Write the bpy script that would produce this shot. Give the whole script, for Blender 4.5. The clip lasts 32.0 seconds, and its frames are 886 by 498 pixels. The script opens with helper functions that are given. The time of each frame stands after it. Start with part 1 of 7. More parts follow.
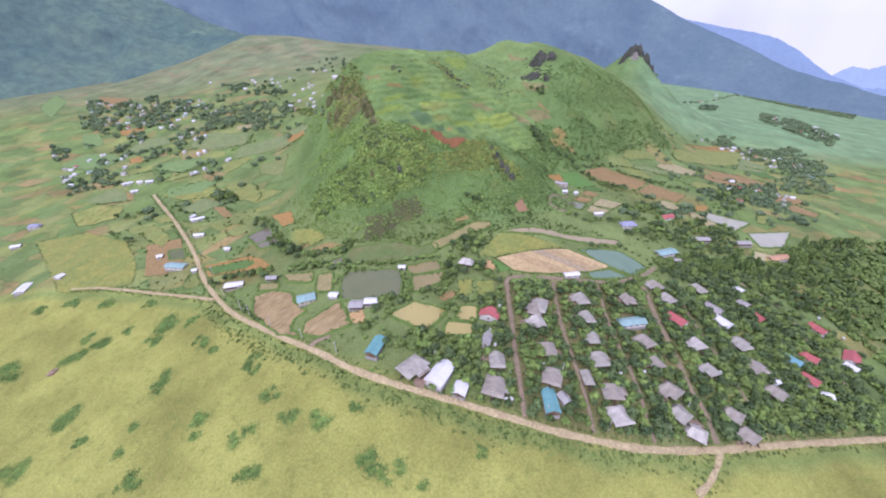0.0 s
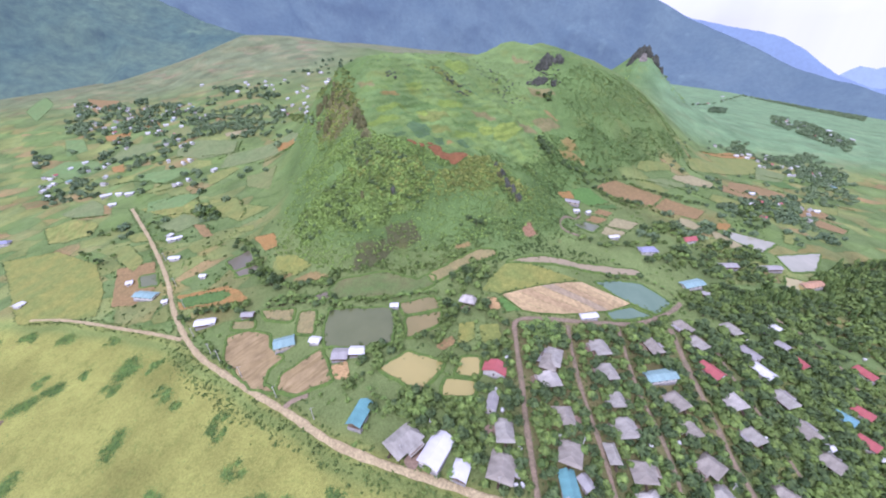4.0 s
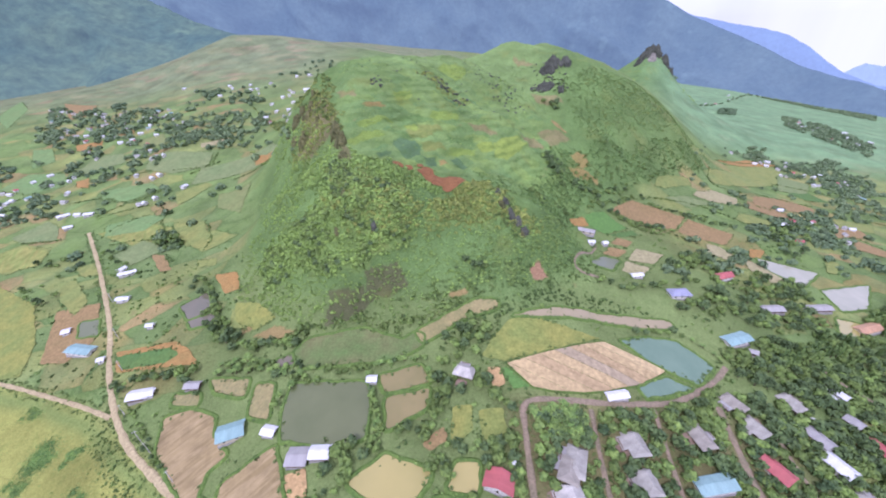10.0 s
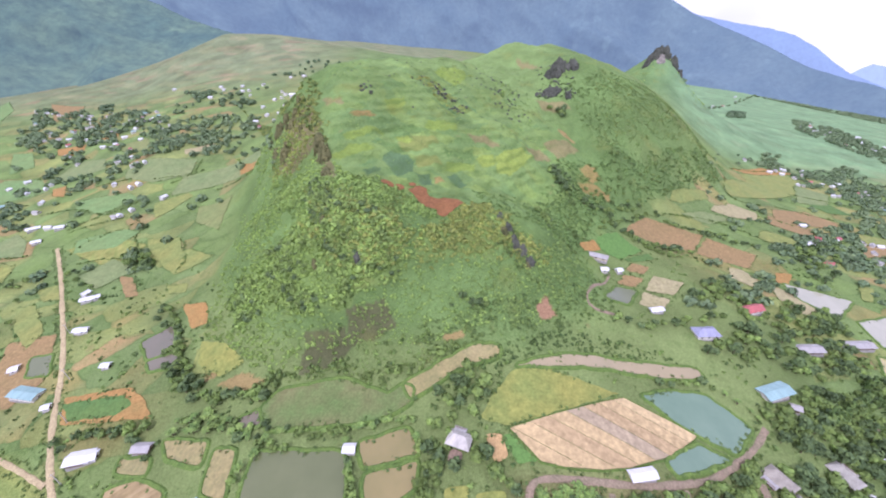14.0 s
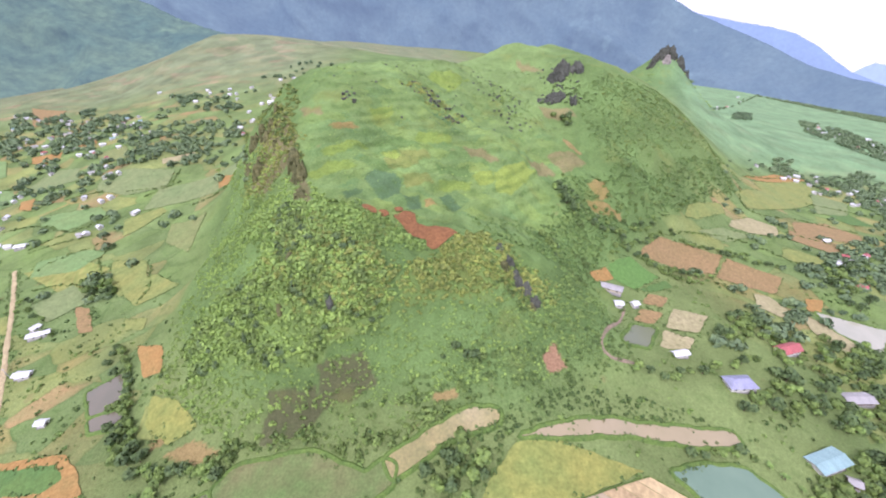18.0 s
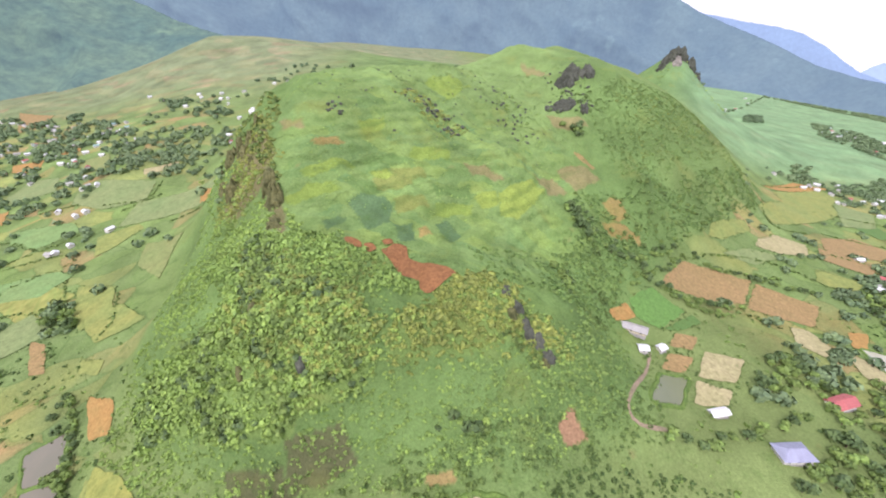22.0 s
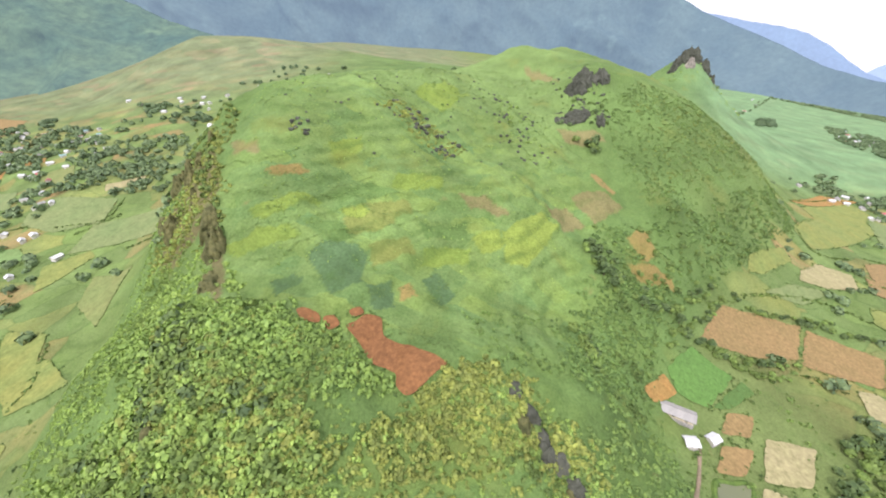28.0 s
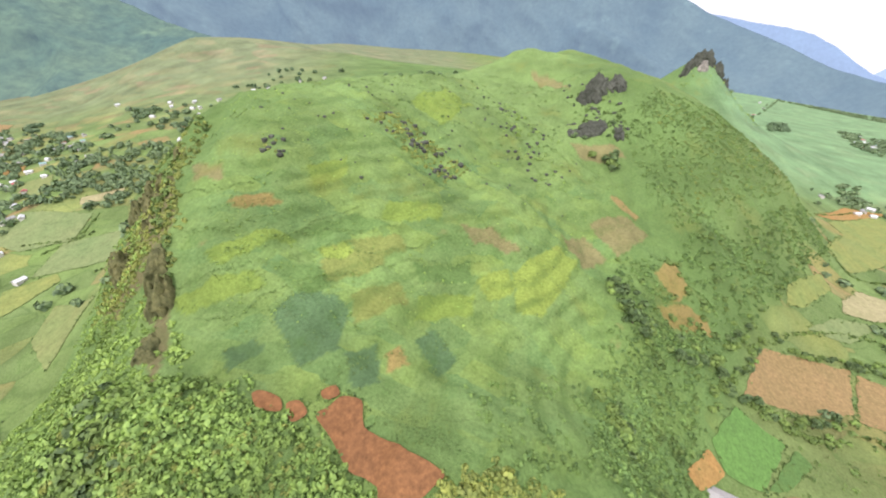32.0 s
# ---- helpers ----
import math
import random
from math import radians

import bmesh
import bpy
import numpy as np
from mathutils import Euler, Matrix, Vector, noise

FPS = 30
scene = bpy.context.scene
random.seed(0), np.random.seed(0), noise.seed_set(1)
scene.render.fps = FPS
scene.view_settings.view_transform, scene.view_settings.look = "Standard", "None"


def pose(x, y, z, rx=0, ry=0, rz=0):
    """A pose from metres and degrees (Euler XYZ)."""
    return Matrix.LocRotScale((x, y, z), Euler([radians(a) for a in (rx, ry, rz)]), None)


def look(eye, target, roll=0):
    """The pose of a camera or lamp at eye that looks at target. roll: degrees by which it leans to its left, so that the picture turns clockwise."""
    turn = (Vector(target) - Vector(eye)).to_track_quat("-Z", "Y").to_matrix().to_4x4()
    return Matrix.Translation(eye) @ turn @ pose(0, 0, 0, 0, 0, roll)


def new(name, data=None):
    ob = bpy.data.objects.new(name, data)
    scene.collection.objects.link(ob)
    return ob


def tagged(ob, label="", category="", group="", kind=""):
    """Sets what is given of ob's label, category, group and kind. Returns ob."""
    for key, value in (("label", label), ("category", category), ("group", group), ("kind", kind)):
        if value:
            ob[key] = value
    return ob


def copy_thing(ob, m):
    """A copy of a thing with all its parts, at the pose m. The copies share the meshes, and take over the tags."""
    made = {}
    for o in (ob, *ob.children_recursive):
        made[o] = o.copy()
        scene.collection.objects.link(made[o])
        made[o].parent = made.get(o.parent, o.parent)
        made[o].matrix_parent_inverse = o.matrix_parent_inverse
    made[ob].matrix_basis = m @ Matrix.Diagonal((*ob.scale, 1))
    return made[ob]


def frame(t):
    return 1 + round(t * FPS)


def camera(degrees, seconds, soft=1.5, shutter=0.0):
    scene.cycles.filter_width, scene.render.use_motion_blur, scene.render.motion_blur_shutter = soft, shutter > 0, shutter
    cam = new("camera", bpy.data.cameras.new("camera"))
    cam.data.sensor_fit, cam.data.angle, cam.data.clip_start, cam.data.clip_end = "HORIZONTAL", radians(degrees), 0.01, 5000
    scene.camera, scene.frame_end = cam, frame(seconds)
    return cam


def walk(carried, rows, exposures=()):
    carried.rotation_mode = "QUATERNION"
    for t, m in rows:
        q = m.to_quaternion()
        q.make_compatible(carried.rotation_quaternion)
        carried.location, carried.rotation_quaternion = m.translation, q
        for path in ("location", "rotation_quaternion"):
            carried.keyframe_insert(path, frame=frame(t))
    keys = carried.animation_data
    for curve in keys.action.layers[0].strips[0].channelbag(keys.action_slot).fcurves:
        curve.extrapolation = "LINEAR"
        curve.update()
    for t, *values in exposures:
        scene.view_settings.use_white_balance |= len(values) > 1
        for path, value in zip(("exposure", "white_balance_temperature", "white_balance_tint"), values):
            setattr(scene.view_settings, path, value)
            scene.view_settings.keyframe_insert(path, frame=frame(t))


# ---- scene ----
cam = camera(103.06, 32.0, soft=2.0)
PATH = [
    (0.0, -2.93, -62.55, 137.74, 0.37, -29.34, -1.16),
    (0.5, -2.51, -57.51, 138.57, 0.08, -29.37, -0.88),
    (1.0, -2.34, -52.38, 139.32, 0.21, -29.26, -0.96),
    (1.5, -2.29, -47.30, 139.97, 0.43, -29.26, -1.04),
    (2.0, -2.18, -42.31, 140.51, 0.63, -29.40, -1.25),
    (2.5, -1.91, -37.50, 141.06, 0.44, -29.33, -1.07),
    (3.0, -1.61, -32.79, 141.56, 0.47, -29.52, -1.11),
    (3.5, -1.31, -28.17, 142.08, 0.59, -29.53, -1.18),
    (5.5, -0.18, -9.29, 144.51, 0.34, -29.41, -0.96),
    (6.0, 0.01, -4.62, 144.86, 0.28, -29.42, -1.14),
    (6.5, 0.00, -0.00, 145.00, 0.44, -29.48, -1.04),
    (7.0, -0.01, 4.57, 145.00, 0.84, -29.72, -1.27),
    (7.5, 0.41, 9.10, 145.06, 0.70, -29.59, -1.28),
    (8.0, 1.22, 13.53, 145.24, 0.66, -29.65, -1.18),
    (8.5, 2.18, 17.96, 145.53, 0.71, -29.86, -1.29),
    (9.0, 3.13, 22.42, 145.95, 0.44, -29.71, -1.32),
    (9.5, 3.88, 26.91, 146.41, 0.36, -29.82, -1.15),
    (10.0, 4.36, 31.34, 146.79, 0.51, -29.74, -1.39),
    (10.5, 4.81, 35.72, 147.11, 0.55, -29.67, -1.35),
    (11.0, 5.44, 40.02, 147.35, 0.66, -30.00, -1.33),
    (11.5, 6.38, 44.28, 147.80, 0.37, -29.83, -1.31),
    (12.0, 7.08, 48.57, 148.22, 0.37, -29.90, -0.98),
    (12.5, 7.48, 53.03, 148.69, 0.35, -29.76, -1.41),
    (13.0, 7.61, 57.47, 149.05, 0.59, -29.99, -1.64),
    (13.5, 7.84, 61.78, 149.32, 0.66, -29.89, -1.45),
    (14.0, 8.33, 66.08, 149.54, 0.66, -29.89, -1.18),
    (14.5, 9.05, 70.50, 149.69, 0.48, -29.97, -1.13),
    (16.5, 11.50, 88.63, 150.50, 0.40, -29.99, -1.16),
    (17.0, 11.81, 93.03, 150.80, 0.60, -30.02, -1.37),
    (17.5, 12.20, 97.49, 151.18, 0.79, -29.93, -1.30),
    (18.0, 13.07, 101.81, 151.49, 0.57, -29.96, -1.35),
    (18.5, 13.96, 106.10, 151.79, 0.16, -29.88, -1.10),
    (19.0, 14.43, 110.45, 152.05, 0.55, -29.85, -1.52),
    (19.5, 14.87, 114.78, 152.24, 0.50, -30.15, -1.32),
    (20.0, 15.14, 119.07, 152.41, 0.36, -30.05, -1.40),
    (20.5, 15.05, 123.44, 152.56, 0.71, -29.86, -1.60),
    (21.0, 14.94, 127.67, 152.71, 1.05, -30.04, -1.69),
    (21.5, 15.11, 131.82, 153.00, 1.14, -29.94, -1.67),
    (22.0, 15.67, 135.82, 153.37, 0.88, -29.89, -1.50),
    (22.5, 16.09, 139.86, 153.67, 0.99, -30.06, -1.57),
    (23.0, 16.47, 143.99, 153.88, 1.02, -30.14, -1.54),
    (23.5, 16.92, 148.23, 154.03, 1.03, -30.10, -1.51),
    (24.0, 17.51, 152.41, 154.12, 0.93, -29.83, -1.55),
    (24.5, 18.08, 156.50, 154.15, 0.68, -30.15, -1.39),
    (25.0, 18.39, 160.60, 154.18, 0.94, -29.87, -1.61),
    (25.5, 18.75, 164.66, 154.24, 0.91, -30.01, -1.51),
    (27.5, 20.10, 181.36, 154.78, 0.71, -29.89, -1.30),
    (28.0, 20.24, 185.55, 154.95, 0.87, -29.93, -1.52),
    (28.5, 20.28, 189.74, 155.14, 0.85, -29.87, -1.47),
    (29.0, 20.34, 193.89, 155.39, 0.90, -29.73, -1.34),
    (29.5, 20.49, 198.06, 155.63, 1.01, -29.96, -1.31),
    (30.0, 20.66, 202.11, 155.89, 0.91, -29.90, -1.36),
    (30.5, 20.78, 206.06, 156.14, 1.04, -29.85, -1.49),
    (31.0, 20.91, 210.06, 156.41, 1.11, -29.89, -1.59),
    (31.5, 21.04, 214.14, 156.62, 1.18, -29.80, -1.49),
    (32.0, 21.16, 218.26, 156.78, 1.10, -29.80, -1.48),
]
walk(cam, [(t, pose(x, y, z, 90 + pitch, 0, yaw) @ pose(0, 0, 0, 0, 0, roll)) for t, x, y, z, yaw, pitch, roll in PATH],
     exposures=[(0, 0.02, 5450, 37), (1, 0.02, 5450, 37), (2, 0.14, 5300, 38), (10, 0.14, 5300, 38), (13, 0.17, 5420, 37), (15, 0.38, 5580, 36), (18, 0.40, 5700, 34), (21, 0.42, 5920, 29), (24, 0.45, 6200, 22), (32, 0.45, 6250, 20)])

# ---- light ----
world = bpy.data.worlds.new("sky")
scene.world = world
world.use_nodes = True
wn, wl = world.node_tree.nodes, world.node_tree.links
wn.clear()
SUN_EL, SUN_AZ = radians(52), radians(208)
sky = wn.new("ShaderNodeTexSky")
sky.sky_type, sky.sun_disc = "NISHITA", False
sky.sun_elevation, sky.sun_rotation = SUN_EL, SUN_AZ
sky.air_density, sky.dust_density, sky.ozone_density = 1.0, 3.0, 1.0
wc = wn.new("ShaderNodeTexCoord")
wsep, wcomb = wn.new("ShaderNodeSeparateXYZ"), wn.new("ShaderNodeCombineXYZ")
wmax = wn.new("ShaderNodeMath")
wmax.operation, wmax.inputs[1].default_value = "MAXIMUM", 0.04
wl.new(wc.outputs["Generated"], wsep.inputs[0])
wl.new(wsep.outputs["X"], wcomb.inputs["X"])
wl.new(wsep.outputs["Y"], wcomb.inputs["Y"])
wl.new(wsep.outputs["Z"], wmax.inputs[0])
wl.new(wmax.outputs[0], wcomb.inputs["Z"])
wl.new(wcomb.outputs[0], sky.inputs["Vector"])
cloud = wn.new("ShaderNodeTexNoise")
cloud.inputs["Scale"].default_value, cloud.inputs["Detail"].default_value = 2.2, 6
wl.new(wcomb.outputs[0], cloud.inputs["Vector"])
ramp = wn.new("ShaderNodeMapRange")
ramp.inputs["From Min"].default_value, ramp.inputs["From Max"].default_value = 0.30, 0.62
ramp.inputs["To Min"].default_value, ramp.inputs["To Max"].default_value = 0.55, 1.0
wl.new(cloud.outputs["Fac"], ramp.inputs["Value"])
wmix = wn.new("ShaderNodeMix")
wmix.data_type = "RGBA"
wmix.inputs["B"].default_value = (10.0, 10.2, 10.6, 1)
wl.new(ramp.outputs[0], wmix.inputs["Factor"])
wl.new(sky.outputs[0], wmix.inputs["A"])
bg = wn.new("ShaderNodeBackground")
bg.inputs["Strength"].default_value = 0.104
wl.new(wmix.outputs["Result"], bg.inputs["Color"])
wout = wn.new("ShaderNodeOutputWorld")
wl.new(bg.outputs[0], wout.inputs["Surface"])

sun = new("sun", bpy.data.lights.new("sun", "SUN"))
sun.data.energy, sun.data.angle, sun.data.color = 2.0, radians(10), (1.0, 0.96, 0.88)
sd = Vector((math.sin(SUN_AZ) * math.cos(SUN_EL), math.cos(SUN_AZ) * math.cos(SUN_EL), math.sin(SUN_EL)))
sun.matrix_world = look(sd * 900, (0, 0, 0))

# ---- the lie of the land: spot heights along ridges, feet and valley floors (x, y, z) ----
VALLEY = [(-40, -30, -58), (-200, -30, -75), (150, -30, -85), (-42, 32, -31), (-109, 50, -32), (144, 52, -47), (87, 55, -28), (50, 58, -21), (166, 66, -46),
          (-44, 84, -5), (27, 112, -6), (-287, 116, -56), (151, 118, -24), (-100, 129, -14), (325, 136, -72), (226, 136, -40), (86, 148, 0), (-40, 148, 0),
          (-74, 152, -2), (-167, 163, -18), (-30, 181, 3), (174, 182, -13)]
VILLAGES = [(-156, 186, -12), (96, 198, 0), (155, 221, -2), (208, 243, -8), (-369, 216, -40), (-430, 222, -58), (-265, 216, -28), (-165, 223, -7),
            (368, 350, -26), (245, 357, -10), (-278, 290, -15), (-184, 282, 1), (143, 233, -1), (-415, 410, -12), (-560, 587, -5), (-373, 548, 36),
            (-537, 646, 24), (590, 540, -58), (578, 703, -36), (500, 250, -75), (-600, 150, -90)]
OUTER = [(-938, 1000, 64), (-541, 1132, 145), (850, 1140, -34), (1242, 1120, -100), (1659, 2265, -100), (-350, 900, 100), (-1500, 1500, 70), (-500, 2200, 185), (-1100, 1250, 62), (200, 1500, 90), (700, 1700, -20), (900, 800, -70), (-2500, 1200, 40), (-1500, 300, -60), (1500, 300, -180), (0, -600, -160), (-2500, -600, -160), (2500, -600, -350), (3500, 1500, -380), (-3500, 3000, 60), (0, 4200, 150), (3500, 4200, -480), (2300, 2700, -220), (-4500, 500, 0), (4500, -600, -450)]
UPLAND = [(-760, 1011, 65), (-726, 1080, 104), (-662, 1103, 136), (-780, 891, 48), (-338, 1183, 166), (-217, 1189, 150), (-608, 1228, 193), (-490, 1250, 188), (-300, 1260, 154), (-137, 1290, 129)]
FOOT = [(-62, 204, 14), (-20, 202, 12), (10, 208, 12), (63, 220, 13), (105, 262, 14), (150, 322, 14), (189, 358, 10), (470, 660, -16), (-100, 208, 6),
        (-135, 240, 6), (-160, 280, 12), (-192, 350, 14), (-225, 450, 24), (-249, 507, 32), (-280, 620, 48), (300, 438, 2), (345, 486, -2), (410, 580, -10),
        (-178, 352, 18)]
FRONT_FACE = [(14, 261, 67), (23, 261, 65), (48, 255, 52), (55, 241, 43), (69, 240, 32), (87, 246, 35), (-73, 258, 67), (-53, 235, 65), (-120, 249, 33),
              (-41, 230, 53), (-52, 225, 55), (-23, 237, 63), (-31, 215, 28), (-60, 203, 10), (23, 213, 26), (64, 224, 19), (13, 207, 18), (-9, 234, 46),
              (9, 240, 54), (27, 237, 42), (-75, 220, 32), (8, 257, 64), (-49, 254, 76), (37, 258, 65), (17, 253, 58), (-9, 247, 62), (-106, 234, 27),
              (-123, 228, 12)]
FRONT_KNOLL = [(-87, 236, 47), (-43, 221, 38), (-12, 221, 29), (1, 228, 34), (42, 235, 37), (46, 225, 30), (77, 227, 23), (-45, 253, 71), (-25, 251, 73),
               (-1, 253, 58), (-84, 239, 48), (-53, 218, 37), (68, 202, 14), (-104, 200, 2)]
DIP = [(-76, 269, 76), (-56, 272, 80), (-40, 276, 77), (-12, 267, 66), (2, 267, 63), (42, 262, 60), (-71, 300, 79), (-18, 310, 79), (17, 307, 66),
       (82, 295, 40), (-64, 294, 78), (-49, 283, 79), (-31, 278, 77), (19, 267, 67), (-42, 295, 79), (-22, 301, 82), (-24, 265, 70), (77, 263, 42),
       (43, 304, 59)]
WEST_CLIFF = [(-102, 368, 112), (-88, 342, 101), (-86, 321, 89), (-141, 387, 89), (-112, 344, 83), (-156, 375, 57), (-121, 301, 50), (-85, 327, 98),
              (-90, 315, 73), (-80, 313, 87), (-165, 406, 70), (-158, 369, 51), (-144, 288, 32), (-159, 279, 13)]
CLIFF_FOOT = [(-131, 279, 42), (-131, 310, 46), (-146, 330, 44), (-136, 350, 70), (-127, 378, 90), (-158, 430, 88), (-178, 430, 46), (-163, 320, 16),
              (-110, 400, 112), (-115, 430, 131)]
SHOULDER = [(161, 383, 44), (205, 426, 52), (365, 602, 44), (-12, 281, 70), (1, 285, 70), (61, 394, 84), (100, 416, 86), (148, 427, 74), (-54, 418, 138)]
PLATEAU = [(-48, 364, 118), (-10, 394, 120), (12, 394, 102), (50, 433, 94), (72, 406, 89), (38, 337, 73), (62, 334, 70), (-37, 329, 89), (-73, 369, 122),
           (-6, 395, 120), (51, 441, 112), (53, 378, 98), (54, 336, 73), (73, 322, 46), (-78, 353, 111), (-47, 333, 102), (-30, 362, 106), (9, 378, 104),
           (35, 380, 93), (10, 349, 85), (-33, 316, 91), (-67, 320, 92)]
EAST_FLANK = [(85, 389, 69), (120, 400, 75), (126, 475, 111), (119, 439, 87), (137, 365, 52), (103, 351, 56), (103, 331, 54), (246, 442, 47), (268, 424, 16),
              (212, 456, 74), (127, 343, 43), (187, 416, 54), (129, 400, 64), (184, 468, 103), (274, 542, 89), (214, 555, 120), (172, 526, 124), (306, 478, 32),
              (223, 419, 36), (145, 332, 27), (124, 490, 100), (169, 395, 67), (240, 439, 49), (304, 499, 55), (111, 285, 20)]
SUMMIT = [(151, 546, 130), (172, 560, 140), (171, 600, 136), (16, 540, 138), (69, 537, 112), (85, 700, 141), (117, 700, 158), (150, 728, 142), (186, 750, 152),
          (244, 600, 118), (289, 650, 106), (331, 620, 76), (415, 640, 20), (-110, 560, 118), (0, 760, 110), (-60, 500, 136), (120, 620, 118)]
PEAK = [(462, 905, 133), (446, 905, 127), (478, 905, 127), (428, 905, 106), (497, 905, 104), (462, 945, 118), (462, 868, 88), (530, 905, 72), (534, 850, 34),
        (580, 940, 30), (410, 850, 75), (610, 1020, -20), (370, 970, 60)]
SPOTS = np.array(VALLEY + VILLAGES + OUTER + UPLAND + FOOT + FRONT_FACE + FRONT_KNOLL + DIP + WEST_CLIFF + CLIFF_FOOT + SHOULDER + PLATEAU + EAST_FLANK + SUMMIT + PEAK, float)


def kernel(d):
    return -np.sqrt(d * d + 8.0 ** 2)


def solve_spots():
    d = np.hypot(SPOTS[:, None, 0] - SPOTS[None, :, 0], SPOTS[:, None, 1] - SPOTS[None, :, 1])
    n = len(SPOTS)
    a = np.zeros((n + 1, n + 1))
    a[:n, :n] = kernel(d) + 6.0 * np.eye(n)
    a[:n, n] = a[n, :n] = 1
    return np.linalg.solve(a, np.append(SPOTS[:, 2], 0))


WEIGHTS = solve_spots()


def base_height(x, y):
    out = np.full(np.broadcast(x, y).shape, WEIGHTS[-1])
    for (sx, sy, _), w in zip(SPOTS, WEIGHTS):
        out = out + w * kernel(np.hypot(x - sx, y - sy))
    return out


def terraces(out, x, y):
    """Where the plateau is terraced, and at which part of a step a place lies."""
    steps = np.exp(-((x - 15) / 95) ** 4 - ((y - 355) / 90) ** 4)
    return steps, out * 1.15 + 0.8 * np.sin(x * 0.045 + 0.6 * np.sin(y * 0.05)) + 0.5 * np.sin(y * 0.05 - x * 0.03)


def height(x, y):
    """Ground height at x, y (arrays or numbers)."""
    x, y = np.asarray(x, float), np.asarray(y, float)
    out = base_height(x, y)
    hill = np.clip((out - 22) / 25, 0, 1) * np.exp(-((x - 20) / 260) ** 4 - ((y - 420) / 330) ** 4)
    bumps = np.sin(x * 0.21 + 1.3 * np.sin(y * 0.13)) * np.sin(y * 0.19 + 1.1 * np.sin(x * 0.11)) + 0.5 * np.sin(x * 0.47 + y * 0.23) * np.sin(y * 0.41 - x * 0.17)
    steps, turn = terraces(out, x, y)
    rough = np.sin(x * 0.105 + 1.7 * np.sin(y * 0.07)) * np.sin(y * 0.12 + 1.4 * np.sin(x * 0.08 + 1))
    return out + hill * (1.1 * bumps + 2.6 * rough * (1 - steps)) - 0.42 * steps * np.sin(turn)

# ---- plan of the far mountains: feet and crests ----
LEFT_FOOT = [(-1700, 500, -60), (-1500, 800, -10), (-1300, 950, 15), (-1150, 1010, 35), (-1050, 1050, 55), (-961, 1065, 66), (-880, 1045, 70), (-810, 1035, 73), (-785, 1069, 90), (-772, 1130, 122), (-745, 1200, 165), (-690, 1300, 195), (-640, 1420, 195), (-540, 1500, 165), (-400, 1520, 140)]
LEFT_CREST = [(-1660, 1155, 850), (-1580, 1420, 785), (-1555, 1525, 630), (-1505, 1650, 530), (-1395, 1740, 450), (-1280, 1770, 385), (-1165, 1790, 330), (-1030, 1760, 270), (-900, 1715, 230), (-755, 1625, 200), (-685, 1710, 195), (-525, 1770, 165)]
MAIN_FOOT = [(-1750, 2490, 250), (-1120, 2940, 160), (-360, 3240, 30), (560, 3310, -100), (1390, 3050, -110), (1670, 2790, -100), (1880, 2530, -120), (2030, 2270, -150), (2140, 2030, -180), (2270, 1870, -200)]
MAIN_CREST = [(-2380, 3020, 920), (-1520, 3540, 1140), (-340, 3840, 1070), (1020, 3720, 800), (1530, 3540, 580), (1850, 3380, 400), (1950, 3320, 330), (2150, 3070, 200), (2270, 2860, 100), (2360, 2650, 0), (2420, 2450, -50), (2500, 2070, -130)]
REAR_FOOT = [(1770, 3870, -180), (2540, 3410, -210), (2950, 3050, -220), (3250, 2730, -240)]
REAR_CREST = [(1780, 4080, 610), (2150, 3900, 410), (2300, 3820, 350), (2540, 3660, 280), (2730, 3510, 230), (2860, 3410, 180), (2980, 3300, 90), (3080, 3210, -10), (3170, 3120, -90), (3310, 2970, -170), (3420, 2840, -180)]
LAST_FOOT = [(3040, 3390, -260), (3640, 2720, -250)]
LAST_CREST = [(3160, 3410, -180), (3310, 3260, -100), (3340, 3220, -60), (3380, 3190, -30), (3440, 3110, -50), (3550, 2990, 10), (3700, 2800, 100)]

# ---- materials ----
def nodes_of(name, rough=0.9, spec=0.2, metal=0.0):
    m = bpy.data.materials.new(name)
    m.use_nodes = True
    n, l = m.node_tree.nodes, m.node_tree.links
    b = n["Principled BSDF"]
    b.inputs["Roughness"].default_value, b.inputs["Metallic"].default_value = rough, metal
    b.inputs["Specular IOR Level"].default_value = spec
    return m, n, l, b


def noise_at(n, l, scale, detail=5, source="Position", stretch=None, rough=0.6):
    geo = n.new("ShaderNodeNewGeometry") if source == "Position" else n.new("ShaderNodeTexCoord")
    out = geo.outputs[source]
    if stretch:
        mp = n.new("ShaderNodeMapping")
        mp.inputs["Scale"].default_value, mp.inputs["Rotation"].default_value = stretch[0], stretch[1]
        l.new(out, mp.inputs["Vector"])
        out = mp.outputs[0]
    t = n.new("ShaderNodeTexNoise")
    t.inputs["Scale"].default_value, t.inputs["Detail"].default_value, t.inputs["Roughness"].default_value = scale, detail, rough
    l.new(out, t.inputs["Vector"])
    return t.outputs["Fac"]


def ranged(n, l, value, lo, hi, to0=0.0, to1=1.0):
    mr = n.new("ShaderNodeMapRange")
    mr.inputs["From Min"].default_value, mr.inputs["From Max"].default_value = lo, hi
    mr.inputs["To Min"].default_value, mr.inputs["To Max"].default_value = to0, to1
    l.new(value, mr.inputs["Value"])
    return mr.outputs[0]


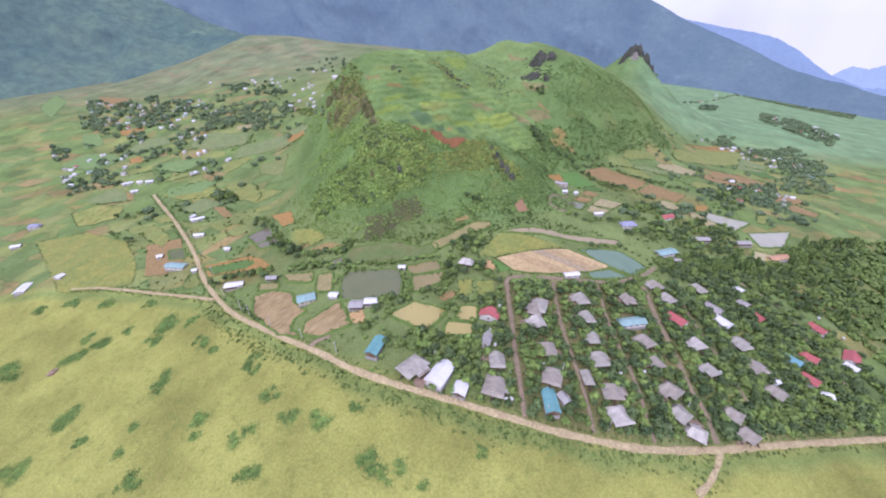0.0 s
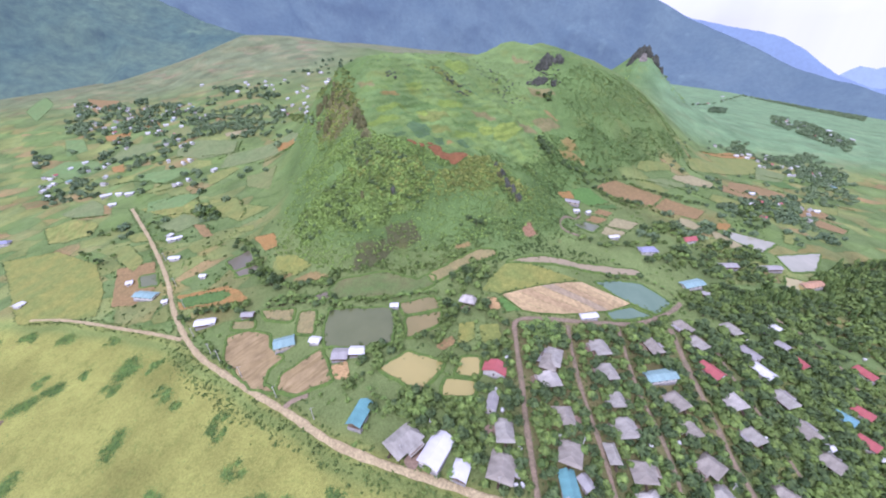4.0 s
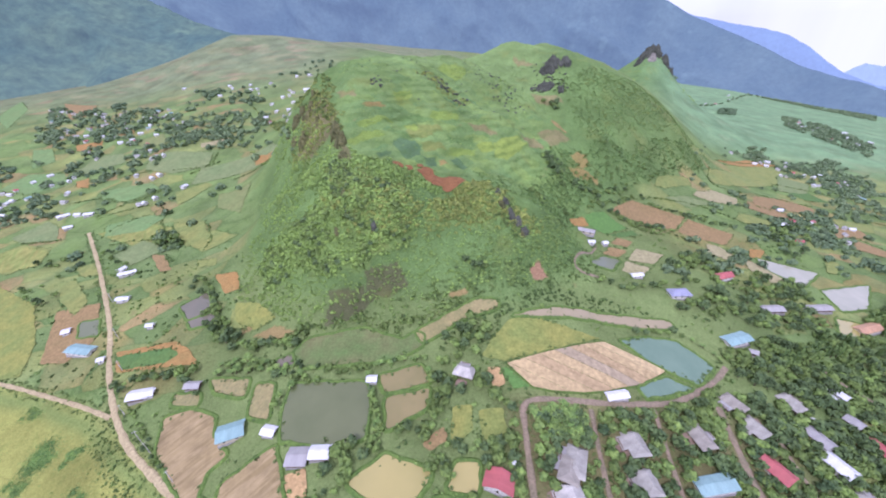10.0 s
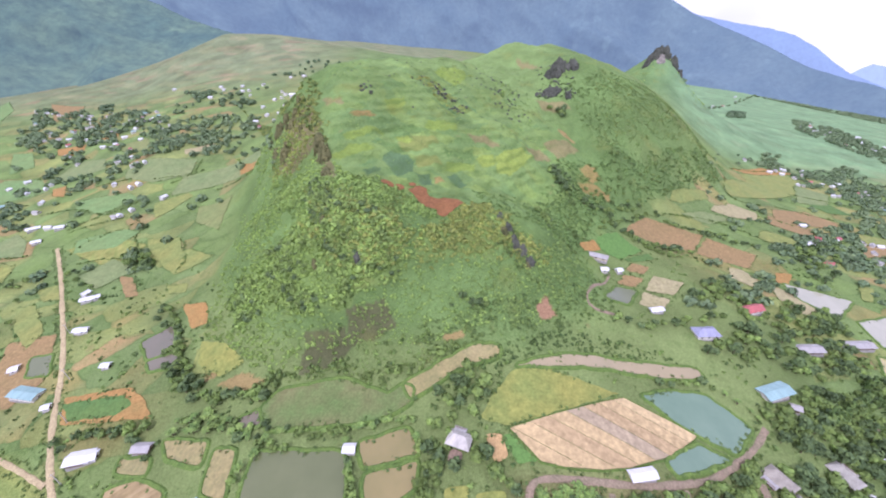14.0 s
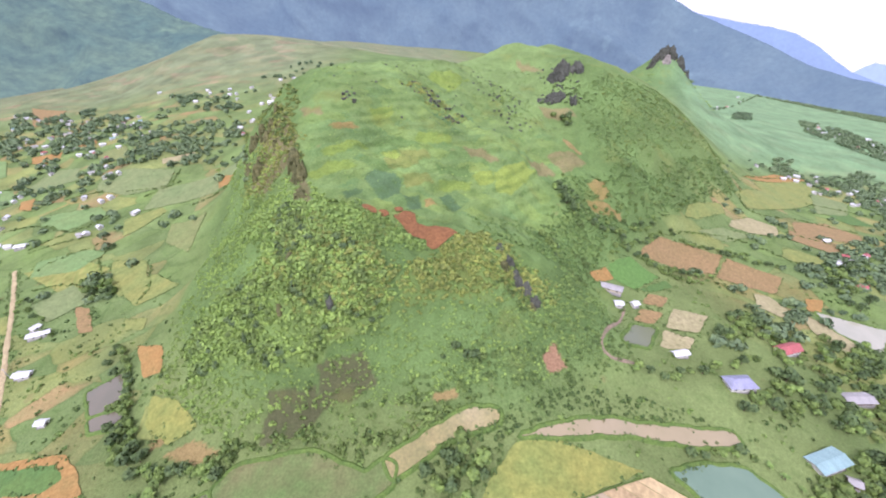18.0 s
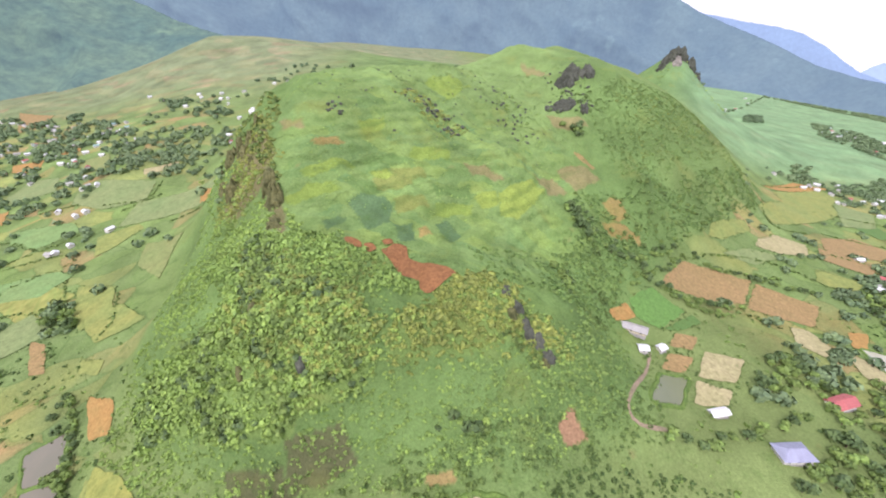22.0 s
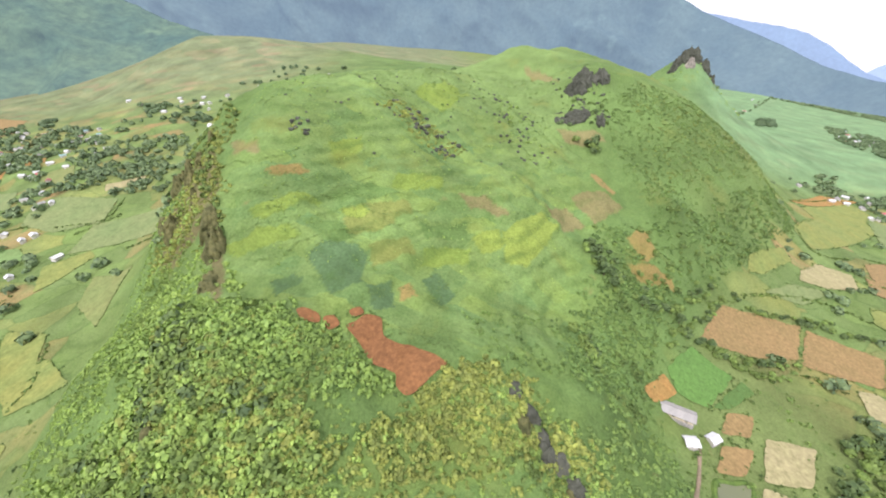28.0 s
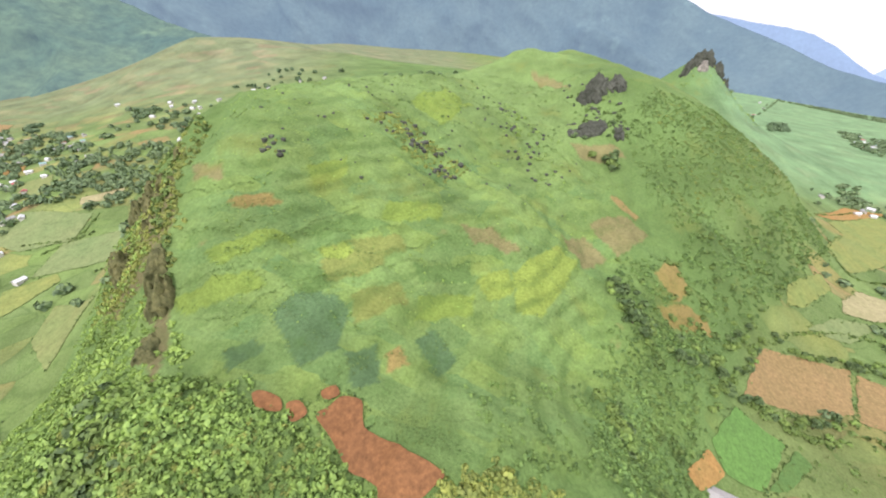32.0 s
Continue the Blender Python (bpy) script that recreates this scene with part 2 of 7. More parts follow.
def mixed(n, l, fac, a, b, mode="MIX"):
    mx = n.new("ShaderNodeMix")
    mx.data_type, mx.blend_type = "RGBA", mode
    for key, v in (("Factor", fac), ("A", a), ("B", b)):
        if isinstance(v, tuple):
            mx.inputs[key].default_value = (*v, 1)
        elif isinstance(v, (int, float)):
            mx.inputs[key].default_value = v
        else:
            l.new(v, mx.inputs[key])
    return mx.outputs["Result"]


def bumped(n, l, b, value, strength, distance):
    bp = n.new("ShaderNodeBump")
    bp.inputs["Strength"].default_value, bp.inputs["Distance"].default_value = strength, distance
    l.new(value, bp.inputs["Height"])
    l.new(bp.outputs[0], b.inputs["Normal"])


def mat(name, colour, colour2=None, scale=0.05, rough=0.9, fine=1.5, bump=0.3, metal=0.0, contrast=0.5, spec=0.2):
    """Two colours mixed by a coarse and a fine noise; scales in 1/m."""
    m, n, l, b = nodes_of(name, rough, spec, metal)
    big, small = noise_at(n, l, scale), noise_at(n, l, fine, 4)
    c2 = colour2 or tuple(v * 0.7 for v in colour)
    c = mixed(n, l, ranged(n, l, big, 0.5 - contrast / 2, 0.5 + contrast / 2), c2, colour)
    grey = ranged(n, l, small, 0.3, 0.7, 0.78, 1.15)
    c = mixed(n, l, 1.0, c, grey, "MULTIPLY")
    c = mixed(n, l, 1.0, c, ranged(n, l, noise_at(n, l, scale * 4, 5, rough=0.7), 0.3, 0.7, 0.82, 1.16), "MULTIPLY")
    l.new(c, b.inputs["Base Color"])
    if bump:
        bumped(n, l, b, small, bump, 0.5 / fine)
    return m


def leaf_mat(name, dark, light, rough=0.7):
    """Foliage: each leaf clump a shade of its own, each plant too."""
    m, n, l, b = nodes_of(name, rough, 0.25)
    geo, info = n.new("ShaderNodeNewGeometry"), n.new("ShaderNodeObjectInfo")
    add = n.new("ShaderNodeMath")
    add.operation = "MULTIPLY_ADD"
    add.inputs[1].default_value = 0.55
    l.new(info.outputs["Random"], add.inputs[0])
    half = n.new("ShaderNodeMath")
    half.operation, half.inputs[1].default_value = "MULTIPLY", 0.45
    l.new(geo.outputs["Random Per Island"], half.inputs[0])
    l.new(half.outputs[0], add.inputs[2])
    patch = noise_at(n, l, 0.06, 3)
    c = mixed(n, l, add.outputs[0], dark, light)
    c = mixed(n, l, 1.0, c, ranged(n, l, patch, 0.3, 0.7, 0.75, 1.25), "MULTIPLY")
    clump = noise_at(n, l, 0.45, 2)
    c = mixed(n, l, ranged(n, l, clump, 0.36, 0.64), mixed(n, l, 1.0, c, (0.70, 0.74, 0.76), "MULTIPLY"), mixed(n, l, 1.0, c, (1.22, 1.2, 1.06), "MULTIPLY"))
    l.new(c, b.inputs["Base Color"])
    b.inputs["Subsurface Weight"].default_value = 0.0
    return m


def roof_mat(name, colour, rough=0.5, ridges=4.0, worn=0.75):
    """Corrugated sheet: fine ridges down the slope, streaks of wear."""
    m, n, l, b = nodes_of(name, rough, 0.4)
    w = n.new("ShaderNodeTexWave")
    tc = n.new("ShaderNodeTexCoord")
    w.inputs["Scale"].default_value = ridges
    l.new(tc.outputs["Object"], w.inputs["Vector"])
    big = noise_at(n, l, 0.35, 6, "Object", ((1, 0.25, 1), (0, 0, 0)))
    c = mixed(n, l, ranged(n, l, big, 0.35, 0.7), tuple(v * worn for v in colour), colour)
    l.new(mixed(n, l, 1.0, c, ranged(n, l, w.outputs["Fac"], 0, 1, 0.88, 1.06), "MULTIPLY"), b.inputs["Base Color"])
    bumped(n, l, b, w.outputs["Fac"], 0.4, 0.05)
    return m


def water_mat(name, colour, colour2):
    m, n, l, b = nodes_of(name, 0.12, 0.5)
    big = noise_at(n, l, 0.05, 4)
    l.new(mixed(n, l, ranged(n, l, big, 0.3, 0.7), colour2, colour), b.inputs["Base Color"])
    bumped(n, l, b, noise_at(n, l, 1.2, 3), 0.05, 0.1)
    return m


def furrow_mat(name, colour, colour2, scale, angle, width=0.5):
    """Tilled soil or crop rows: bands with uneven edges."""
    m, n, l, b = nodes_of(name, 0.95, 0.1)
    geo = n.new("ShaderNodeNewGeometry")
    mp = n.new("ShaderNodeMapping")
    mp.inputs["Rotation"].default_value = (0, 0, angle)
    l.new(geo.outputs["Position"], mp.inputs["Vector"])
    st = n.new("ShaderNodeMapping")
    st.inputs["Scale"].default_value = (scale * 4.5, scale * 0.55, 0)
    l.new(mp.outputs[0], st.inputs["Vector"])
    w = n.new("ShaderNodeTexNoise")
    w.inputs["Scale"].default_value, w.inputs["Detail"].default_value, w.inputs["Distortion"].default_value = 1.0, 4, 0.9
    l.new(st.outputs[0], w.inputs["Vector"])
    big = noise_at(n, l, 0.12, 6)
    c = mixed(n, l, ranged(n, l, w.outputs["Fac"], width - 0.14, width + 0.14), colour2, colour)
    c = mixed(n, l, 1.0, c, ranged(n, l, big, 0.3, 0.7, 0.75, 1.25), "MULTIPLY")
    l.new(c, b.inputs["Base Color"])
    bumped(n, l, b, w.outputs["Fac"], 0.5, 0.25)
    return m


def ground_mat():
    """Grass and farmland: the land cover's colour, broken by tufts, tracks and a patchwork of plots where it is farmed."""
    m, n, l, b = nodes_of("ground_cover", 0.95, 0.1)
    cover = n.new("ShaderNodeAttribute")
    cover.attribute_name = "cover"
    farm = n.new("ShaderNodeAttribute")
    farm.attribute_name = "farm"
    geo = n.new("ShaderNodeNewGeometry")
    warp = n.new("ShaderNodeTexNoise")
    warp.inputs["Scale"].default_value, warp.inputs["Detail"].default_value = 0.02, 3
    l.new(geo.outputs["Position"], warp.inputs["Vector"])
    wadd = n.new("ShaderNodeVectorMath")
    wadd.operation = "MULTIPLY_ADD"
    wadd.inputs[1].default_value = (26, 26, 0)
    l.new(warp.outputs["Color"], wadd.inputs[0])
    l.new(geo.outputs["Position"], wadd.inputs[2])
    mp = n.new("ShaderNodeMapping")
    mp.inputs["Rotation"].default_value, mp.inputs["Scale"].default_value = (0, 0, 0.5), (1, 1.9, 0)
    l.new(wadd.outputs[0], mp.inputs["Vector"])
    vor = n.new("ShaderNodeTexVoronoi")
    vor.inputs["Scale"].default_value = 0.024
    l.new(mp.outputs[0], vor.inputs["Vector"])
    hue = n.new("ShaderNodeSeparateColor")
    l.new(vor.outputs["Color"], hue.inputs[0])
    ramp = n.new("ShaderNodeValToRGB")
    e = ramp.color_ramp.elements
    e[0].position, e[0].color = 0.0, (0.155, 0.23, 0.07, 1)
    e[1].position, e[1].color = 1.0, (0.22, 0.285, 0.085, 1)
    for pos, col in ((0.25, (0.19, 0.28, 0.08, 1)), (0.5, (0.27, 0.30, 0.09, 1)), (0.72, (0.31, 0.275, 0.095, 1)), (0.87, (0.37, 0.25, 0.11, 1)), (0.93, (0.18, 0.27, 0.08, 1))):
        x = e.new(pos)
        x.color = col
    ramp.color_ramp.interpolation = "CONSTANT"
    l.new(hue.outputs[0], ramp.inputs["Fac"])
    plots = mixed(n, l, ranged(n, l, noise_at(n, l, 0.03, 6), 0.35, 0.65, 0.35, 1.0), (0.20, 0.27, 0.10), ramp.outputs["Color"])
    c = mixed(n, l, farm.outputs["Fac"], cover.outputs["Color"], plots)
    edge = n.new("ShaderNodeTexVoronoi")
    edge.feature = "DISTANCE_TO_EDGE"
    edge.inputs["Scale"].default_value = 0.024
    l.new(mp.outputs[0], edge.inputs["Vector"])
    hedge = ranged(n, l, edge.outputs["Distance"], 0.01, 0.035, 0.28, 0.0)
    hf = n.new("ShaderNodeMath")
    hf.operation = "MULTIPLY"
    l.new(hedge, hf.inputs[0])
    l.new(farm.outputs["Fac"], hf.inputs[1])
    c = mixed(n, l, hf.outputs[0], c, (0.06, 0.12, 0.03))
    broad = noise_at(n, l, 0.022, 6)
    mid = noise_at(n, l, 0.16, 6, rough=0.7)
    tuft = noise_at(n, l, 0.9, 5, rough=0.75)
    c = mixed(n, l, 1.0, c, ranged(n, l, broad, 0.3, 0.7, 0.72, 1.25), "MULTIPLY")
    c = mixed(n, l, ranged(n, l, mid, 0.52, 0.72, 0, 0.38), c, (0.07, 0.15, 0.03))
    c = mixed(n, l, 1.0, c, ranged(n, l, tuft, 0.3, 0.7, 0.70, 1.25), "MULTIPLY")
    hillat = n.new("ShaderNodeAttribute")
    hillat.attribute_name = "hill"
    terr = n.new("ShaderNodeAttribute")
    terr.attribute_name = "terrace"
    hp = n.new("ShaderNodeMapping")
    hp.inputs["Rotation"].default_value, hp.inputs["Scale"].default_value = (0, 0, 0.45), (1.0, 1.7, 0)
    warm = n.new("ShaderNodeVectorMath")
    warm.operation = "MULTIPLY_ADD"
    warm.inputs[1].default_value = (9, 9, 0)
    l.new(warp.outputs["Color"], warm.inputs[0])
    l.new(geo.outputs["Position"], warm.inputs[2])
    l.new(warm.outputs[0], hp.inputs["Vector"])
    cells = n.new("ShaderNodeTexVoronoi")
    cells.distance = "CHEBYCHEV"
    cells.inputs["Scale"].default_value, cells.inputs["Randomness"].default_value = 0.065, 0.75
    l.new(hp.outputs[0], cells.inputs["Vector"])
    pick = n.new("ShaderNodeSeparateColor")
    l.new(cells.outputs["Color"], pick.inputs[0])
    shade = mixed(n, l, pick.outputs[0], (0.72, 0.86, 0.92), (1.26, 1.18, 0.92))
    tf = n.new("ShaderNodeMath")
    tf.operation = "MULTIPLY"
    l.new(terr.outputs["Fac"], tf.inputs[0])
    l.new(ranged(n, l, noise_at(n, l, 0.05, 5), 0.38, 0.6, 0.15, 0.95), tf.inputs[1])
    c = mixed(n, l, tf.outputs[0], c, mixed(n, l, 1.0, c, shade, "MULTIPLY"))
    # Steep riser faces painted darker green so the terrace steps show.
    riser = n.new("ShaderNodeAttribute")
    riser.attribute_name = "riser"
    riser_dark = n.new("ShaderNodeMath")
    riser_dark.operation = "MULTIPLY"
    l.new(riser.outputs["Fac"], riser_dark.inputs[0])
    l.new(ranged(n, l, noise_at(n, l, 0.07, 5, rough=0.7), 0.42, 0.58, 0.0, 0.5), riser_dark.inputs[1])
    c = mixed(n, l, riser_dark.outputs[0], c, (0.085, 0.15, 0.04))
    dry = ranged(n, l, noise_at(n, l, 0.035, 6, rough=0.6), 0.56, 0.70, 0, 0.4)
    dm = n.new("ShaderNodeMath")
    dm.operation = "MULTIPLY"
    l.new(dry, dm.inputs[0])
    l.new(hillat.outputs["Fac"], dm.inputs[1])
    c = mixed(n, l, dm.outputs[0], c, (0.24, 0.25, 0.06))
    bare = noise_at(n, l, 0.05, 7, rough=0.65)
    c = mixed(n, l, ranged(n, l, bare, 0.66, 0.76, 0, 0.5), c, (0.30, 0.20, 0.09))
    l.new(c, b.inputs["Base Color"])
    bumped(n, l, b, tuft, 0.8, 1.0)
    return m


GROUND = ground_mat()
DIRT = mat("dirt_road", (0.50, 0.415, 0.225), (0.38, 0.30, 0.16), 0.15, fine=1.2, bump=0.3)
LANE = mat("red_dirt_lane", (0.345, 0.255, 0.175), (0.21, 0.185, 0.11), 0.2, fine=1.5)
BANK = mat("grassy_bank", (0.16, 0.24, 0.052), (0.085, 0.15, 0.035), 0.25, fine=1.2, bump=0.6)
FIELD_LOOK = {
    "pond_grey": (water_mat("pond_grey", (0.15, 0.165, 0.07), (0.12, 0.14, 0.055)), "fish pond with still grey-green water and grassy banks"),
    "pond_dark": (water_mat("pond_dark", (0.17, 0.145, 0.09), (0.13, 0.125, 0.075)), "small dark brown fish pond with grassy banks"),
    "pond_brown": (water_mat("pond_brown", (0.28, 0.225, 0.085), (0.22, 0.19, 0.065)), "brown muddy fish pond with grassy banks"),
    "pond_beige": (water_mat("pond_beige", (0.42, 0.35, 0.12), (0.365, 0.315, 0.105)), "beige silty pond with grassy banks"),
    "pond_teal": (water_mat("pond_teal", (0.17, 0.255, 0.165), (0.125, 0.205, 0.13)), "teal green pond beside the drying yard"),
    "pale_pond": (water_mat("pale_pond", (0.40, 0.385, 0.275), (0.32, 0.325, 0.22)), "pale flooded paddy reflecting the sky"),
    "channel": (water_mat("muddy_channel", (0.37, 0.30, 0.17), (0.29, 0.25, 0.13)), "long muddy flooded paddies below the hill"),
    "red_pond": (mat("red_mud", (0.245, 0.115, 0.045), (0.20, 0.095, 0.04), 0.1, rough=0.75, fine=0.8, bump=0.05, contrast=0.6, spec=0.15), "red-brown muddy pool on the hill top"),
    "paddy_mud": (mat("paddy_mud", (0.33, 0.265, 0.10), (0.24, 0.225, 0.075), 0.12, rough=0.4, fine=0.7, bump=0.1, spec=0.5), "brown flooded paddy plot"),
    "paddy_green": (mat("paddy_green", (0.10, 0.20, 0.05), (0.20, 0.19, 0.08), 0.05, fine=0.9, bump=0.2), "flooded green rice paddy"),
    "ploughed": (furrow_mat("ploughed", (0.36, 0.275, 0.14), (0.27, 0.205, 0.095), 0.10, 0.9), "brown ploughed mud field with furrows"),
    "orange": (mat("orange_soil", (0.40, 0.215, 0.07), (0.31, 0.215, 0.07), 0.1, fine=0.9), "bare orange soil plot"),
    "redsoil": (mat("red_soil", (0.33, 0.22, 0.095), (0.265, 0.195, 0.08), 0.1, fine=0.7), "bare reddish brown field"),
    "tan": (mat("tan_soil", (0.34, 0.26, 0.08), (0.24, 0.24, 0.07), 0.08, fine=0.8), "tan stubble field"),
    "tan_earth": (mat("tan_earth", (0.52, 0.35, 0.155), (0.42, 0.28, 0.125), 0.15, fine=0.8), "bare trodden farmyard"),
    "beige_field": (mat("beige_field", (0.41, 0.355, 0.19), (0.32, 0.30, 0.14), 0.1, fine=0.6), "dry beige field"),
    "rice_dark": (mat("rice_dark", (0.09, 0.18, 0.05), (0.12, 0.20, 0.05), 0.1, fine=1.0, bump=0.4), "plot of dark green rice"),
    "rice_bright": (mat("rice_bright", (0.135, 0.27, 0.06), (0.115, 0.22, 0.055), 0.1, fine=1.0, bump=0.4), "plot of bright green young rice"),
    "yellow_grass": (mat("yellow_grass", (0.30, 0.285, 0.07), (0.19, 0.25, 0.065), 0.06, fine=0.8, bump=0.4), "yellow-green meadow beside the drying yard"),
    "dark_plot": (mat("dark_plot", (0.10, 0.11, 0.06), (0.12, 0.15, 0.06), 0.12, fine=0.9, bump=0.4), "dark tilled plot on the hill foot"),
    "dark_crop": (mat("dark_crop", (0.085, 0.18, 0.06), (0.11, 0.21, 0.06), 0.15, fine=1.2, bump=0.5), "dark green crop plot on the plateau"),
    "olive_crop": (mat("olive_crop", (0.17, 0.20, 0.04), (0.12, 0.20, 0.04), 0.15, fine=1.0, bump=0.5), "olive green crop plot on the plateau"),
    "light_crop": (mat("light_crop", (0.23, 0.33, 0.07), (0.18, 0.28, 0.065), 0.15, fine=1.0, bump=0.4), "light yellow-green crop plot on the plateau"),
    "orange_crop": (mat("orange_crop", (0.36, 0.21, 0.05), (0.22, 0.24, 0.05), 0.2, fine=1.0, bump=0.4), "orange-brown plot of dry crop on the hill"),
    "brown_crop": (mat("brown_crop", (0.25, 0.20, 0.07), (0.17, 0.20, 0.05), 0.15, fine=1.0, bump=0.4), "brown fallow plot on the hill"),
    "valley_green": (mat("valley_green", (0.165, 0.28, 0.095), (0.20, 0.275, 0.095), 0.04, fine=0.6, bump=0.3), "smooth green rice field in the valley"),
    "valley_olive": (mat("valley_olive", (0.225, 0.26, 0.105), (0.175, 0.245, 0.09), 0.04, fine=0.6, bump=0.3), "olive green fallow field in the valley"),
    "valley_gold": (mat("valley_gold", (0.265, 0.27, 0.075), (0.20, 0.26, 0.075), 0.05, fine=0.6, bump=0.3), "golden tan field of ripening crop"),
    "valley_brown": (mat("valley_brown", (0.235, 0.25, 0.09), (0.19, 0.245, 0.08), 0.05, fine=0.6), "pale brown fallow field in the valley"),
    "gold_rows": (furrow_mat("gold_rows", (0.29, 0.285, 0.085), (0.21, 0.26, 0.07), 0.05, 2.6), "field of golden crop in long rows"),
    "yard": (mat("trodden_yard", (0.34, 0.24, 0.17), (0.24, 0.18, 0.12), 0.2, fine=1.0), "bare earth yard beside a village house"),
    "redslip": (mat("red_slip", (0.40, 0.22, 0.10), (0.30, 0.22, 0.08), 0.2, fine=1.0), "small red earth slip on the slope"),
}
LEAF_DARK = leaf_mat("leaf_dark", (0.0459, 0.0837, 0.0345), (0.143, 0.207, 0.0747))
LEAF_MID = leaf_mat("leaf_mid", (0.0632, 0.118, 0.0345), (0.194, 0.271, 0.0713))
LEAF_BRIGHT = leaf_mat("leaf_bright", (0.117, 0.207, 0.0517), (0.26, 0.36, 0.0943))
LEAF_HILL = leaf_mat("leaf_hill", (0.195, 0.31, 0.08), (0.30, 0.42, 0.103))
LEAF_OLIVE = leaf_mat("leaf_olive", (0.168, 0.231, 0.0598), (0.316, 0.345, 0.0862))
LEAF_MEADOW = leaf_mat("leaf_meadow", (0.128, 0.227, 0.0575), (0.23, 0.34, 0.0862))
LEAF_SLOPE = leaf_mat("leaf_slope", (0.122, 0.212, 0.0633), (0.224, 0.325, 0.092))
# Far leaves paler and bluer: haze of the distance mixed into their colours.
LEAF_FAR_HAZE = leaf_mat("leaf_far_haze", (0.102, 0.163, 0.0862), (0.204, 0.276, 0.132))
BARK = mat("bark", (0.16, 0.12, 0.08), (0.10, 0.08, 0.05), 0.6, fine=4)
ROCK = mat("limestone", (0.13, 0.135, 0.105), (0.045, 0.05, 0.035), 0.12, fine=0.6, bump=0.8)
ROCK_BROWN = mat("stained_limestone", (0.185, 0.175, 0.07), (0.07, 0.08, 0.032), 0.15, fine=0.6, bump=0.8)
ROCK_PALE = mat("pale_limestone", (0.42, 0.38, 0.33), (0.14, 0.13, 0.11), 0.09, fine=0.4, bump=0.8, contrast=0.3)

# ---- ground ----
def axis(core0, core1, step, far0, far1, growth=1.06):
    mid = list(np.arange(core0, core1 + 0.1, step))
    lo, hi, s = [], [], step
    while (lo[-1] if lo else core0) > far0:
        s *= growth
        lo.append((lo[-1] if lo else core0) - s)
    s = step
    while (hi[-1] if hi else core1) < far1:
        s *= growth
        hi.append((hi[-1] if hi else core1) + s)
    return np.array(lo[::-1] + mid + hi)


def sheet(name, v, f, smooth=True):
    """A mesh from arrays of corners and equal-sided faces."""
    me = bpy.data.meshes.new(name)
    v, f = np.asarray(v, float), np.asarray(f, int)
    me.vertices.add(len(v))
    me.vertices.foreach_set("co", v.ravel())
    me.loops.add(f.size)
    me.loops.foreach_set("vertex_index", f.ravel())
    me.polygons.add(len(f))
    me.polygons.foreach_set("loop_start", np.arange(0, f.size, f.shape[1]))
    me.polygons.foreach_set("use_smooth", np.full(len(f), smooth))
    me.update(calc_edges=True)
    return me


def grid_mesh(name, gx, gy, gz):
    ny, nx = gz.shape
    i = (np.arange(ny - 1)[:, None] * nx + np.arange(nx - 1)[None]).ravel()
    return sheet(name, np.stack([gx, gy, gz], -1).reshape(-1, 3), np.stack([i, i + 1, i + nx + 1, i + nx], -1))


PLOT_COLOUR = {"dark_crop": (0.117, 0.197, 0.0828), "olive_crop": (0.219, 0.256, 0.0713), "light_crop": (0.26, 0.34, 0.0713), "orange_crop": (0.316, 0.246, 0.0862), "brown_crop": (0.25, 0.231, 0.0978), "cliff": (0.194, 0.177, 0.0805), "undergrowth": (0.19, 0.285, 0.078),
               "fresh_crop": (0.232, 0.325, 0.068), "deep_crop": (0.15, 0.245, 0.072), "redslip": (0.38, 0.23, 0.13), "dark_plot": (0.13, 0.14, 0.062), "tan": (0.33, 0.25, 0.10)}
PLOTS = []


def plot(kind, outline):
    PLOTS.append((PLOT_COLOUR[kind], outline))

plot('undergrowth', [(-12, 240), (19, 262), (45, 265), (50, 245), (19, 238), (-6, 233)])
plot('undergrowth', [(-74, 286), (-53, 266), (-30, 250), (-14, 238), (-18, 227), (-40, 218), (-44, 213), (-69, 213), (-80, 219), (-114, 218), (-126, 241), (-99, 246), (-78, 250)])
plot('cliff', [(-118, 408), (-110, 389), (-82, 337), (-87, 319), (-107, 320), (-122, 329), (-122, 376)])
plot('cliff', [(-88, 330), (-75, 316), (-65, 295), (-60, 276), (-78, 310), (-87, 323)])

# ---- plots of crop and bare earth on the slopes ----
plot('tan', [(-133, 215), (-115, 205), (-109, 199), (-123, 194)])
plot('tan', [(-115, 191), (-102, 196), (-84, 189), (-94, 186)])
plot('dark_plot', [(-69, 191), (-68, 208), (-46, 207), (-42, 201), (-47, 196), (-59, 191)])
plot('dark_plot', [(-46, 213), (-25, 218), (-19, 210), (-30, 204), (-42, 201), (-45, 208)])
plot('redslip', [(58, 223), (66, 229), (70, 220), (61, 217)])
plot('tan', [(5, 207), (16, 208), (18, 205), (7, 204)])
plot('dark_crop', [(-46, 293), (-39, 298), (-34, 294), (-42, 287)])
plot('dark_crop', [(-36, 305), (-26, 318), (-14, 314), (-13, 296), (-24, 291)])
plot('dark_crop', [(9, 307), (15, 313), (24, 304), (17, 295)])
plot('dark_crop', [(-11, 296), (-3, 302), (0, 290), (-8, 286)])
plot('olive_crop', [(-14, 319), (2, 329), (6, 321), (-11, 309)])
plot('olive_crop', [(-27, 329), (-7, 342), (-4, 334), (-24, 321)])
plot('light_crop', [(32, 336), (46, 342), (47, 333), (36, 328)])
plot('light_crop', [(48, 341), (72, 361), (81, 356), (67, 336), (57, 325), (47, 326)])
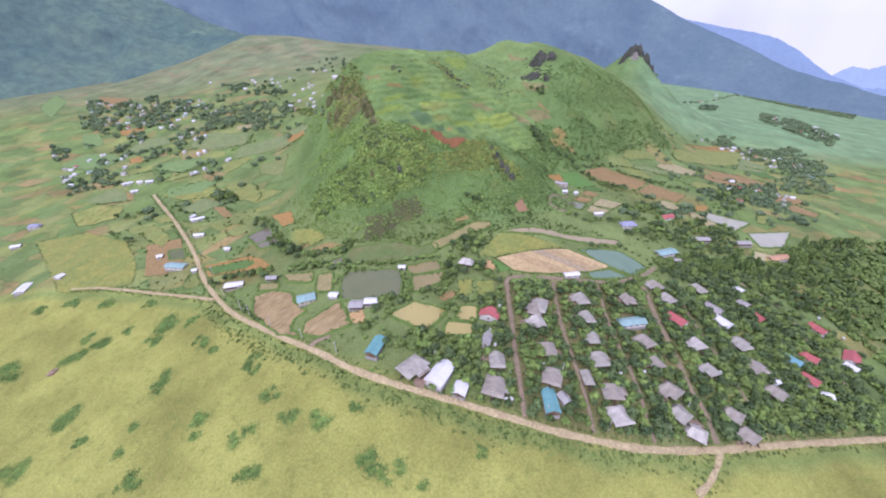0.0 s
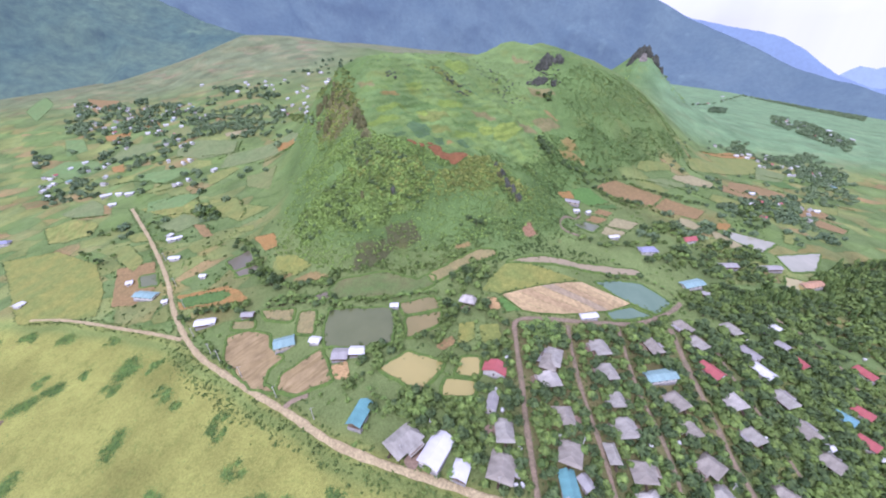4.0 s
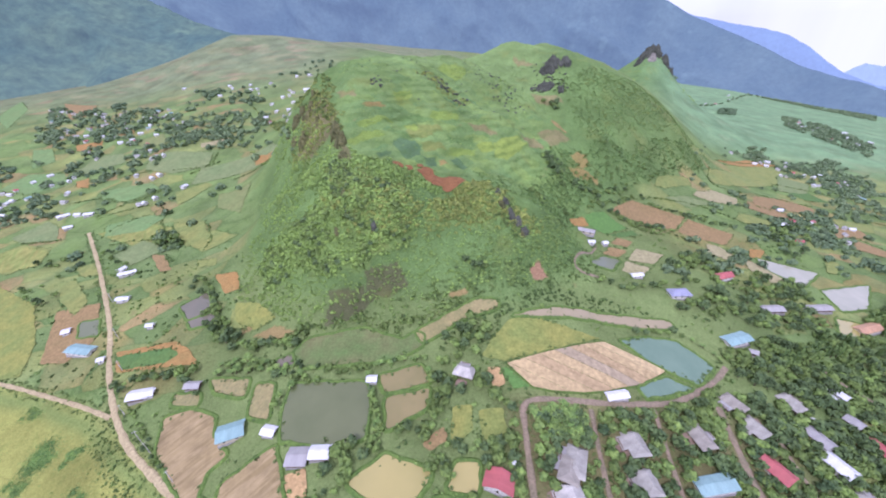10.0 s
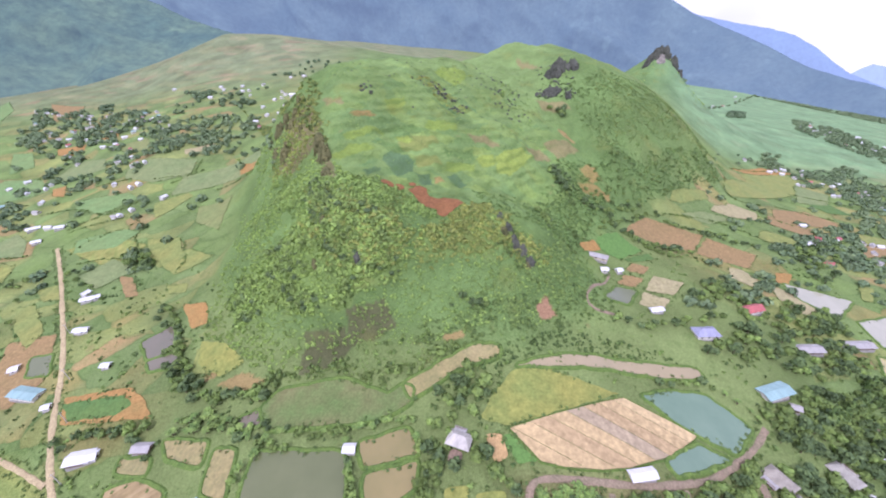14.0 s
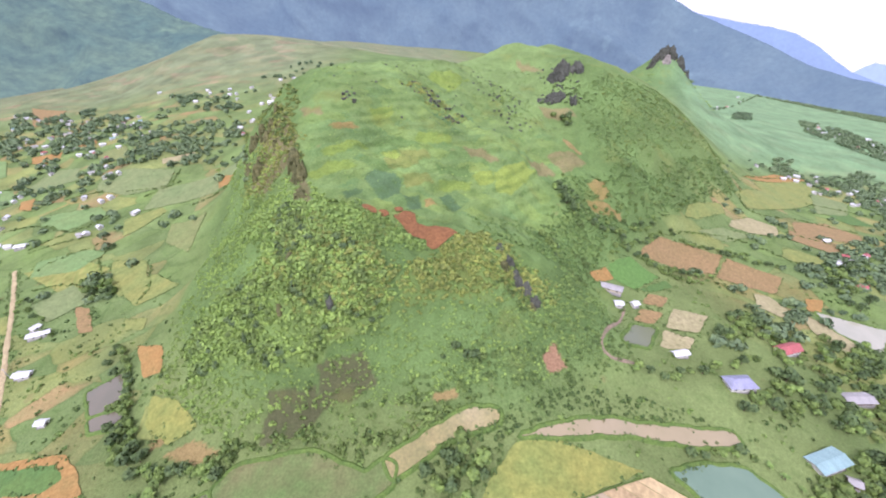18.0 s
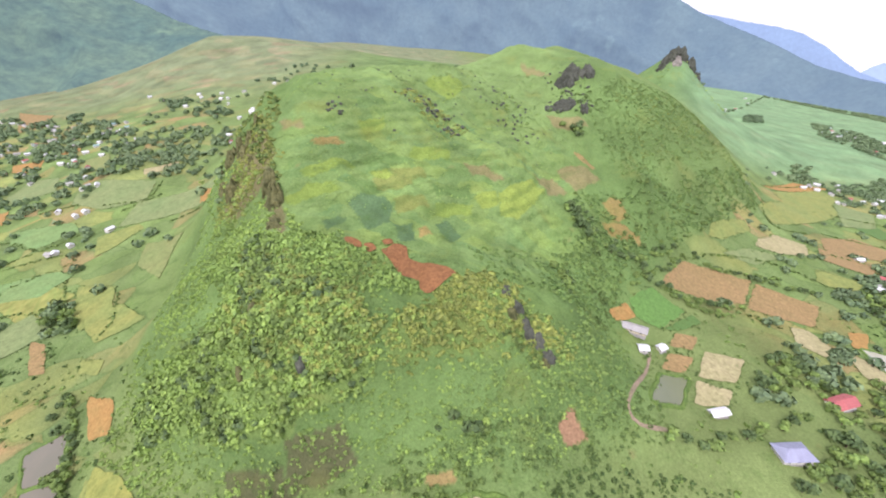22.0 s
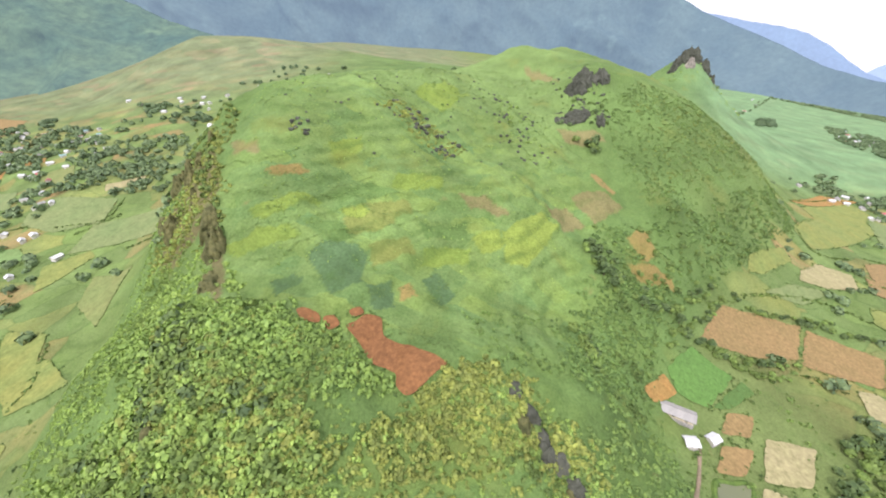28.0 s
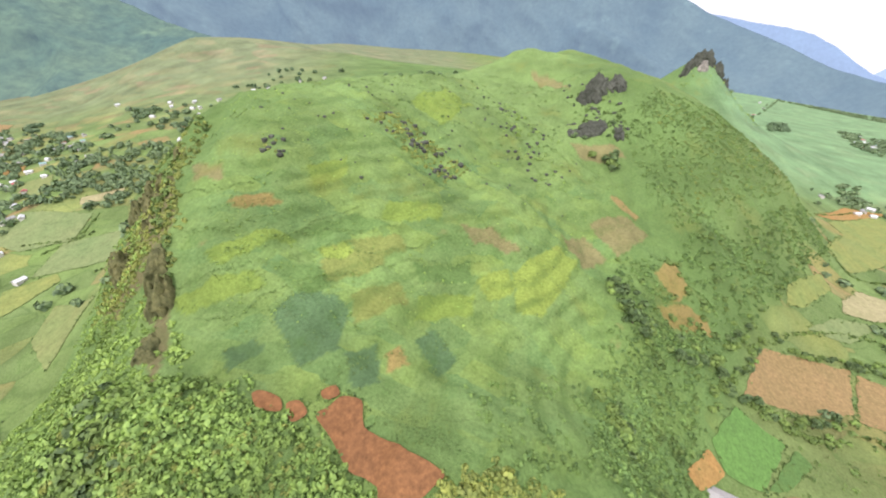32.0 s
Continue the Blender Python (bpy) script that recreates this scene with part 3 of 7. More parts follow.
plot('orange_crop', [(0, 299), (5, 303), (8, 297), (2, 294)])
plot('brown_crop', [(76, 371), (92, 383), (100, 369), (83, 354)])
plot('brown_crop', [(97, 391), (117, 399), (132, 391), (106, 371)])
plot('orange_crop', [(126, 369), (145, 382), (148, 367), (130, 353)])
plot('orange_crop', [(119, 349), (139, 356), (151, 355), (148, 345), (122, 340)])
plot('tan', [(115, 410), (122, 413), (133, 407), (125, 398)])
plot('brown_crop', [(29, 357), (38, 360), (53, 350), (46, 348)])
plot('orange_crop', [(-62, 342), (-51, 348), (-43, 347), (-56, 339)])
plot('light_crop', [(-29, 334), (-19, 339), (-16, 337), (-24, 332)])
plot('fresh_crop', [(-73, 312), (-47, 320), (-39, 314), (-63, 305)])
plot('fresh_crop', [(-65, 324), (-44, 335), (-36, 336), (-57, 320)])
plot('deep_crop', [(-36, 338), (-16, 353), (-3, 352), (-27, 338)])
plot('deep_crop', [(-43, 323), (-28, 327), (-20, 320), (-30, 312)])
plot('brown_crop', [(-90, 369), (-71, 360), (-67, 351), (-83, 357)])
plot('olive_crop', [(-18, 341), (0, 350), (4, 343), (-13, 333)])
plot('light_crop', [(-28, 334), (-18, 340), (-16, 335), (-25, 330)])
plot('fresh_crop', [(-39, 367), (-25, 377), (-22, 368), (-35, 358)])
plot('fresh_crop', [(-4, 362), (19, 368), (17, 360), (-8, 353)])
plot('brown_crop', [(26, 360), (40, 360), (47, 351), (32, 352)])
plot('brown_crop', [(112, 646), (135, 630), (126, 543), (115, 616)])
plot('brown_crop', [(101, 452), (133, 458), (137, 446), (107, 444)])
plot('fresh_crop', [(-1, 457), (21, 511), (39, 475), (17, 438)])
plot('deep_crop', [(7, 337), (29, 343), (31, 335), (10, 330)])
plot('fresh_crop', [(10, 325), (31, 331), (30, 320), (8, 316)])
MEADOW_EDGE = [(-600, 235), (-337, 195), (-274, 184), (-208, 163), (-157, 136), (-102, 102), (-55, 73), (-12, 60), (28, 50), (71, 42), (114, 43), (187, 54), (261, 65)]


def step_at(v, at, width):
    return 1 / (1 + np.exp(-(v - at) / width))


def steps_at(x, y):
    """How far a place belongs to the cropped plateau and the ridge behind it."""
    return np.clip(np.exp(-((x - 5 - 0.22 * (y - 350)) / 95) ** 4) * step_at(y, 272 + 0.12 * np.abs(x), 5) * (1 - step_at(y, 760, 30)), 0, 1)


def paint_cover(me, x, y, z):
    """Which land cover lies where: meadow south of the road, hill grass, rice plain, farmland, and haze painted on the
    far hill.
    """
    road_y = np.interp(x, [p[0] for p in MEADOW_EDGE], [p[1] for p in MEADOW_EDGE])
    meadow = 1 - step_at(y, road_y + 2, 2)
    verge = 0.85 * meadow * np.exp(-((y - road_y + 6 + 1.5 * np.sin(x * 0.11)) / 5.0) ** 2)
    hill = np.clip(step_at(height(x, y) - (2 + 0.02 * (y - 200)), 12, 3) * np.exp(-((x - 40) / 330) ** 4) * (y > 190) * (y < 1200), 0, 1)
    hill = np.maximum(hill, np.exp(-((x - 455) / 110) ** 4 - ((y - 900) / 110) ** 4) * step_at(height(x, y), 25, 8))
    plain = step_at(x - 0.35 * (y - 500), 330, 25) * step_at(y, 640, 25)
    crop = hill * np.clip(steps_at(x, y) * 1.3, 0, 1)
    # Far hill greyed and its plots faded: distance haze put into the colour.
    upland_haze = step_at(y, 820, 60) * step_at(-x, -150, 60)
    c = np.ones((len(x), 3)) * np.array((0.199, 0.261, 0.0862))
    for w, col in ((meadow, (0.347, 0.355, 0.092)), (verge, (0.209, 0.281, 0.0805)), (hill, (0.148, 0.236, 0.0713)), (crop, (0.199, 0.295, 0.0943)), (plain, (0.204, 0.335, 0.167)), (upland_haze * (1 - hill), (0.224, 0.231, 0.155))):
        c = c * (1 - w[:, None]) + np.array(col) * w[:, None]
    garden = step_at(x, 32, 3) * (1 - step_at(x, 262, 5)) * (1 - meadow) * (1 - step_at(y, 142 + 0.1 * np.clip(x - 150, 0, 200), 3))
    c = c * (1 - garden[:, None]) + np.array((0.215, 0.20, 0.082)) * garden[:, None]
    wx, wy = x + 0.35 * np.sin(y * 0.5 + x * 0.3), y + 0.35 * np.sin(x * 0.45 - y * 0.3)
    bare = np.zeros(len(x))
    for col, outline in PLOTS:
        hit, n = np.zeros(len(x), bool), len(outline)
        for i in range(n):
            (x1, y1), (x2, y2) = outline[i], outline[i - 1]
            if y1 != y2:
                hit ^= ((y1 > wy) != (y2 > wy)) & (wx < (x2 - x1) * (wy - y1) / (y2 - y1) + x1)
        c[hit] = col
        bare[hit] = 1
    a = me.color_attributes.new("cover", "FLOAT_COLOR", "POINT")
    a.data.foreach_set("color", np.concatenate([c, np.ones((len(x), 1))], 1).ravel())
    out = np.clip(np.maximum(step_at(np.hypot(x, (y - 260) * 0.9), 215, 12), step_at(-x, 150, 10)), 0, 1)
    hm = me.attributes.new("hill", "FLOAT", "POINT")
    hm.data.foreach_set("value", hill)
    tm = me.attributes.new("terrace", "FLOAT", "POINT")
    tm.data.foreach_set("value", hill * (1 - bare) * np.exp(-((x - 15) / 105) ** 4 - ((y - 350) / 95) ** 4))
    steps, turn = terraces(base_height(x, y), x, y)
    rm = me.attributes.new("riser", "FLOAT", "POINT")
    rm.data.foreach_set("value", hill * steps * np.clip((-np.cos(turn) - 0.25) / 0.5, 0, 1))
    fm = me.attributes.new("farm", "FLOAT", "POINT")
    fm.data.foreach_set("value", (1 - bare) * out * (1 - meadow) * (1 - hill) * (1 - 0.85 * plain) * (1 - 0.6 * upland_haze))


gxs, gys = axis(-150, 190, 1.15, -4600, 4600, 1.032), axis(45, 440, 1.15, -900, 4500, 1.032)
gx, gy = np.meshgrid(gxs, gys)
gz = height(gx, gy)
me = grid_mesh("ground", gx, gy, gz)
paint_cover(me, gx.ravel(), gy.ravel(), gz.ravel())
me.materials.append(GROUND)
ground = tagged(new("ground", me), "green valley floor, farmland and grassy limestone hill", "ground", kind="structure")


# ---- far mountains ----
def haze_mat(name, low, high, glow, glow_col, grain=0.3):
    """Forested slopes seen through kilometres of air; that haze is an added blue glow."""
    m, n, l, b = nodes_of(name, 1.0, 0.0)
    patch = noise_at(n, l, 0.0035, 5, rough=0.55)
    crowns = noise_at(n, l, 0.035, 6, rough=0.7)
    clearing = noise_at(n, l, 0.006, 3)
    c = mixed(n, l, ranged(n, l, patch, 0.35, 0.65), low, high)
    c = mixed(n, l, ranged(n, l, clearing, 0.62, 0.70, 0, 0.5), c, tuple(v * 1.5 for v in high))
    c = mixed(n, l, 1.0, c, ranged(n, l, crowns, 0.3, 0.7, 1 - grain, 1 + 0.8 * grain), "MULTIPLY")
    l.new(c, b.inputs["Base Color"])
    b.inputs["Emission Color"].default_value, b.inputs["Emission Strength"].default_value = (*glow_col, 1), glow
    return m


def mountain(name, foot, crest, material, label, nu=260, nv=60, rough=60, sink=60):
    foot, crest = np.array(foot, float), np.array(crest, float)
    u, v = np.linspace(0, 1, nu), np.linspace(0, 1, nv)

    def along(p):
        s = np.append(0, np.cumsum(np.hypot(*np.diff(p[:, :2], axis=0).T)))
        return np.stack([np.interp(u * s[-1], s, p[:, k]) for k in range(3)], -1)

    a, b = along(foot), along(crest)
    b[:, 2] += 6 * np.array([noise.fractal(Vector((k * 0.15, 3.1, 0)), 0.9, 2, 5) for k in range(nu)])
    a[:, 2] -= sink
    pts = a[None] * (1 - v[:, None, None]) + b[None] * v[:, None, None]
    for i in range(nv):
        for k in range(nu):
            p = pts[i, k]
            q = noise.ridged_multi_fractal(Vector((p[0] * 0.0013 + p[2] * 0.0006, p[1] * 0.0009, p[2] * 0.0010)), 1.0, 2.0, 5, 1.0, 2.0) - 1.0
            fade = math.sin(math.pi * min(v[i], 0.98)) ** 0.7 * (1 if v[i] < 0.8 else (1 - v[i]) / 0.2)
            pts[i, k, 1] -= rough * 1.5 * q * fade
            pts[i, k, 2] += rough * 0.25 * q * fade * (1 - v[i])
    back = pts[-1:] + np.array((0, 120, -500))
    pts = np.concatenate([pts, back])
    me = grid_mesh(name, pts[..., 0], pts[..., 1], pts[..., 2])
    me.materials.append(material)
    return tagged(new(name, me), label, "mountain", kind="structure")


# Blue air haze put into the slopes' emission, and the rear ranges' base colours.
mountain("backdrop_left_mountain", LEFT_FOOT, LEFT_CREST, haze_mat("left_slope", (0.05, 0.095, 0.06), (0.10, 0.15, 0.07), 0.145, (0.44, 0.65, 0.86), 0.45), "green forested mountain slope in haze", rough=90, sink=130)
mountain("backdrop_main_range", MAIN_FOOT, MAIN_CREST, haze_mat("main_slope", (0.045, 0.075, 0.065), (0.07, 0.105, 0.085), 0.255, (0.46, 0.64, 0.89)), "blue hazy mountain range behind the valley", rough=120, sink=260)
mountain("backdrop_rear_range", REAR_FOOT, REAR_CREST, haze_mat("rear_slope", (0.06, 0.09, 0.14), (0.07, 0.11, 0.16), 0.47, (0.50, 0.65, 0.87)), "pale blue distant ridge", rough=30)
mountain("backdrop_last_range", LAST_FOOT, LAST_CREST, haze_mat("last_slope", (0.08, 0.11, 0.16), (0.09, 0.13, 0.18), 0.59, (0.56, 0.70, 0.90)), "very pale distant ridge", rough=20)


# ---- building helpers ----
def part(name, bm, material, parent=None, label=""):
    """Links a bmesh as one mesh object under a thing or a part."""
    bmesh.ops.recalc_face_normals(bm, faces=bm.faces)
    me = bpy.data.meshes.new(name)
    bm.to_mesh(me)
    bm.free()
    me.materials.append(material)
    ob = new(name, me)
    ob.parent = parent
    if label:
        tagged(ob, label)
    return ob


def box(bm, x, y, z, sx, sy, sz, rz=0.0):
    bmesh.ops.create_cube(bm, size=1, matrix=pose(x, y, z, 0, 0, rz) @ Matrix.Diagonal((sx, sy, sz, 1)))


def solid(bm, top, thick):
    """A slab under a planar list of corners."""
    up = [bm.verts.new(p) for p in top]
    dn = [bm.verts.new((p[0], p[1], p[2] - thick)) for p in top]
    bm.faces.new(up)
    bm.faces.new(dn[::-1])
    n = len(up)
    for i in range(n):
        bm.faces.new((up[i], dn[i], dn[(i + 1) % n], up[(i + 1) % n]))


def ground_z(x, y):
    return float(height(np.array([x]), np.array([y]))[0])


def ragged(poly, gap, amount, rng):
    """The outline with its sides broken into short, slightly wavering pieces."""
    out = []
    n = len(poly)
    for i in range(n):
        a, b = Vector(poly[i]), Vector(poly[(i + 1) % n])
        k = max(1, int((b - a).length / gap))
        side = Vector((-(b - a).y, (b - a).x)).normalized()
        for j in range(k):
            p = a.lerp(b, j / k)
            if j:
                p = p + side * rng.uniform(-amount, amount)
            elif k > 2:
                p = p.lerp(a.lerp(Vector(poly[i - 1]), 0.05), 0.5)
            out.append((p.x, p.y))
    return out


def soft_outline(poly):
    """The outline with rounded corners and slightly wavering sides."""
    pts = []
    n = len(poly)
    for i in range(n):
        a, b, c = Vector(poly[i - 1]), Vector(poly[i]), Vector(poly[(i + 1) % n])
        r1, r2 = min(1.6, (a - b).length * 0.3), min(1.6, (c - b).length * 0.3)
        p, q = b + (a - b).normalized() * r1, b + (c - b).normalized() * r2
        pts += [p, p.lerp(q, 0.5).lerp(b, 0.5), q]
        d = c + (b - c).normalized() * min(1.6, (c - b).length * 0.3)
        k = int((d - q).length / 2.5)
        side = Vector((-(c - b).y, (c - b).x)).normalized()
        ph = field_rng.uniform(0, 6)
        for j in range(1, k):
            pts.append(q.lerp(d, j / k) + side * (0.35 * math.sin(ph + j * 0.9) + 0.2 * math.sin(ph * 2 + j * 2.1)))
    return [(v.x, v.y) for v in pts]


def draped(poly, lift, cell=4.0):
    """A flat outline laid on the ground, cut into cells so that it follows the slope."""
    bm = bmesh.new()
    bm.faces.new([bm.verts.new((px, py, 0)) for px, py in poly])
    xs, ys = [p[0] for p in poly], [p[1] for p in poly]
    for lo, hi, no in ((min(xs), max(xs), (1, 0, 0)), (min(ys), max(ys), (0, 1, 0))):
        for c in np.arange(math.ceil(lo / cell) * cell, hi, cell):
            bmesh.ops.bisect_plane(bm, geom=bm.verts[:] + bm.edges[:] + bm.faces[:], plane_co=(c * no[0], c * no[1], 0), plane_no=no)
    lay(bm, lift)
    return bm


def lay(bm, lift):
    bm.verts.ensure_lookup_table()
    h = height(np.array([v.co.x for v in bm.verts]), np.array([v.co.y for v in bm.verts]))
    for v, z in zip(bm.verts, h):
        v.co.z = z + lift


def ring(poly, widths, lifts):
    """A low bank along an outline: widths outwards and lifts of its section."""
    bm = bmesh.new()
    n = len(poly)
    area = sum(poly[i][0] * poly[(i + 1) % n][1] - poly[(i + 1) % n][0] * poly[i][1] for i in range(n))
    sign = 1 if area > 0 else -1
    rows = []
    for i in range(n):
        a, b = Vector(poly[i - 1]), Vector(poly[(i + 1) % n])
        d = (b - a).normalized()
        out = Vector((d.y, -d.x)) * sign
        pts = [Vector(poly[i]) + out * w for w in widths]
        h = height(np.array([p.x for p in pts]), np.array([p.y for p in pts]))
        rows.append([bm.verts.new((p.x, p.y, z + s)) for p, z, s in zip(pts, h, lifts)])
    for i in range(n):
        for k in range(len(widths) - 1):
            bm.faces.new((rows[i][k], rows[i][k + 1], rows[(i + 1) % n][k + 1], rows[(i + 1) % n][k]))
    return bm


field_rng = random.Random(5)
EDGES = []         # plot edges, where weeds and shrubs stand
KEEP_OFF = []      # outlines on which nothing grows
WATERY = ("pond", "pale", "chan", "red_pond")


def field(kind, poly):
    if kind == "drying_yard":
        return drying_yard(poly)
    material, label = FIELD_LOOK[kind]
    KEEP_OFF.append(poly)
    outline = soft_outline(poly)
    EDGES.append(outline)
    wet = kind.startswith(WATERY) and kind != "red_pond"
    lift = 0.35 + 0.02 * (len(KEEP_OFF) % 9) + (0.25 if kind == "red_pond" else 0)
    name = "pond" if wet or kind == "red_pond" else "field"
    top = tagged(part(name, draped(outline, lift, 2.0 if kind == "red_pond" else 4.0), material), label, name, kind="structure")
    top.data.polygons.foreach_set("use_smooth", np.ones(len(top.data.polygons), bool))
    if wet or kind.startswith("paddy") or kind == "ploughed":
        part("bank", ring(outline, (-0.3, 0.5, 1.3, 2.2), (0.1, 0.85, 0.75, -0.1)), BANK, top, "low grassy earth bank")
    return top


def drying_yard(poly):
    """Long strips of pale sheeting laid side by side."""
    KEEP_OFF.append(poly)
    looks = [mat("sheet_" + n, c, tuple(v * 0.82 for v in c), 0.08, fine=0.6, bump=0.1, contrast=0.7) for n, c in
             (("cream", (0.60, 0.46, 0.235)), ("pink", (0.46, 0.34, 0.175)), ("beige", (0.53, 0.40, 0.20)), ("grey", (0.41, 0.33, 0.205)))]
    top = tagged(new("drying_yard"), "drying yard of pale beige sheets beside the pond", "yard", kind="structure")
    along = Vector((30, -17, 0)).normalized()
    across = Vector((along.y, -along.x, 0))
    ds = [Vector((*p, 0)).dot(across) for p in poly]
    lo, hi, n = min(ds), max(ds), 8
    for i in range(n):
        bm = bmesh.new()
        bm.faces.new([bm.verts.new((*p, 0)) for p in poly])
        a, b = lo + (hi - lo) * i / n, lo + (hi - lo) * (i + 1) / n - 0.2
        for c, sgn in ((a, -1), (b, 1)):
            bmesh.ops.bisect_plane(bm, geom=bm.verts[:] + bm.edges[:] + bm.faces[:], plane_co=across * c, plane_no=across * sgn, clear_outer=True)
        xs, ys = [v.co.x for v in bm.verts], [v.co.y for v in bm.verts]
        for c in np.arange(min(xs), max(xs), 4.0):
            bmesh.ops.bisect_plane(bm, geom=bm.verts[:] + bm.edges[:] + bm.faces[:], plane_co=(c, 0, 0), plane_no=(1, 0, 0))
        for c in np.arange(min(ys), max(ys), 4.0):
            bmesh.ops.bisect_plane(bm, geom=bm.verts[:] + bm.edges[:] + bm.faces[:], plane_co=(0, c, 0), plane_no=(0, 1, 0))
        lay(bm, 0.5)
        part("sheet", bm, looks[(0, 2, 1, 3, 2, 1, 2, 2)[i]], top)
    part("rim", ring(ragged(poly, 3, 0.2, field_rng), (0.1, 0.4, 0.9), (0.1, 0.8, 0.0)), BANK, top)
    return top


def smooth_line(pts, gap=3.0):
    p = [Vector(q) for q in pts]
    p = [p[0] * 2 - p[1]] + p + [p[-1] * 2 - p[-2]]
    out = []
    for i in range(1, len(p) - 2):
        k = max(2, int((p[i + 1] - p[i]).length / gap))
        for j in range(k):
            t = j / k
            out.append(0.5 * (2 * p[i] + (p[i + 1] - p[i - 1]) * t + (2 * p[i - 1] - 5 * p[i] + 4 * p[i + 1] - p[i + 2]) * t * t + (3 * p[i] - p[i - 1] - 3 * p[i + 1] + p[i + 2]) * t ** 3))
    return out + [p[-2]]


ROAD_LINES = []


def road(kind, width, pts):
    line = smooth_line(pts)
    ROAD_LINES.append((line, width))
    bm = bmesh.new()
    rows = []
    for i, c in enumerate(line):
        d = (line[min(i + 1, len(line) - 1)] - line[max(i - 1, 0)]).normalized()
        side = Vector((-d.y, d.x))
        w = width * (0.5 + 0.06 * math.sin(i * 1.7) + 0.05 * math.sin(i * 0.61 + 2))
        at = [c + side * w * k for k in (-1.0, -0.6, -0.3, 0, 0.3, 0.6, 1.0)]
        h = height(np.array([q.x for q in at]), np.array([q.y for q in at]))
        rows.append([bm.verts.new((q.x, q.y, z + s)) for q, z, s in zip(at, h, (0.1, 0.55, 0.5, 0.6, 0.5, 0.55, 0.1))])
    for a, b in zip(rows, rows[1:]):
        for k in range(6):
            bm.faces.new((a[k], a[k + 1], b[k + 1], b[k]))
    main = kind in ("main", "branch", "left")
    top = part("road" if main else "lane", bm, DIRT if main else LANE)
    for f in top.data.polygons:
        f.use_smooth = True
    return tagged(top, "pale dirt road past the village" if main else "narrow reddish dirt lane between the gardens", "road", kind="structure")

# ---- roads, fields and ponds ----
road('main', 3.3, [(-376, 367), (-315, 306), (-268, 257), (-234, 219), (-208, 186), (-182, 158), (-157, 136), (-130, 119), (-102, 102), (-79, 88), (-55, 73), (-33, 65), (-12, 60), (8, 55), (28, 50), (49, 45), (71, 42), (91, 41), (114, 43), (142, 47), (187, 54), (221, 59), (261, 65)])
road('left', 2.4, [(-337, 195), (-307, 192), (-274, 184), (-238, 173), (-208, 163), (-179, 152)])
road('branch', 3.0, [(140, 46), (135, 40), (126, 32), (116, 26)])
road('lane', 2.8, [(39, 137), (38, 119), (37, 96), (36, 81), (36, 62), (36, 53), (36, 50)])
road('lane', 2.2, [(71, 137), (69, 119), (68, 101), (69, 82), (70, 66), (70, 55), (70, 45)])
road('lane', 2.2, [(103, 140), (100, 114), (100, 98), (102, 86), (103, 70), (102, 56), (102, 44)])
road('lane', 3.4, [(141, 146), (138, 122), (138, 104), (138, 89), (138, 75), (141, 64), (140, 49)])
road('lane', 2.2, [(166, 136), (166, 122), (168, 108), (171, 97), (172, 84), (174, 72)])
road('lane', 2.2, [(236, 181), (247, 172), (260, 165), (267, 151), (265, 133), (266, 121), (265, 107), (264, 92)])
road('cross', 2.8, [(39, 137), (42, 141), (51, 142), (65, 141), (84, 140), (102, 142), (119, 146), (136, 154), (149, 161), (161, 170)])
road('farmtrack', 3.0, [(-85, 93), (-80, 96), (-73, 97)])
road('hillpath', 1.6, [(121, 269), (112, 256), (94, 237), (90, 230), (94, 226), (107, 227)])

field('pond_grey', [(-76, 155), (-38, 153), (-34, 147), (-33, 125), (-47, 122), (-72, 127), (-76, 140)])
field('pond_brown', [(-31, 157), (-10, 163), (-5, 152), (-27, 147)])
field('pond_brown', [(-26, 144), (-5, 149), (-6, 139), (-24, 128)])
field('pond_beige', [(-23, 118), (-3, 111), (-15, 94), (-37, 107)])
field('pond_beige', [(7, 115), (17, 115), (15, 104), (3, 105)])
field('pond_beige', [(-2, 102), (13, 101), (12, 94), (-4, 93)])
field('paddy_mud', [(-98, 159), (-87, 157), (-83, 138), (-95, 142)])
field('paddy_mud', [(-128, 166), (-104, 163), (-102, 153), (-121, 158)])
field('paddy_mud', [(-146, 160), (-130, 158), (-128, 152), (-144, 154)])
field('ploughed', [(-144, 147), (-131, 150), (-114, 144), (-111, 135), (-98, 125), (-105, 119), (-104, 109), (-94, 103), (-110, 108), (-137, 130)])
field('ploughed', [(-74, 125), (-62, 103), (-80, 99), (-93, 104), (-94, 113)])
field('orange', [(-213, 199), (-169, 198), (-153, 188), (-143, 178), (-168, 179), (-200, 182)])
field('rice_dark', [(-211, 195), (-171, 194), (-160, 187), (-166, 182), (-196, 183)])
field('paddy_green', [(-83, 176), (-77, 183), (-58, 186), (-44, 187), (-26, 181), (-21, 179), (-14, 184), (-9, 182), (-10, 175), (-23, 168), (-34, 166), (-52, 165), (-75, 165)])
field('paddy_mud', [(-14, 184), (6, 195), (23, 200), (35, 198), (34, 194), (10, 189), (-4, 180), (-10, 177)])
field('tan_earth', [(-65, 112), (-56, 114), (-52, 102), (-60, 103)])
field('tan_earth', [(24, 159), (31, 159), (33, 150), (27, 147)])
field('drying_yard', [(35, 161), (68, 170), (93, 178), (122, 163), (102, 152), (82, 146), (70, 145), (55, 146), (46, 148), (41, 154)])
field('rice_bright', [(31, 158), (35, 159), (45, 148), (36, 147)])
field('pond_teal', [(104, 181), (122, 185), (139, 184), (153, 169), (137, 157), (124, 163), (114, 169)])
field('pond_teal', [(100, 150), (120, 159), (132, 154), (102, 145)])
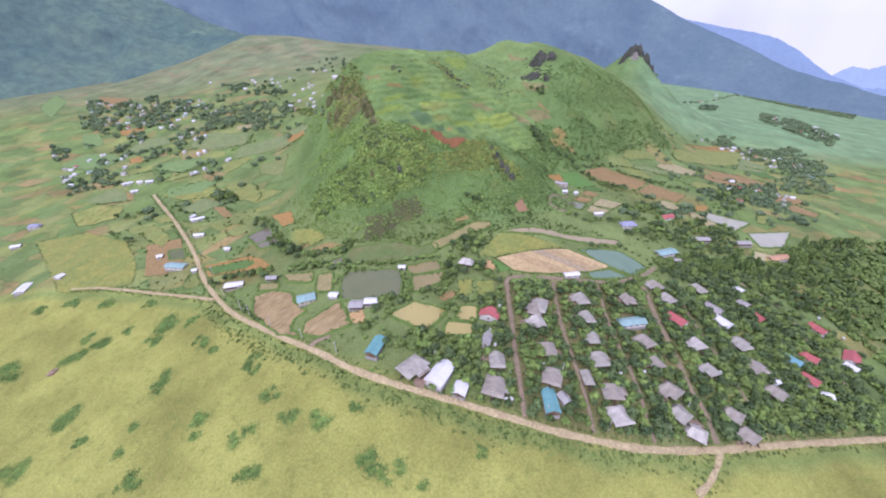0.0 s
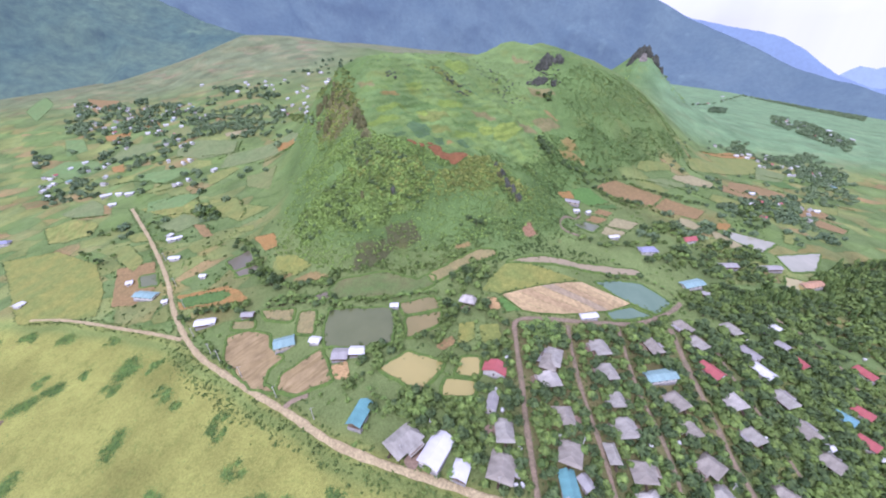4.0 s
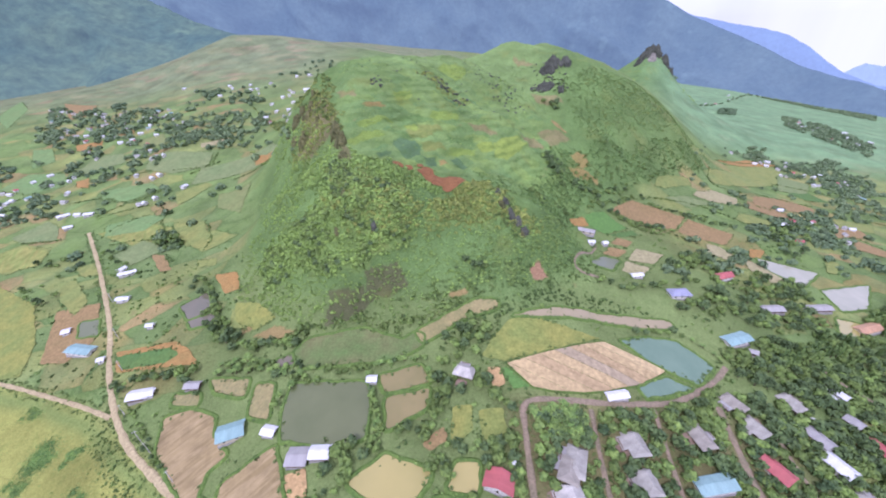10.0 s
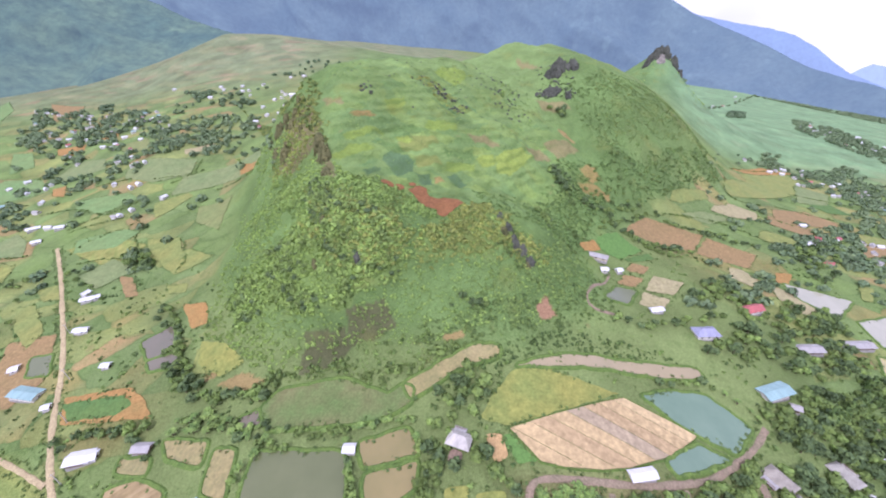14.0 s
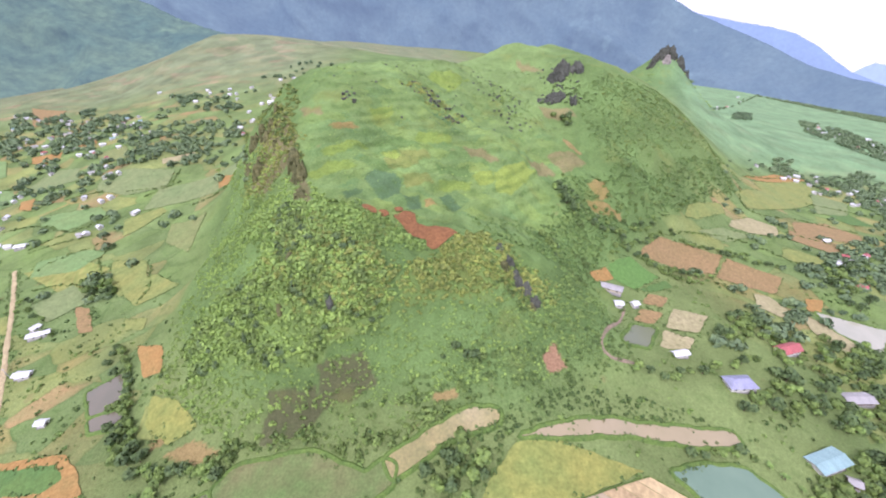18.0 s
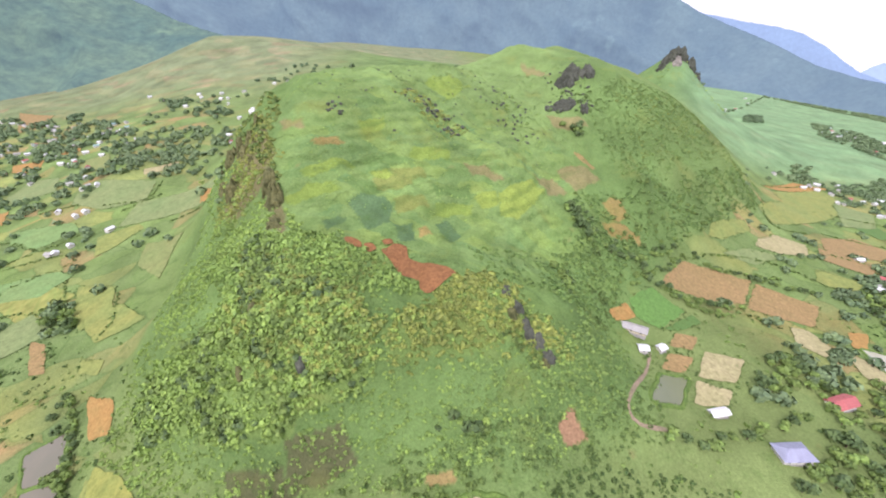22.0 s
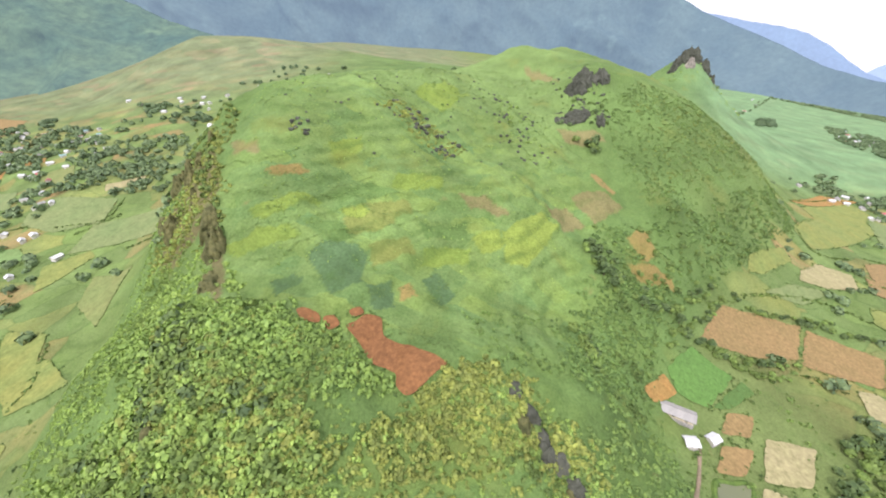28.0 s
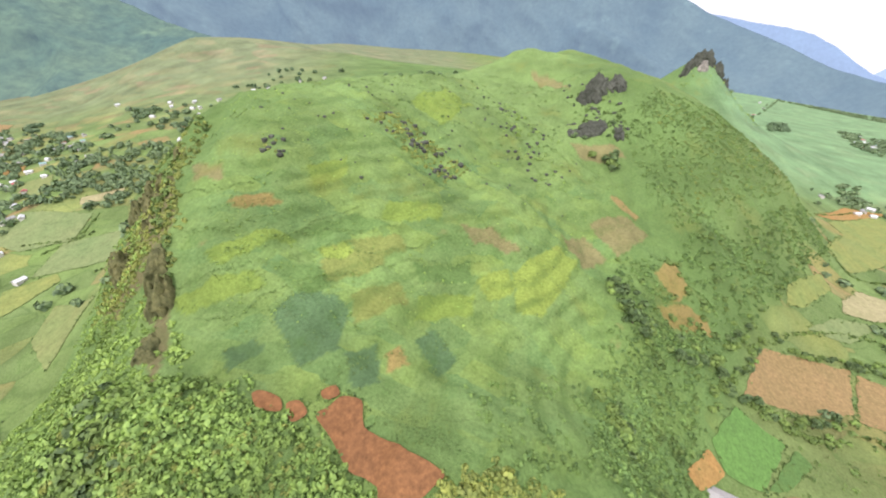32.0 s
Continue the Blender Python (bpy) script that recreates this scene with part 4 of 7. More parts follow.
field('yellow_grass', [(22, 166), (30, 177), (40, 187), (59, 188), (76, 183), (92, 180), (66, 170), (34, 162)])
field('channel', [(42, 189), (60, 194), (87, 200), (105, 200), (143, 199), (144, 194), (122, 192), (94, 195), (66, 190)])
field('red_pond', [(-33, 281), (-31, 282), (-25, 281), (-24, 278), (-30, 277)])
field('red_pond', [(-24, 280), (-20, 281), (-17, 278), (-21, 275)])
field('red_pond', [(-16, 284), (-12, 287), (-10, 284), (-14, 282)])
field('red_pond', [(-16, 278), (-10, 284), (-4, 284), (-3, 277), (6, 273), (14, 268), (20, 265), (15, 261), (9, 257), (6, 257), (3, 260), (3, 264), (-5, 267), (-10, 273)])
field('pond_dark', [(-93, 172), (-84, 175), (-80, 168), (-90, 167)])
field('redsoil', [(-301, 247), (-267, 251), (-241, 213), (-249, 197), (-270, 199), (-285, 223)])
field('pond_grey', [(-268, 232), (-254, 233), (-242, 217), (-258, 218)])
field('pond_dark', [(-187, 231), (-170, 239), (-156, 219), (-172, 216)])
field('pond_dark', [(-171, 214), (-154, 217), (-146, 208), (-164, 207)])
field('orange', [(-173, 256), (-149, 248), (-141, 233), (-152, 232)])
field('pond_grey', [(121, 257), (136, 258), (122, 241), (105, 238)])
field('beige_field', [(158, 278), (181, 276), (163, 259), (143, 260)])
field('beige_field', [(141, 258), (158, 254), (148, 244), (131, 244)])
field('redsoil', [(145, 287), (160, 288), (150, 277), (136, 277)])
field('redsoil', [(133, 272), (148, 272), (136, 261), (123, 261)])
field('rice_bright', [(121, 300), (146, 319), (164, 308), (136, 287), (122, 290)])
field('rice_dark', [(139, 288), (168, 307), (171, 301), (148, 289)])
field('orange', [(103, 287), (118, 297), (122, 290), (106, 282)])
field('beige_field', [(246, 316), (258, 315), (262, 300), (248, 291), (235, 299)])
field('beige_field', [(269, 297), (279, 294), (290, 275), (272, 264), (262, 281)])
field('pale_pond', [(318, 269), (379, 285), (347, 255), (316, 247)])
field('pale_pond', [(286, 304), (306, 299), (336, 292), (304, 271), (284, 285)])
field('pond_beige', [(301, 237), (325, 236), (306, 220), (289, 221)])
field('redsoil', [(189, 358), (250, 360), (223, 331), (187, 325), (155, 326)])
field('redsoil', [(252, 358), (290, 341), (267, 319), (223, 328)])
field('valley_gold', [(238, 404), (294, 435), (292, 422), (244, 393), (227, 389)])
field('beige_field', [(293, 414), (326, 433), (359, 431), (342, 409), (310, 402), (281, 401)])
field('valley_gold', [(346, 485), (494, 591), (545, 591), (521, 551), (417, 492), (342, 456)])
field('valley_olive', [(551, 592), (584, 566), (541, 523), (489, 515)])
field('redsoil', [(374, 433), (427, 423), (389, 391), (353, 407)])
field('valley_olive', [(235, 379), (270, 394), (307, 398), (265, 377)])
field('valley_gold', [(329, 388), (359, 375), (334, 356), (313, 370)])
field('valley_gold', [(448, 581), (575, 639), (574, 602), (442, 523)])
field('orange', [(436, 586), (539, 648), (604, 649), (466, 592)])
field('redsoil', [(405, 461), (470, 483), (496, 463), (472, 439), (375, 425)])
field('rice_dark', [(502, 529), (548, 531), (552, 499), (514, 495)])
field('valley_gold', [(494, 441), (553, 438), (529, 413), (476, 410)])
field('redsoil', [(464, 406), (511, 414), (503, 395), (435, 372)])


field('yellow_grass', [(18, 137), (30, 138), (30, 124), (19, 124)])
field('redsoil', [(-8, 122), (2, 130), (4, 124), (-4, 119)])
field('yellow_grass', [(6, 139), (16, 140), (15, 128), (5, 122)])
field('yellow_grass', [(-476, 298), (-412, 299), (-332, 259), (-291, 218), (-277, 191), (-345, 192)])
field('gold_rows', [(-477, 352), (-444, 360), (-402, 344), (-392, 320), (-440, 318)])
field('valley_gold', [(-335, 285), (-318, 285), (-281, 255), (-280, 240), (-309, 259)])
field('gold_rows', [(-362, 362), (-321, 375), (-269, 351), (-288, 324)])
field('valley_gold', [(-250, 329), (-215, 332), (-179, 309), (-208, 298)])
field('valley_olive', [(-309, 316), (-291, 336), (-253, 315), (-273, 294)])
field('yellow_grass', [(-138, 220), (-118, 213), (-102, 201), (-114, 195), (-132, 205)])
field('valley_gold', [(-139, 216), (-121, 206), (-119, 198), (-133, 200)])

# ---- fields of the outer valley ----
field('orange', [(-641, 660), (-591, 663), (-577, 639), (-595, 630), (-622, 638)])
field('orange', [(-591, 690), (-551, 690), (-532, 664), (-561, 662)])
field('valley_brown', [(-505, 625), (-462, 636), (-409, 574), (-452, 577)])
field('redsoil', [(-897, 934), (-788, 898), (-737, 819), (-774, 803)])
field('beige_field', [(-345, 546), (-312, 564), (-305, 549), (-337, 534)])
field('orange', [(-238, 484), (-185, 448), (-194, 445), (-226, 455)])
field('orange', [(-518, 514), (-497, 514), (-466, 477), (-493, 488)])
field('valley_green', [(-720, 660), (-680, 655), (-633, 606), (-657, 587)])
field('valley_green', [(-650, 525), (-646, 570), (-584, 565), (-525, 509), (-581, 500)])
field('valley_green', [(-430, 456), (-365, 458), (-342, 444), (-373, 421), (-414, 436)])
field('valley_gold', [(-477, 352), (-449, 364), (-402, 347), (-392, 325), (-418, 314), (-443, 320)])
field('valley_gold', [(-316, 430), (-285, 445), (-273, 436), (-287, 409), (-296, 400)])
field('valley_brown', [(-250, 407), (-202, 395), (-195, 347), (-234, 374)])
field('valley_olive', [(-311, 482), (-219, 500), (-191, 454), (-272, 448), (-305, 443)])
field('valley_olive', [(-412, 532), (-314, 521), (-304, 485), (-346, 475), (-394, 492)])
field('valley_green', [(-362, 377), (-319, 386), (-296, 378), (-305, 355), (-348, 354)])
field('valley_gold', [(-276, 362), (-237, 353), (-214, 318), (-232, 312), (-259, 336)])
field('valley_olive', [(-484, 382), (-459, 406), (-429, 388), (-409, 362), (-456, 368)])
field('redsoil', [(-264, 308), (-249, 304), (-226, 280), (-237, 280)])
field('valley_gold', [(-206, 286), (-184, 280), (-179, 269), (-198, 275)])
field('valley_gold', [(-336, 304), (-320, 308), (-297, 287), (-314, 288)])
field('valley_green', [(-991, 862), (-1103, 1031), (-960, 906), (-889, 781)])
field('valley_olive', [(-567, 611), (-502, 591), (-457, 539), (-522, 537), (-567, 572)])
field('redsoil', [(466, 381), (489, 361), (468, 346), (435, 352)])
field('orange', [(290, 318), (305, 318), (291, 304), (280, 304)])
field('valley_gold', [(361, 312), (375, 312), (356, 294), (347, 295)])


# ---- houses ----
WALL_WOOD = mat("weathered_boards", (0.24, 0.17, 0.11), (0.15, 0.11, 0.08), 0.5, fine=3)
WALL_WHITE = mat("limewash", (0.74, 0.72, 0.66), (0.60, 0.57, 0.50), 0.4, fine=2, bump=0.1)
WALL_CREAM = mat("cream_plaster", (0.66, 0.58, 0.42), (0.55, 0.48, 0.36), 0.4, fine=2, bump=0.1)
PANE = mat("window_pane", (0.05, 0.06, 0.07), (0.03, 0.035, 0.04), 0.5, rough=0.15, fine=2, bump=0, spec=0.5)
TIMBER = mat("dark_timber", (0.12, 0.085, 0.06), None, 0.5, fine=3)
CONCRETE = mat("concrete", (0.42, 0.40, 0.37), (0.30, 0.29, 0.27), 0.3, fine=2)
GREYS = [roof_mat("grey_fibre_roof_" + n, c, 0.8, 3.0, 0.62) for n, c in (("lilac", (0.51, 0.485, 0.405)), ("warm", (0.45, 0.41, 0.33)), ("pale", (0.66, 0.625, 0.54)))]
ROOFS = {"red": roof_mat("red_sheet", (0.55, 0.15, 0.14)), "blue": roof_mat("blue_sheet", (0.33, 0.51, 0.48)), "bright_blue": roof_mat("bright_blue_sheet", (0.19, 0.44, 0.43)),
         "white": roof_mat("white_sheet", (0.80, 0.80, 0.80), worn=0.85), "teal": roof_mat("teal_sheet", (0.22, 0.46, 0.50)), "violet": roof_mat("violet_sheet", (0.37, 0.38, 0.50)),
         "orange": roof_mat("orange_sheet", (0.62, 0.36, 0.20)), "grey": roof_mat("grey_sheet", (0.46, 0.44, 0.41))}
KINDS = {  # roof, hip, eaves, ridge, wall, name, label
    "thatch": (None, 1, 3.0, 5.9, "wood", "stilt_house", "wooden stilt house with a weathered grey hipped roof"),
    "red": ("red", 0, 3.4, 5.6, "white", "house", "white plastered house with a red sheet roof"),
    "grey_white": ("grey", 0, 3.0, 4.6, "white", "house", "small plastered house with a grey sheet roof"),
    "blue_long": ("bright_blue", 0, 3.2, 5.0, "wood", "house", "long house with a bright blue sheet roof"),
    "blue_house": ("blue", 0, 3.4, 5.2, "cream", "house", "cream house with a pale blue sheet roof"),
    "blue_flat": ("blue", 0, 3.4, 4.4, "white", "house", "white house with a low blue sheet roof"),
    "white_long": ("white", 0, 3.4, 5.4, "white", "house", "long house with a white sheet roof"),
    "white_hut": ("white", 0, 2.6, 3.5, "white", "hut", "small white-walled hut with a white sheet roof"),
    "shed": ("grey", 0, 2.6, 3.8, "wood", "shed", "grey-roofed wooden farm shed"),
    "shed_white": ("white", 0, 2.8, 4.0, "wood", "shed", "farm shed with a pale sheet roof"),
    "teal": ("teal", 0, 3.2, 4.8, "white", "house", "white house with a teal sheet roof"),
    "violet": ("violet", 1, 3.6, 6.0, "white", "house", "white house with a violet-blue hipped roof"),
    "orange_roof": ("orange", 0, 3.2, 5.0, "cream", "house", "cream house with an orange sheet roof"),
    "grey_long": ("grey", 0, 2.6, 3.8, "cream", "barn", "long low barn with a grey sheet roof at the hill foot"),
}
house_rng = random.Random(11)
HOUSE_SPOTS = []


def house(kind, x, y, deg, length, width):
    roof, hip, eaves, ridge, wall, name, label = KINDS[kind]
    rng = house_rng
    HOUSE_SPOTS.append((x, y, max(length, width) * 0.5))
    top = tagged(new(name), label, name.replace("_", " "), "houses of the village")
    top.matrix_world = pose(x, y, ground_z(x, y) - 0.2, 0, 0, deg + rng.uniform(-2, 2))
    lx, wy, o = length / 2, width / 2, 0.55
    rmat = rng.choice(GREYS) if roof is None else ROOFS[roof]
    wmat = {"wood": WALL_WOOD, "white": WALL_WHITE, "cream": WALL_CREAM}[wall]
    stilts = kind == "thatch"
    floor = 1.5 if stilts else 0.0
    inx, iny = lx - 0.5, wy - 0.5
    bm = bmesh.new()
    box(bm, 0, 0, (floor + eaves) / 2 - (0 if stilts else 0.6), 2 * inx, 2 * iny, eaves - floor + (0 if stilts else 1.2))
    if not hip:
        for s in (-1, 1):
            f = [bm.verts.new(p) for p in ((s * inx, -iny, eaves), (s * inx, iny, eaves), (s * inx, 0, ridge - 0.25))]
            bm.faces.new(f)
            g = [bm.verts.new((v.co.x - s * 0.2, v.co.y, v.co.z)) for v in f]
            bm.faces.new(g)
            for i in range(3):
                bm.faces.new((f[i], f[(i + 1) % 3], g[(i + 1) % 3], g[i]))
    body = part("wall", bm, wmat, top)
    ex, ey = lx + o * 0.5, wy + o * 0.5
    low = eaves - 0.15
    if hip:
        r = max(0.4, lx * 0.52)
        mid = low + (ridge - low) * 0.42
        planes = []
        for s in (-1, 1):
            planes.append([(-ex, s * ey, low), (ex, s * ey, low), (ex * 0.80, s * ey * 0.54, mid), (-ex * 0.80, s * ey * 0.54, mid)])
            planes.append([(-ex * 0.80, s * ey * 0.54, mid), (ex * 0.80, s * ey * 0.54, mid), (r, 0, ridge), (-r, 0, ridge)])
            planes.append([(s * ex, -ey, low), (s * ex, ey, low), (s * ex * 0.80, ey * 0.54, mid), (s * ex * 0.80, -ey * 0.54, mid)])
            planes.append([(s * ex * 0.80, -ey * 0.54, mid), (s * ex * 0.80, ey * 0.54, mid), (s * r, 0, ridge)])
        bm = bmesh.new()
        for p in planes:
            bm.faces.new([bm.verts.new(q) for q in p])
        bmesh.ops.remove_doubles(bm, verts=bm.verts, dist=0.01)
        bmesh.ops.solidify(bm, geom=bm.faces[:], thickness=0.14)
        part("roof", bm, rmat, top)
        bm = bmesh.new()
        box(bm, 0, 0, ridge + 0.05, 2 * r + 0.5, 0.4, 0.16)
        part("ridge_cap", bm, rmat, top)
    else:
        for s in (-1, 1):
            bm = bmesh.new()
            solid(bm, [(-ex, 0, ridge), (ex, 0, ridge), (ex, s * ey, low), (-ex, s * ey, low)], 0.12)
            part("roof_panel", bm, rmat, top)
        bm = bmesh.new()
        box(bm, 0, 0, ridge + 0.03, 2 * ex, 0.45, 0.1)
        part("ridge_cap", bm, rmat, top)
    if stilts:
        for px in (-inx * 0.9, 0, inx * 0.9):
            for s in (-1, 1):
                bm = bmesh.new()
                bmesh.ops.create_cone(bm, cap_ends=True, segments=6, radius1=0.16, radius2=0.14, depth=3.6, matrix=pose(px, s * iny * 0.9, -0.2))
                part("post", bm, TIMBER, top)
        bm = bmesh.new()
        edge = [(inx + 2.1, -0.3), (inx + 2.1, 0.1)]
        for k in range(7):
            edge += [(inx + 2.1 - 0.28 * k, 0.2 + 0.2 * k), (inx + 2.1 - 0.28 * (k + 1), 0.2 + 0.2 * k)]
        edge += [(inx + 0.1, 1.1)]
        sides = [[bm.verts.new((px, s, pz)) for px, pz in edge] for s in (-0.5, 0.5)]
        for s in sides:
            bm.faces.new(s)
        for k in range(len(edge)):
            bm.faces.new((sides[0][k], sides[0][k - 1], sides[1][k - 1], sides[1][k]))
        part("stair", bm, TIMBER, top)
    else:
        bm = bmesh.new()
        box(bm, 0, 0, -0.6, 2 * inx + 0.8, 2 * iny + 0.8, 1.9)
        part("plinth", bm, CONCRETE, top)
    zc = (floor + eaves) / 2 + 0.1
    n = max(1, int(length / 4))
    for s in (-1, 1):
        for k in range(n):
            bm = bmesh.new()
            box(bm, (k - (n - 1) / 2) * 2 * inx / n, s * iny, zc + 0.15, 1.0, 0.12, 0.9)
            part("window", bm, PANE, body)
    bm = bmesh.new()
    box(bm, inx, 0.0, zc - 0.15, 0.12, 1.0, 1.5)
    part("door", bm, TIMBER, body)
    if stilts and rng.random() < 0.9:     # a lower kitchen wing
        s = rng.choice((-1, 1))
        bm = bmesh.new()
        box(bm, -lx * 0.2, s * (wy + 1.1), 1.2, lx * 0.9, 2.4, 2.6)
        wing = part("kitchen_wing", bm, WALL_WOOD, top)
        bm = bmesh.new()
        solid(bm, [(-lx * 0.75, s * wy * 0.9, 3.0), (lx * 0.35, s * wy * 0.9, 3.0), (lx * 0.35, s * (wy + 2.7), 2.3), (-lx * 0.75, s * (wy + 2.7), 2.3)], 0.12)
        part("wing_roof", bm, rng.choice([rmat, ROOFS["grey"]]), wing)
    if stilts and rng.random() < 0.7:      # a bare earth yard in front
        a = math.radians(deg)
        s = rng.choice((-1, 1))
        cx, cy = x - math.sin(a) * s * (wy + 2.2), y + math.cos(a) * s * (wy + 2.2)
        ex, ey = lx * rng.uniform(0.5, 0.8), rng.uniform(2.0, 3.2)
        field("yard", [(round(cx + math.cos(a) * i * ex - math.sin(a) * j * ey, 1), round(cy + math.sin(a) * i * ex + math.cos(a) * j * ey, 1)) for i, j in ((-1, -1), (1, -1), (1, 1), (-1, 1))])
    return top

# ---- the village in its lanes ----
house('thatch', 12.6, 155.8, -20, 10.0, 7.0)
house('white_hut', 85.2, 143.0, 7, 10.6, 4.5)
house('red', 24.0, 107.2, -112, 7.8, 12.0)
house('grey_white', 20.6, 89.7, -108, 10.2, 5.0)
house('thatch', 56.8, 114.6, -114, 13.0, 8.0)
house('thatch', 52.0, 102.3, -84, 9.8, 9.0)
house('thatch', 54.4, 84.3, -92, 9.5, 9.0)
house('thatch', 53.4, 68.7, -114, 11.3, 10.0)
house('blue_long', 49.8, 56.2, -93, 13.8, 7.0)
house('shed', 57.7, 58.5, -68, 6.4, 5.0)
house('thatch', 85.4, 122.2, -85, 11.0, 8.0)
house('thatch', 84.8, 108.4, -87, 10.4, 8.0)
house('thatch', 84.4, 94.0, -89, 8.4, 7.0)
house('thatch', 84.0, 81.2, -88, 10.6, 10.0)
house('thatch', 73.0, 69.7, -91, 9.6, 5.0)
house('thatch', 85.0, 63.7, -95, 9.6, 10.0)
house('thatch', 85.0, 52.5, -80, 10.8, 10.0)
house('thatch', 119.5, 128.5, -80, 12.0, 7.5)
house('blue_flat', 115.4, 110.2, 9, 17.4, 7.0)
house('thatch', 118.7, 97.8, -70, 10.3, 9.0)
house('thatch', 149.6, 147.6, -66, 10.5, 7.0)
house('thatch', 153.4, 136.8, -72, 10.8, 7.5)
house('red', 151.4, 118.9, -66, 12.0, 8.0)
house('thatch', 186.8, 153.0, -72, 11.0, 7.0)
house('grey_white', 189.6, 136.9, -75, 11.0, 7.0)
house('white_long', 189.8, 125.0, -72, 11.5, 8.0)
house('white_hut', 230.0, 165.5, -69, 8.1, 5.0)
house('thatch', 155.9, 103.1, -77, 9.7, 9.0)
house('thatch', 192.2, 110.3, -76, 12.0, 9.0)
house('red', 226.0, 137.2, -84, 9.2, 7.5)
house('shed', 223.5, 149.5, -69, 7.4, 6.5)
house('red', 283.6, 143.1, -77, 11.5, 7.0)
house('thatch', 119.7, 84.9, -82, 8.2, 8.0)
house('thatch', 122.6, 70.6, -58, 9.8, 9.5)
house('thatch', 122.0, 58.8, -58, 9.4, 9.0)
house('thatch', 127.6, 51.0, -40, 9.6, 8.5)
house('thatch', 156.0, 86.9, -73, 9.1, 8.0)
house('thatch', 156.6, 63.4, -52, 9.6, 9.0)
house('thatch', 160.4, 54.4, -64, 9.4, 8.5)
house('thatch', 192.6, 95.0, -80, 12.5, 9.0)
house('teal', 229.5, 106.0, -62, 9.5, 7.5)
house('red', 247.5, 111.5, -64, 9.3, 7.5)
house('red', 231.5, 94.0, -66, 10.5, 7.5)
house('shed_white', 235.4, 85.0, -15, 7.5, 5.5)
house('thatch', 196.8, 80.6, -66, 10.4, 9.0)
house('white_hut', 201.5, 87.5, 14, 5.6, 4.0)
house('red', 292.0, 121.0, 40, 14.0, 9.0)
house('white_hut', 284.0, 113.0, -60, 7.5, 6.0)
house('white_long', -6.6, 68.4, -120, 16.1, 10.0)
house('shed_white', 3.9, 61.5, -113, 8.2, 7.0)
house('thatch', -21.4, 71.8, -137, 14.9, 11.0)
house('thatch', 24.7, 77.0, -91, 11.7, 8.0)
house('thatch', 21.9, 63.0, -112, 13.0, 11.0)
house('blue_long', -42.3, 81.8, -109, 13.4, 7.0)
house('thatch', 53.4, 111.5, -117, 10.7, 8.0)

# ---- farmsteads round the village ----
house('blue_house', -99.8, 134.2, 23, 11.7, 9.0)
house('white_hut', -79.1, 131.3, -12, 6.3, 5.0)
house('shed', -60.5, 117.9, 0, 8.7, 8.0)
house('shed_white', -50.9, 118.6, 1, 8.5, 6.0)
house('white_hut', -34.3, 153.6, -1, 5.1, 4.0)
house('shed', -136.2, 162.8, 3, 8.2, 5.0)
house('shed_white', -167.1, 161.3, 13, 10.8, 7.0)
house('white_hut', -271.1, 223.6, 27, 4.8, 6.0)
house('blue_flat', -242.2, 204.0, -7, 18.3, 8.0)
house('white_hut', -218.7, 193.4, 15, 4.0, 4.0)
house('white_hut', -247.7, 250.2, 5, 7.6, 5.0)
house('white_hut', -276.0, 288.4, 78, 5.5, 5.0)
house('white_hut', -262.6, 282.9, 41, 5.0, 5.0)
house('white_hut', -199.7, 216.1, 3, 5.0, 4.0)
house('violet', 162.0, 223.2, 1, 13.5, 8.0)
house('red', 213.5, 251.8, 13, 13.9, 7.0)
house('white_hut', 140.6, 240.2, 8, 8.8, 4.0)
house('blue_flat', 179.7, 189.2, 14, 17.2, 8.0)
house('shed', 186.1, 182.2, -29, 4.5, 4.0)
house('shed', 234.5, 226.3, -1, 15.1, 7.0)
house('shed', 287.2, 242.5, 1, 22.5, 7.0)
house('white_hut', 220.0, 160.4, -72, 6.6, 6.0)
house('orange_roof', 319.2, 229.7, 15, 20.7, 8.0)
house('white_hut', -362.6, 212.1, 83, 6.2, 7.0)
house('white_hut', -399.0, 208.2, 113, 16.6, 8.0)
house('white_hut', -161.8, 161.5, 14, 5.5, 5.0)
house('white_hut', -269.0, 281.4, 25, 7.8, 6.0)
house('white_hut', -245.0, 249.7, 16, 6.4, 5.0)
house('white_hut', -442.5, 409.9, 46, 11.9, 8.0)
house('white_hut', -412.5, 382.5, 37, 7.9, 7.0)
house('white_hut', -404.7, 403.8, 20, 9.2, 8.0)
house('violet', -507.5, 330.6, 20, 11.9, 8.0)
house('white_hut', -495.7, 293.4, 28, 8.9, 8.0)


house('grey_long', 115, 281, -31, 15.3, 6.0)
house('white_hut', 117, 270, -8, 5.0, 4.5)
house('white_hut', 129, 273, 20, 4.6, 4.0)


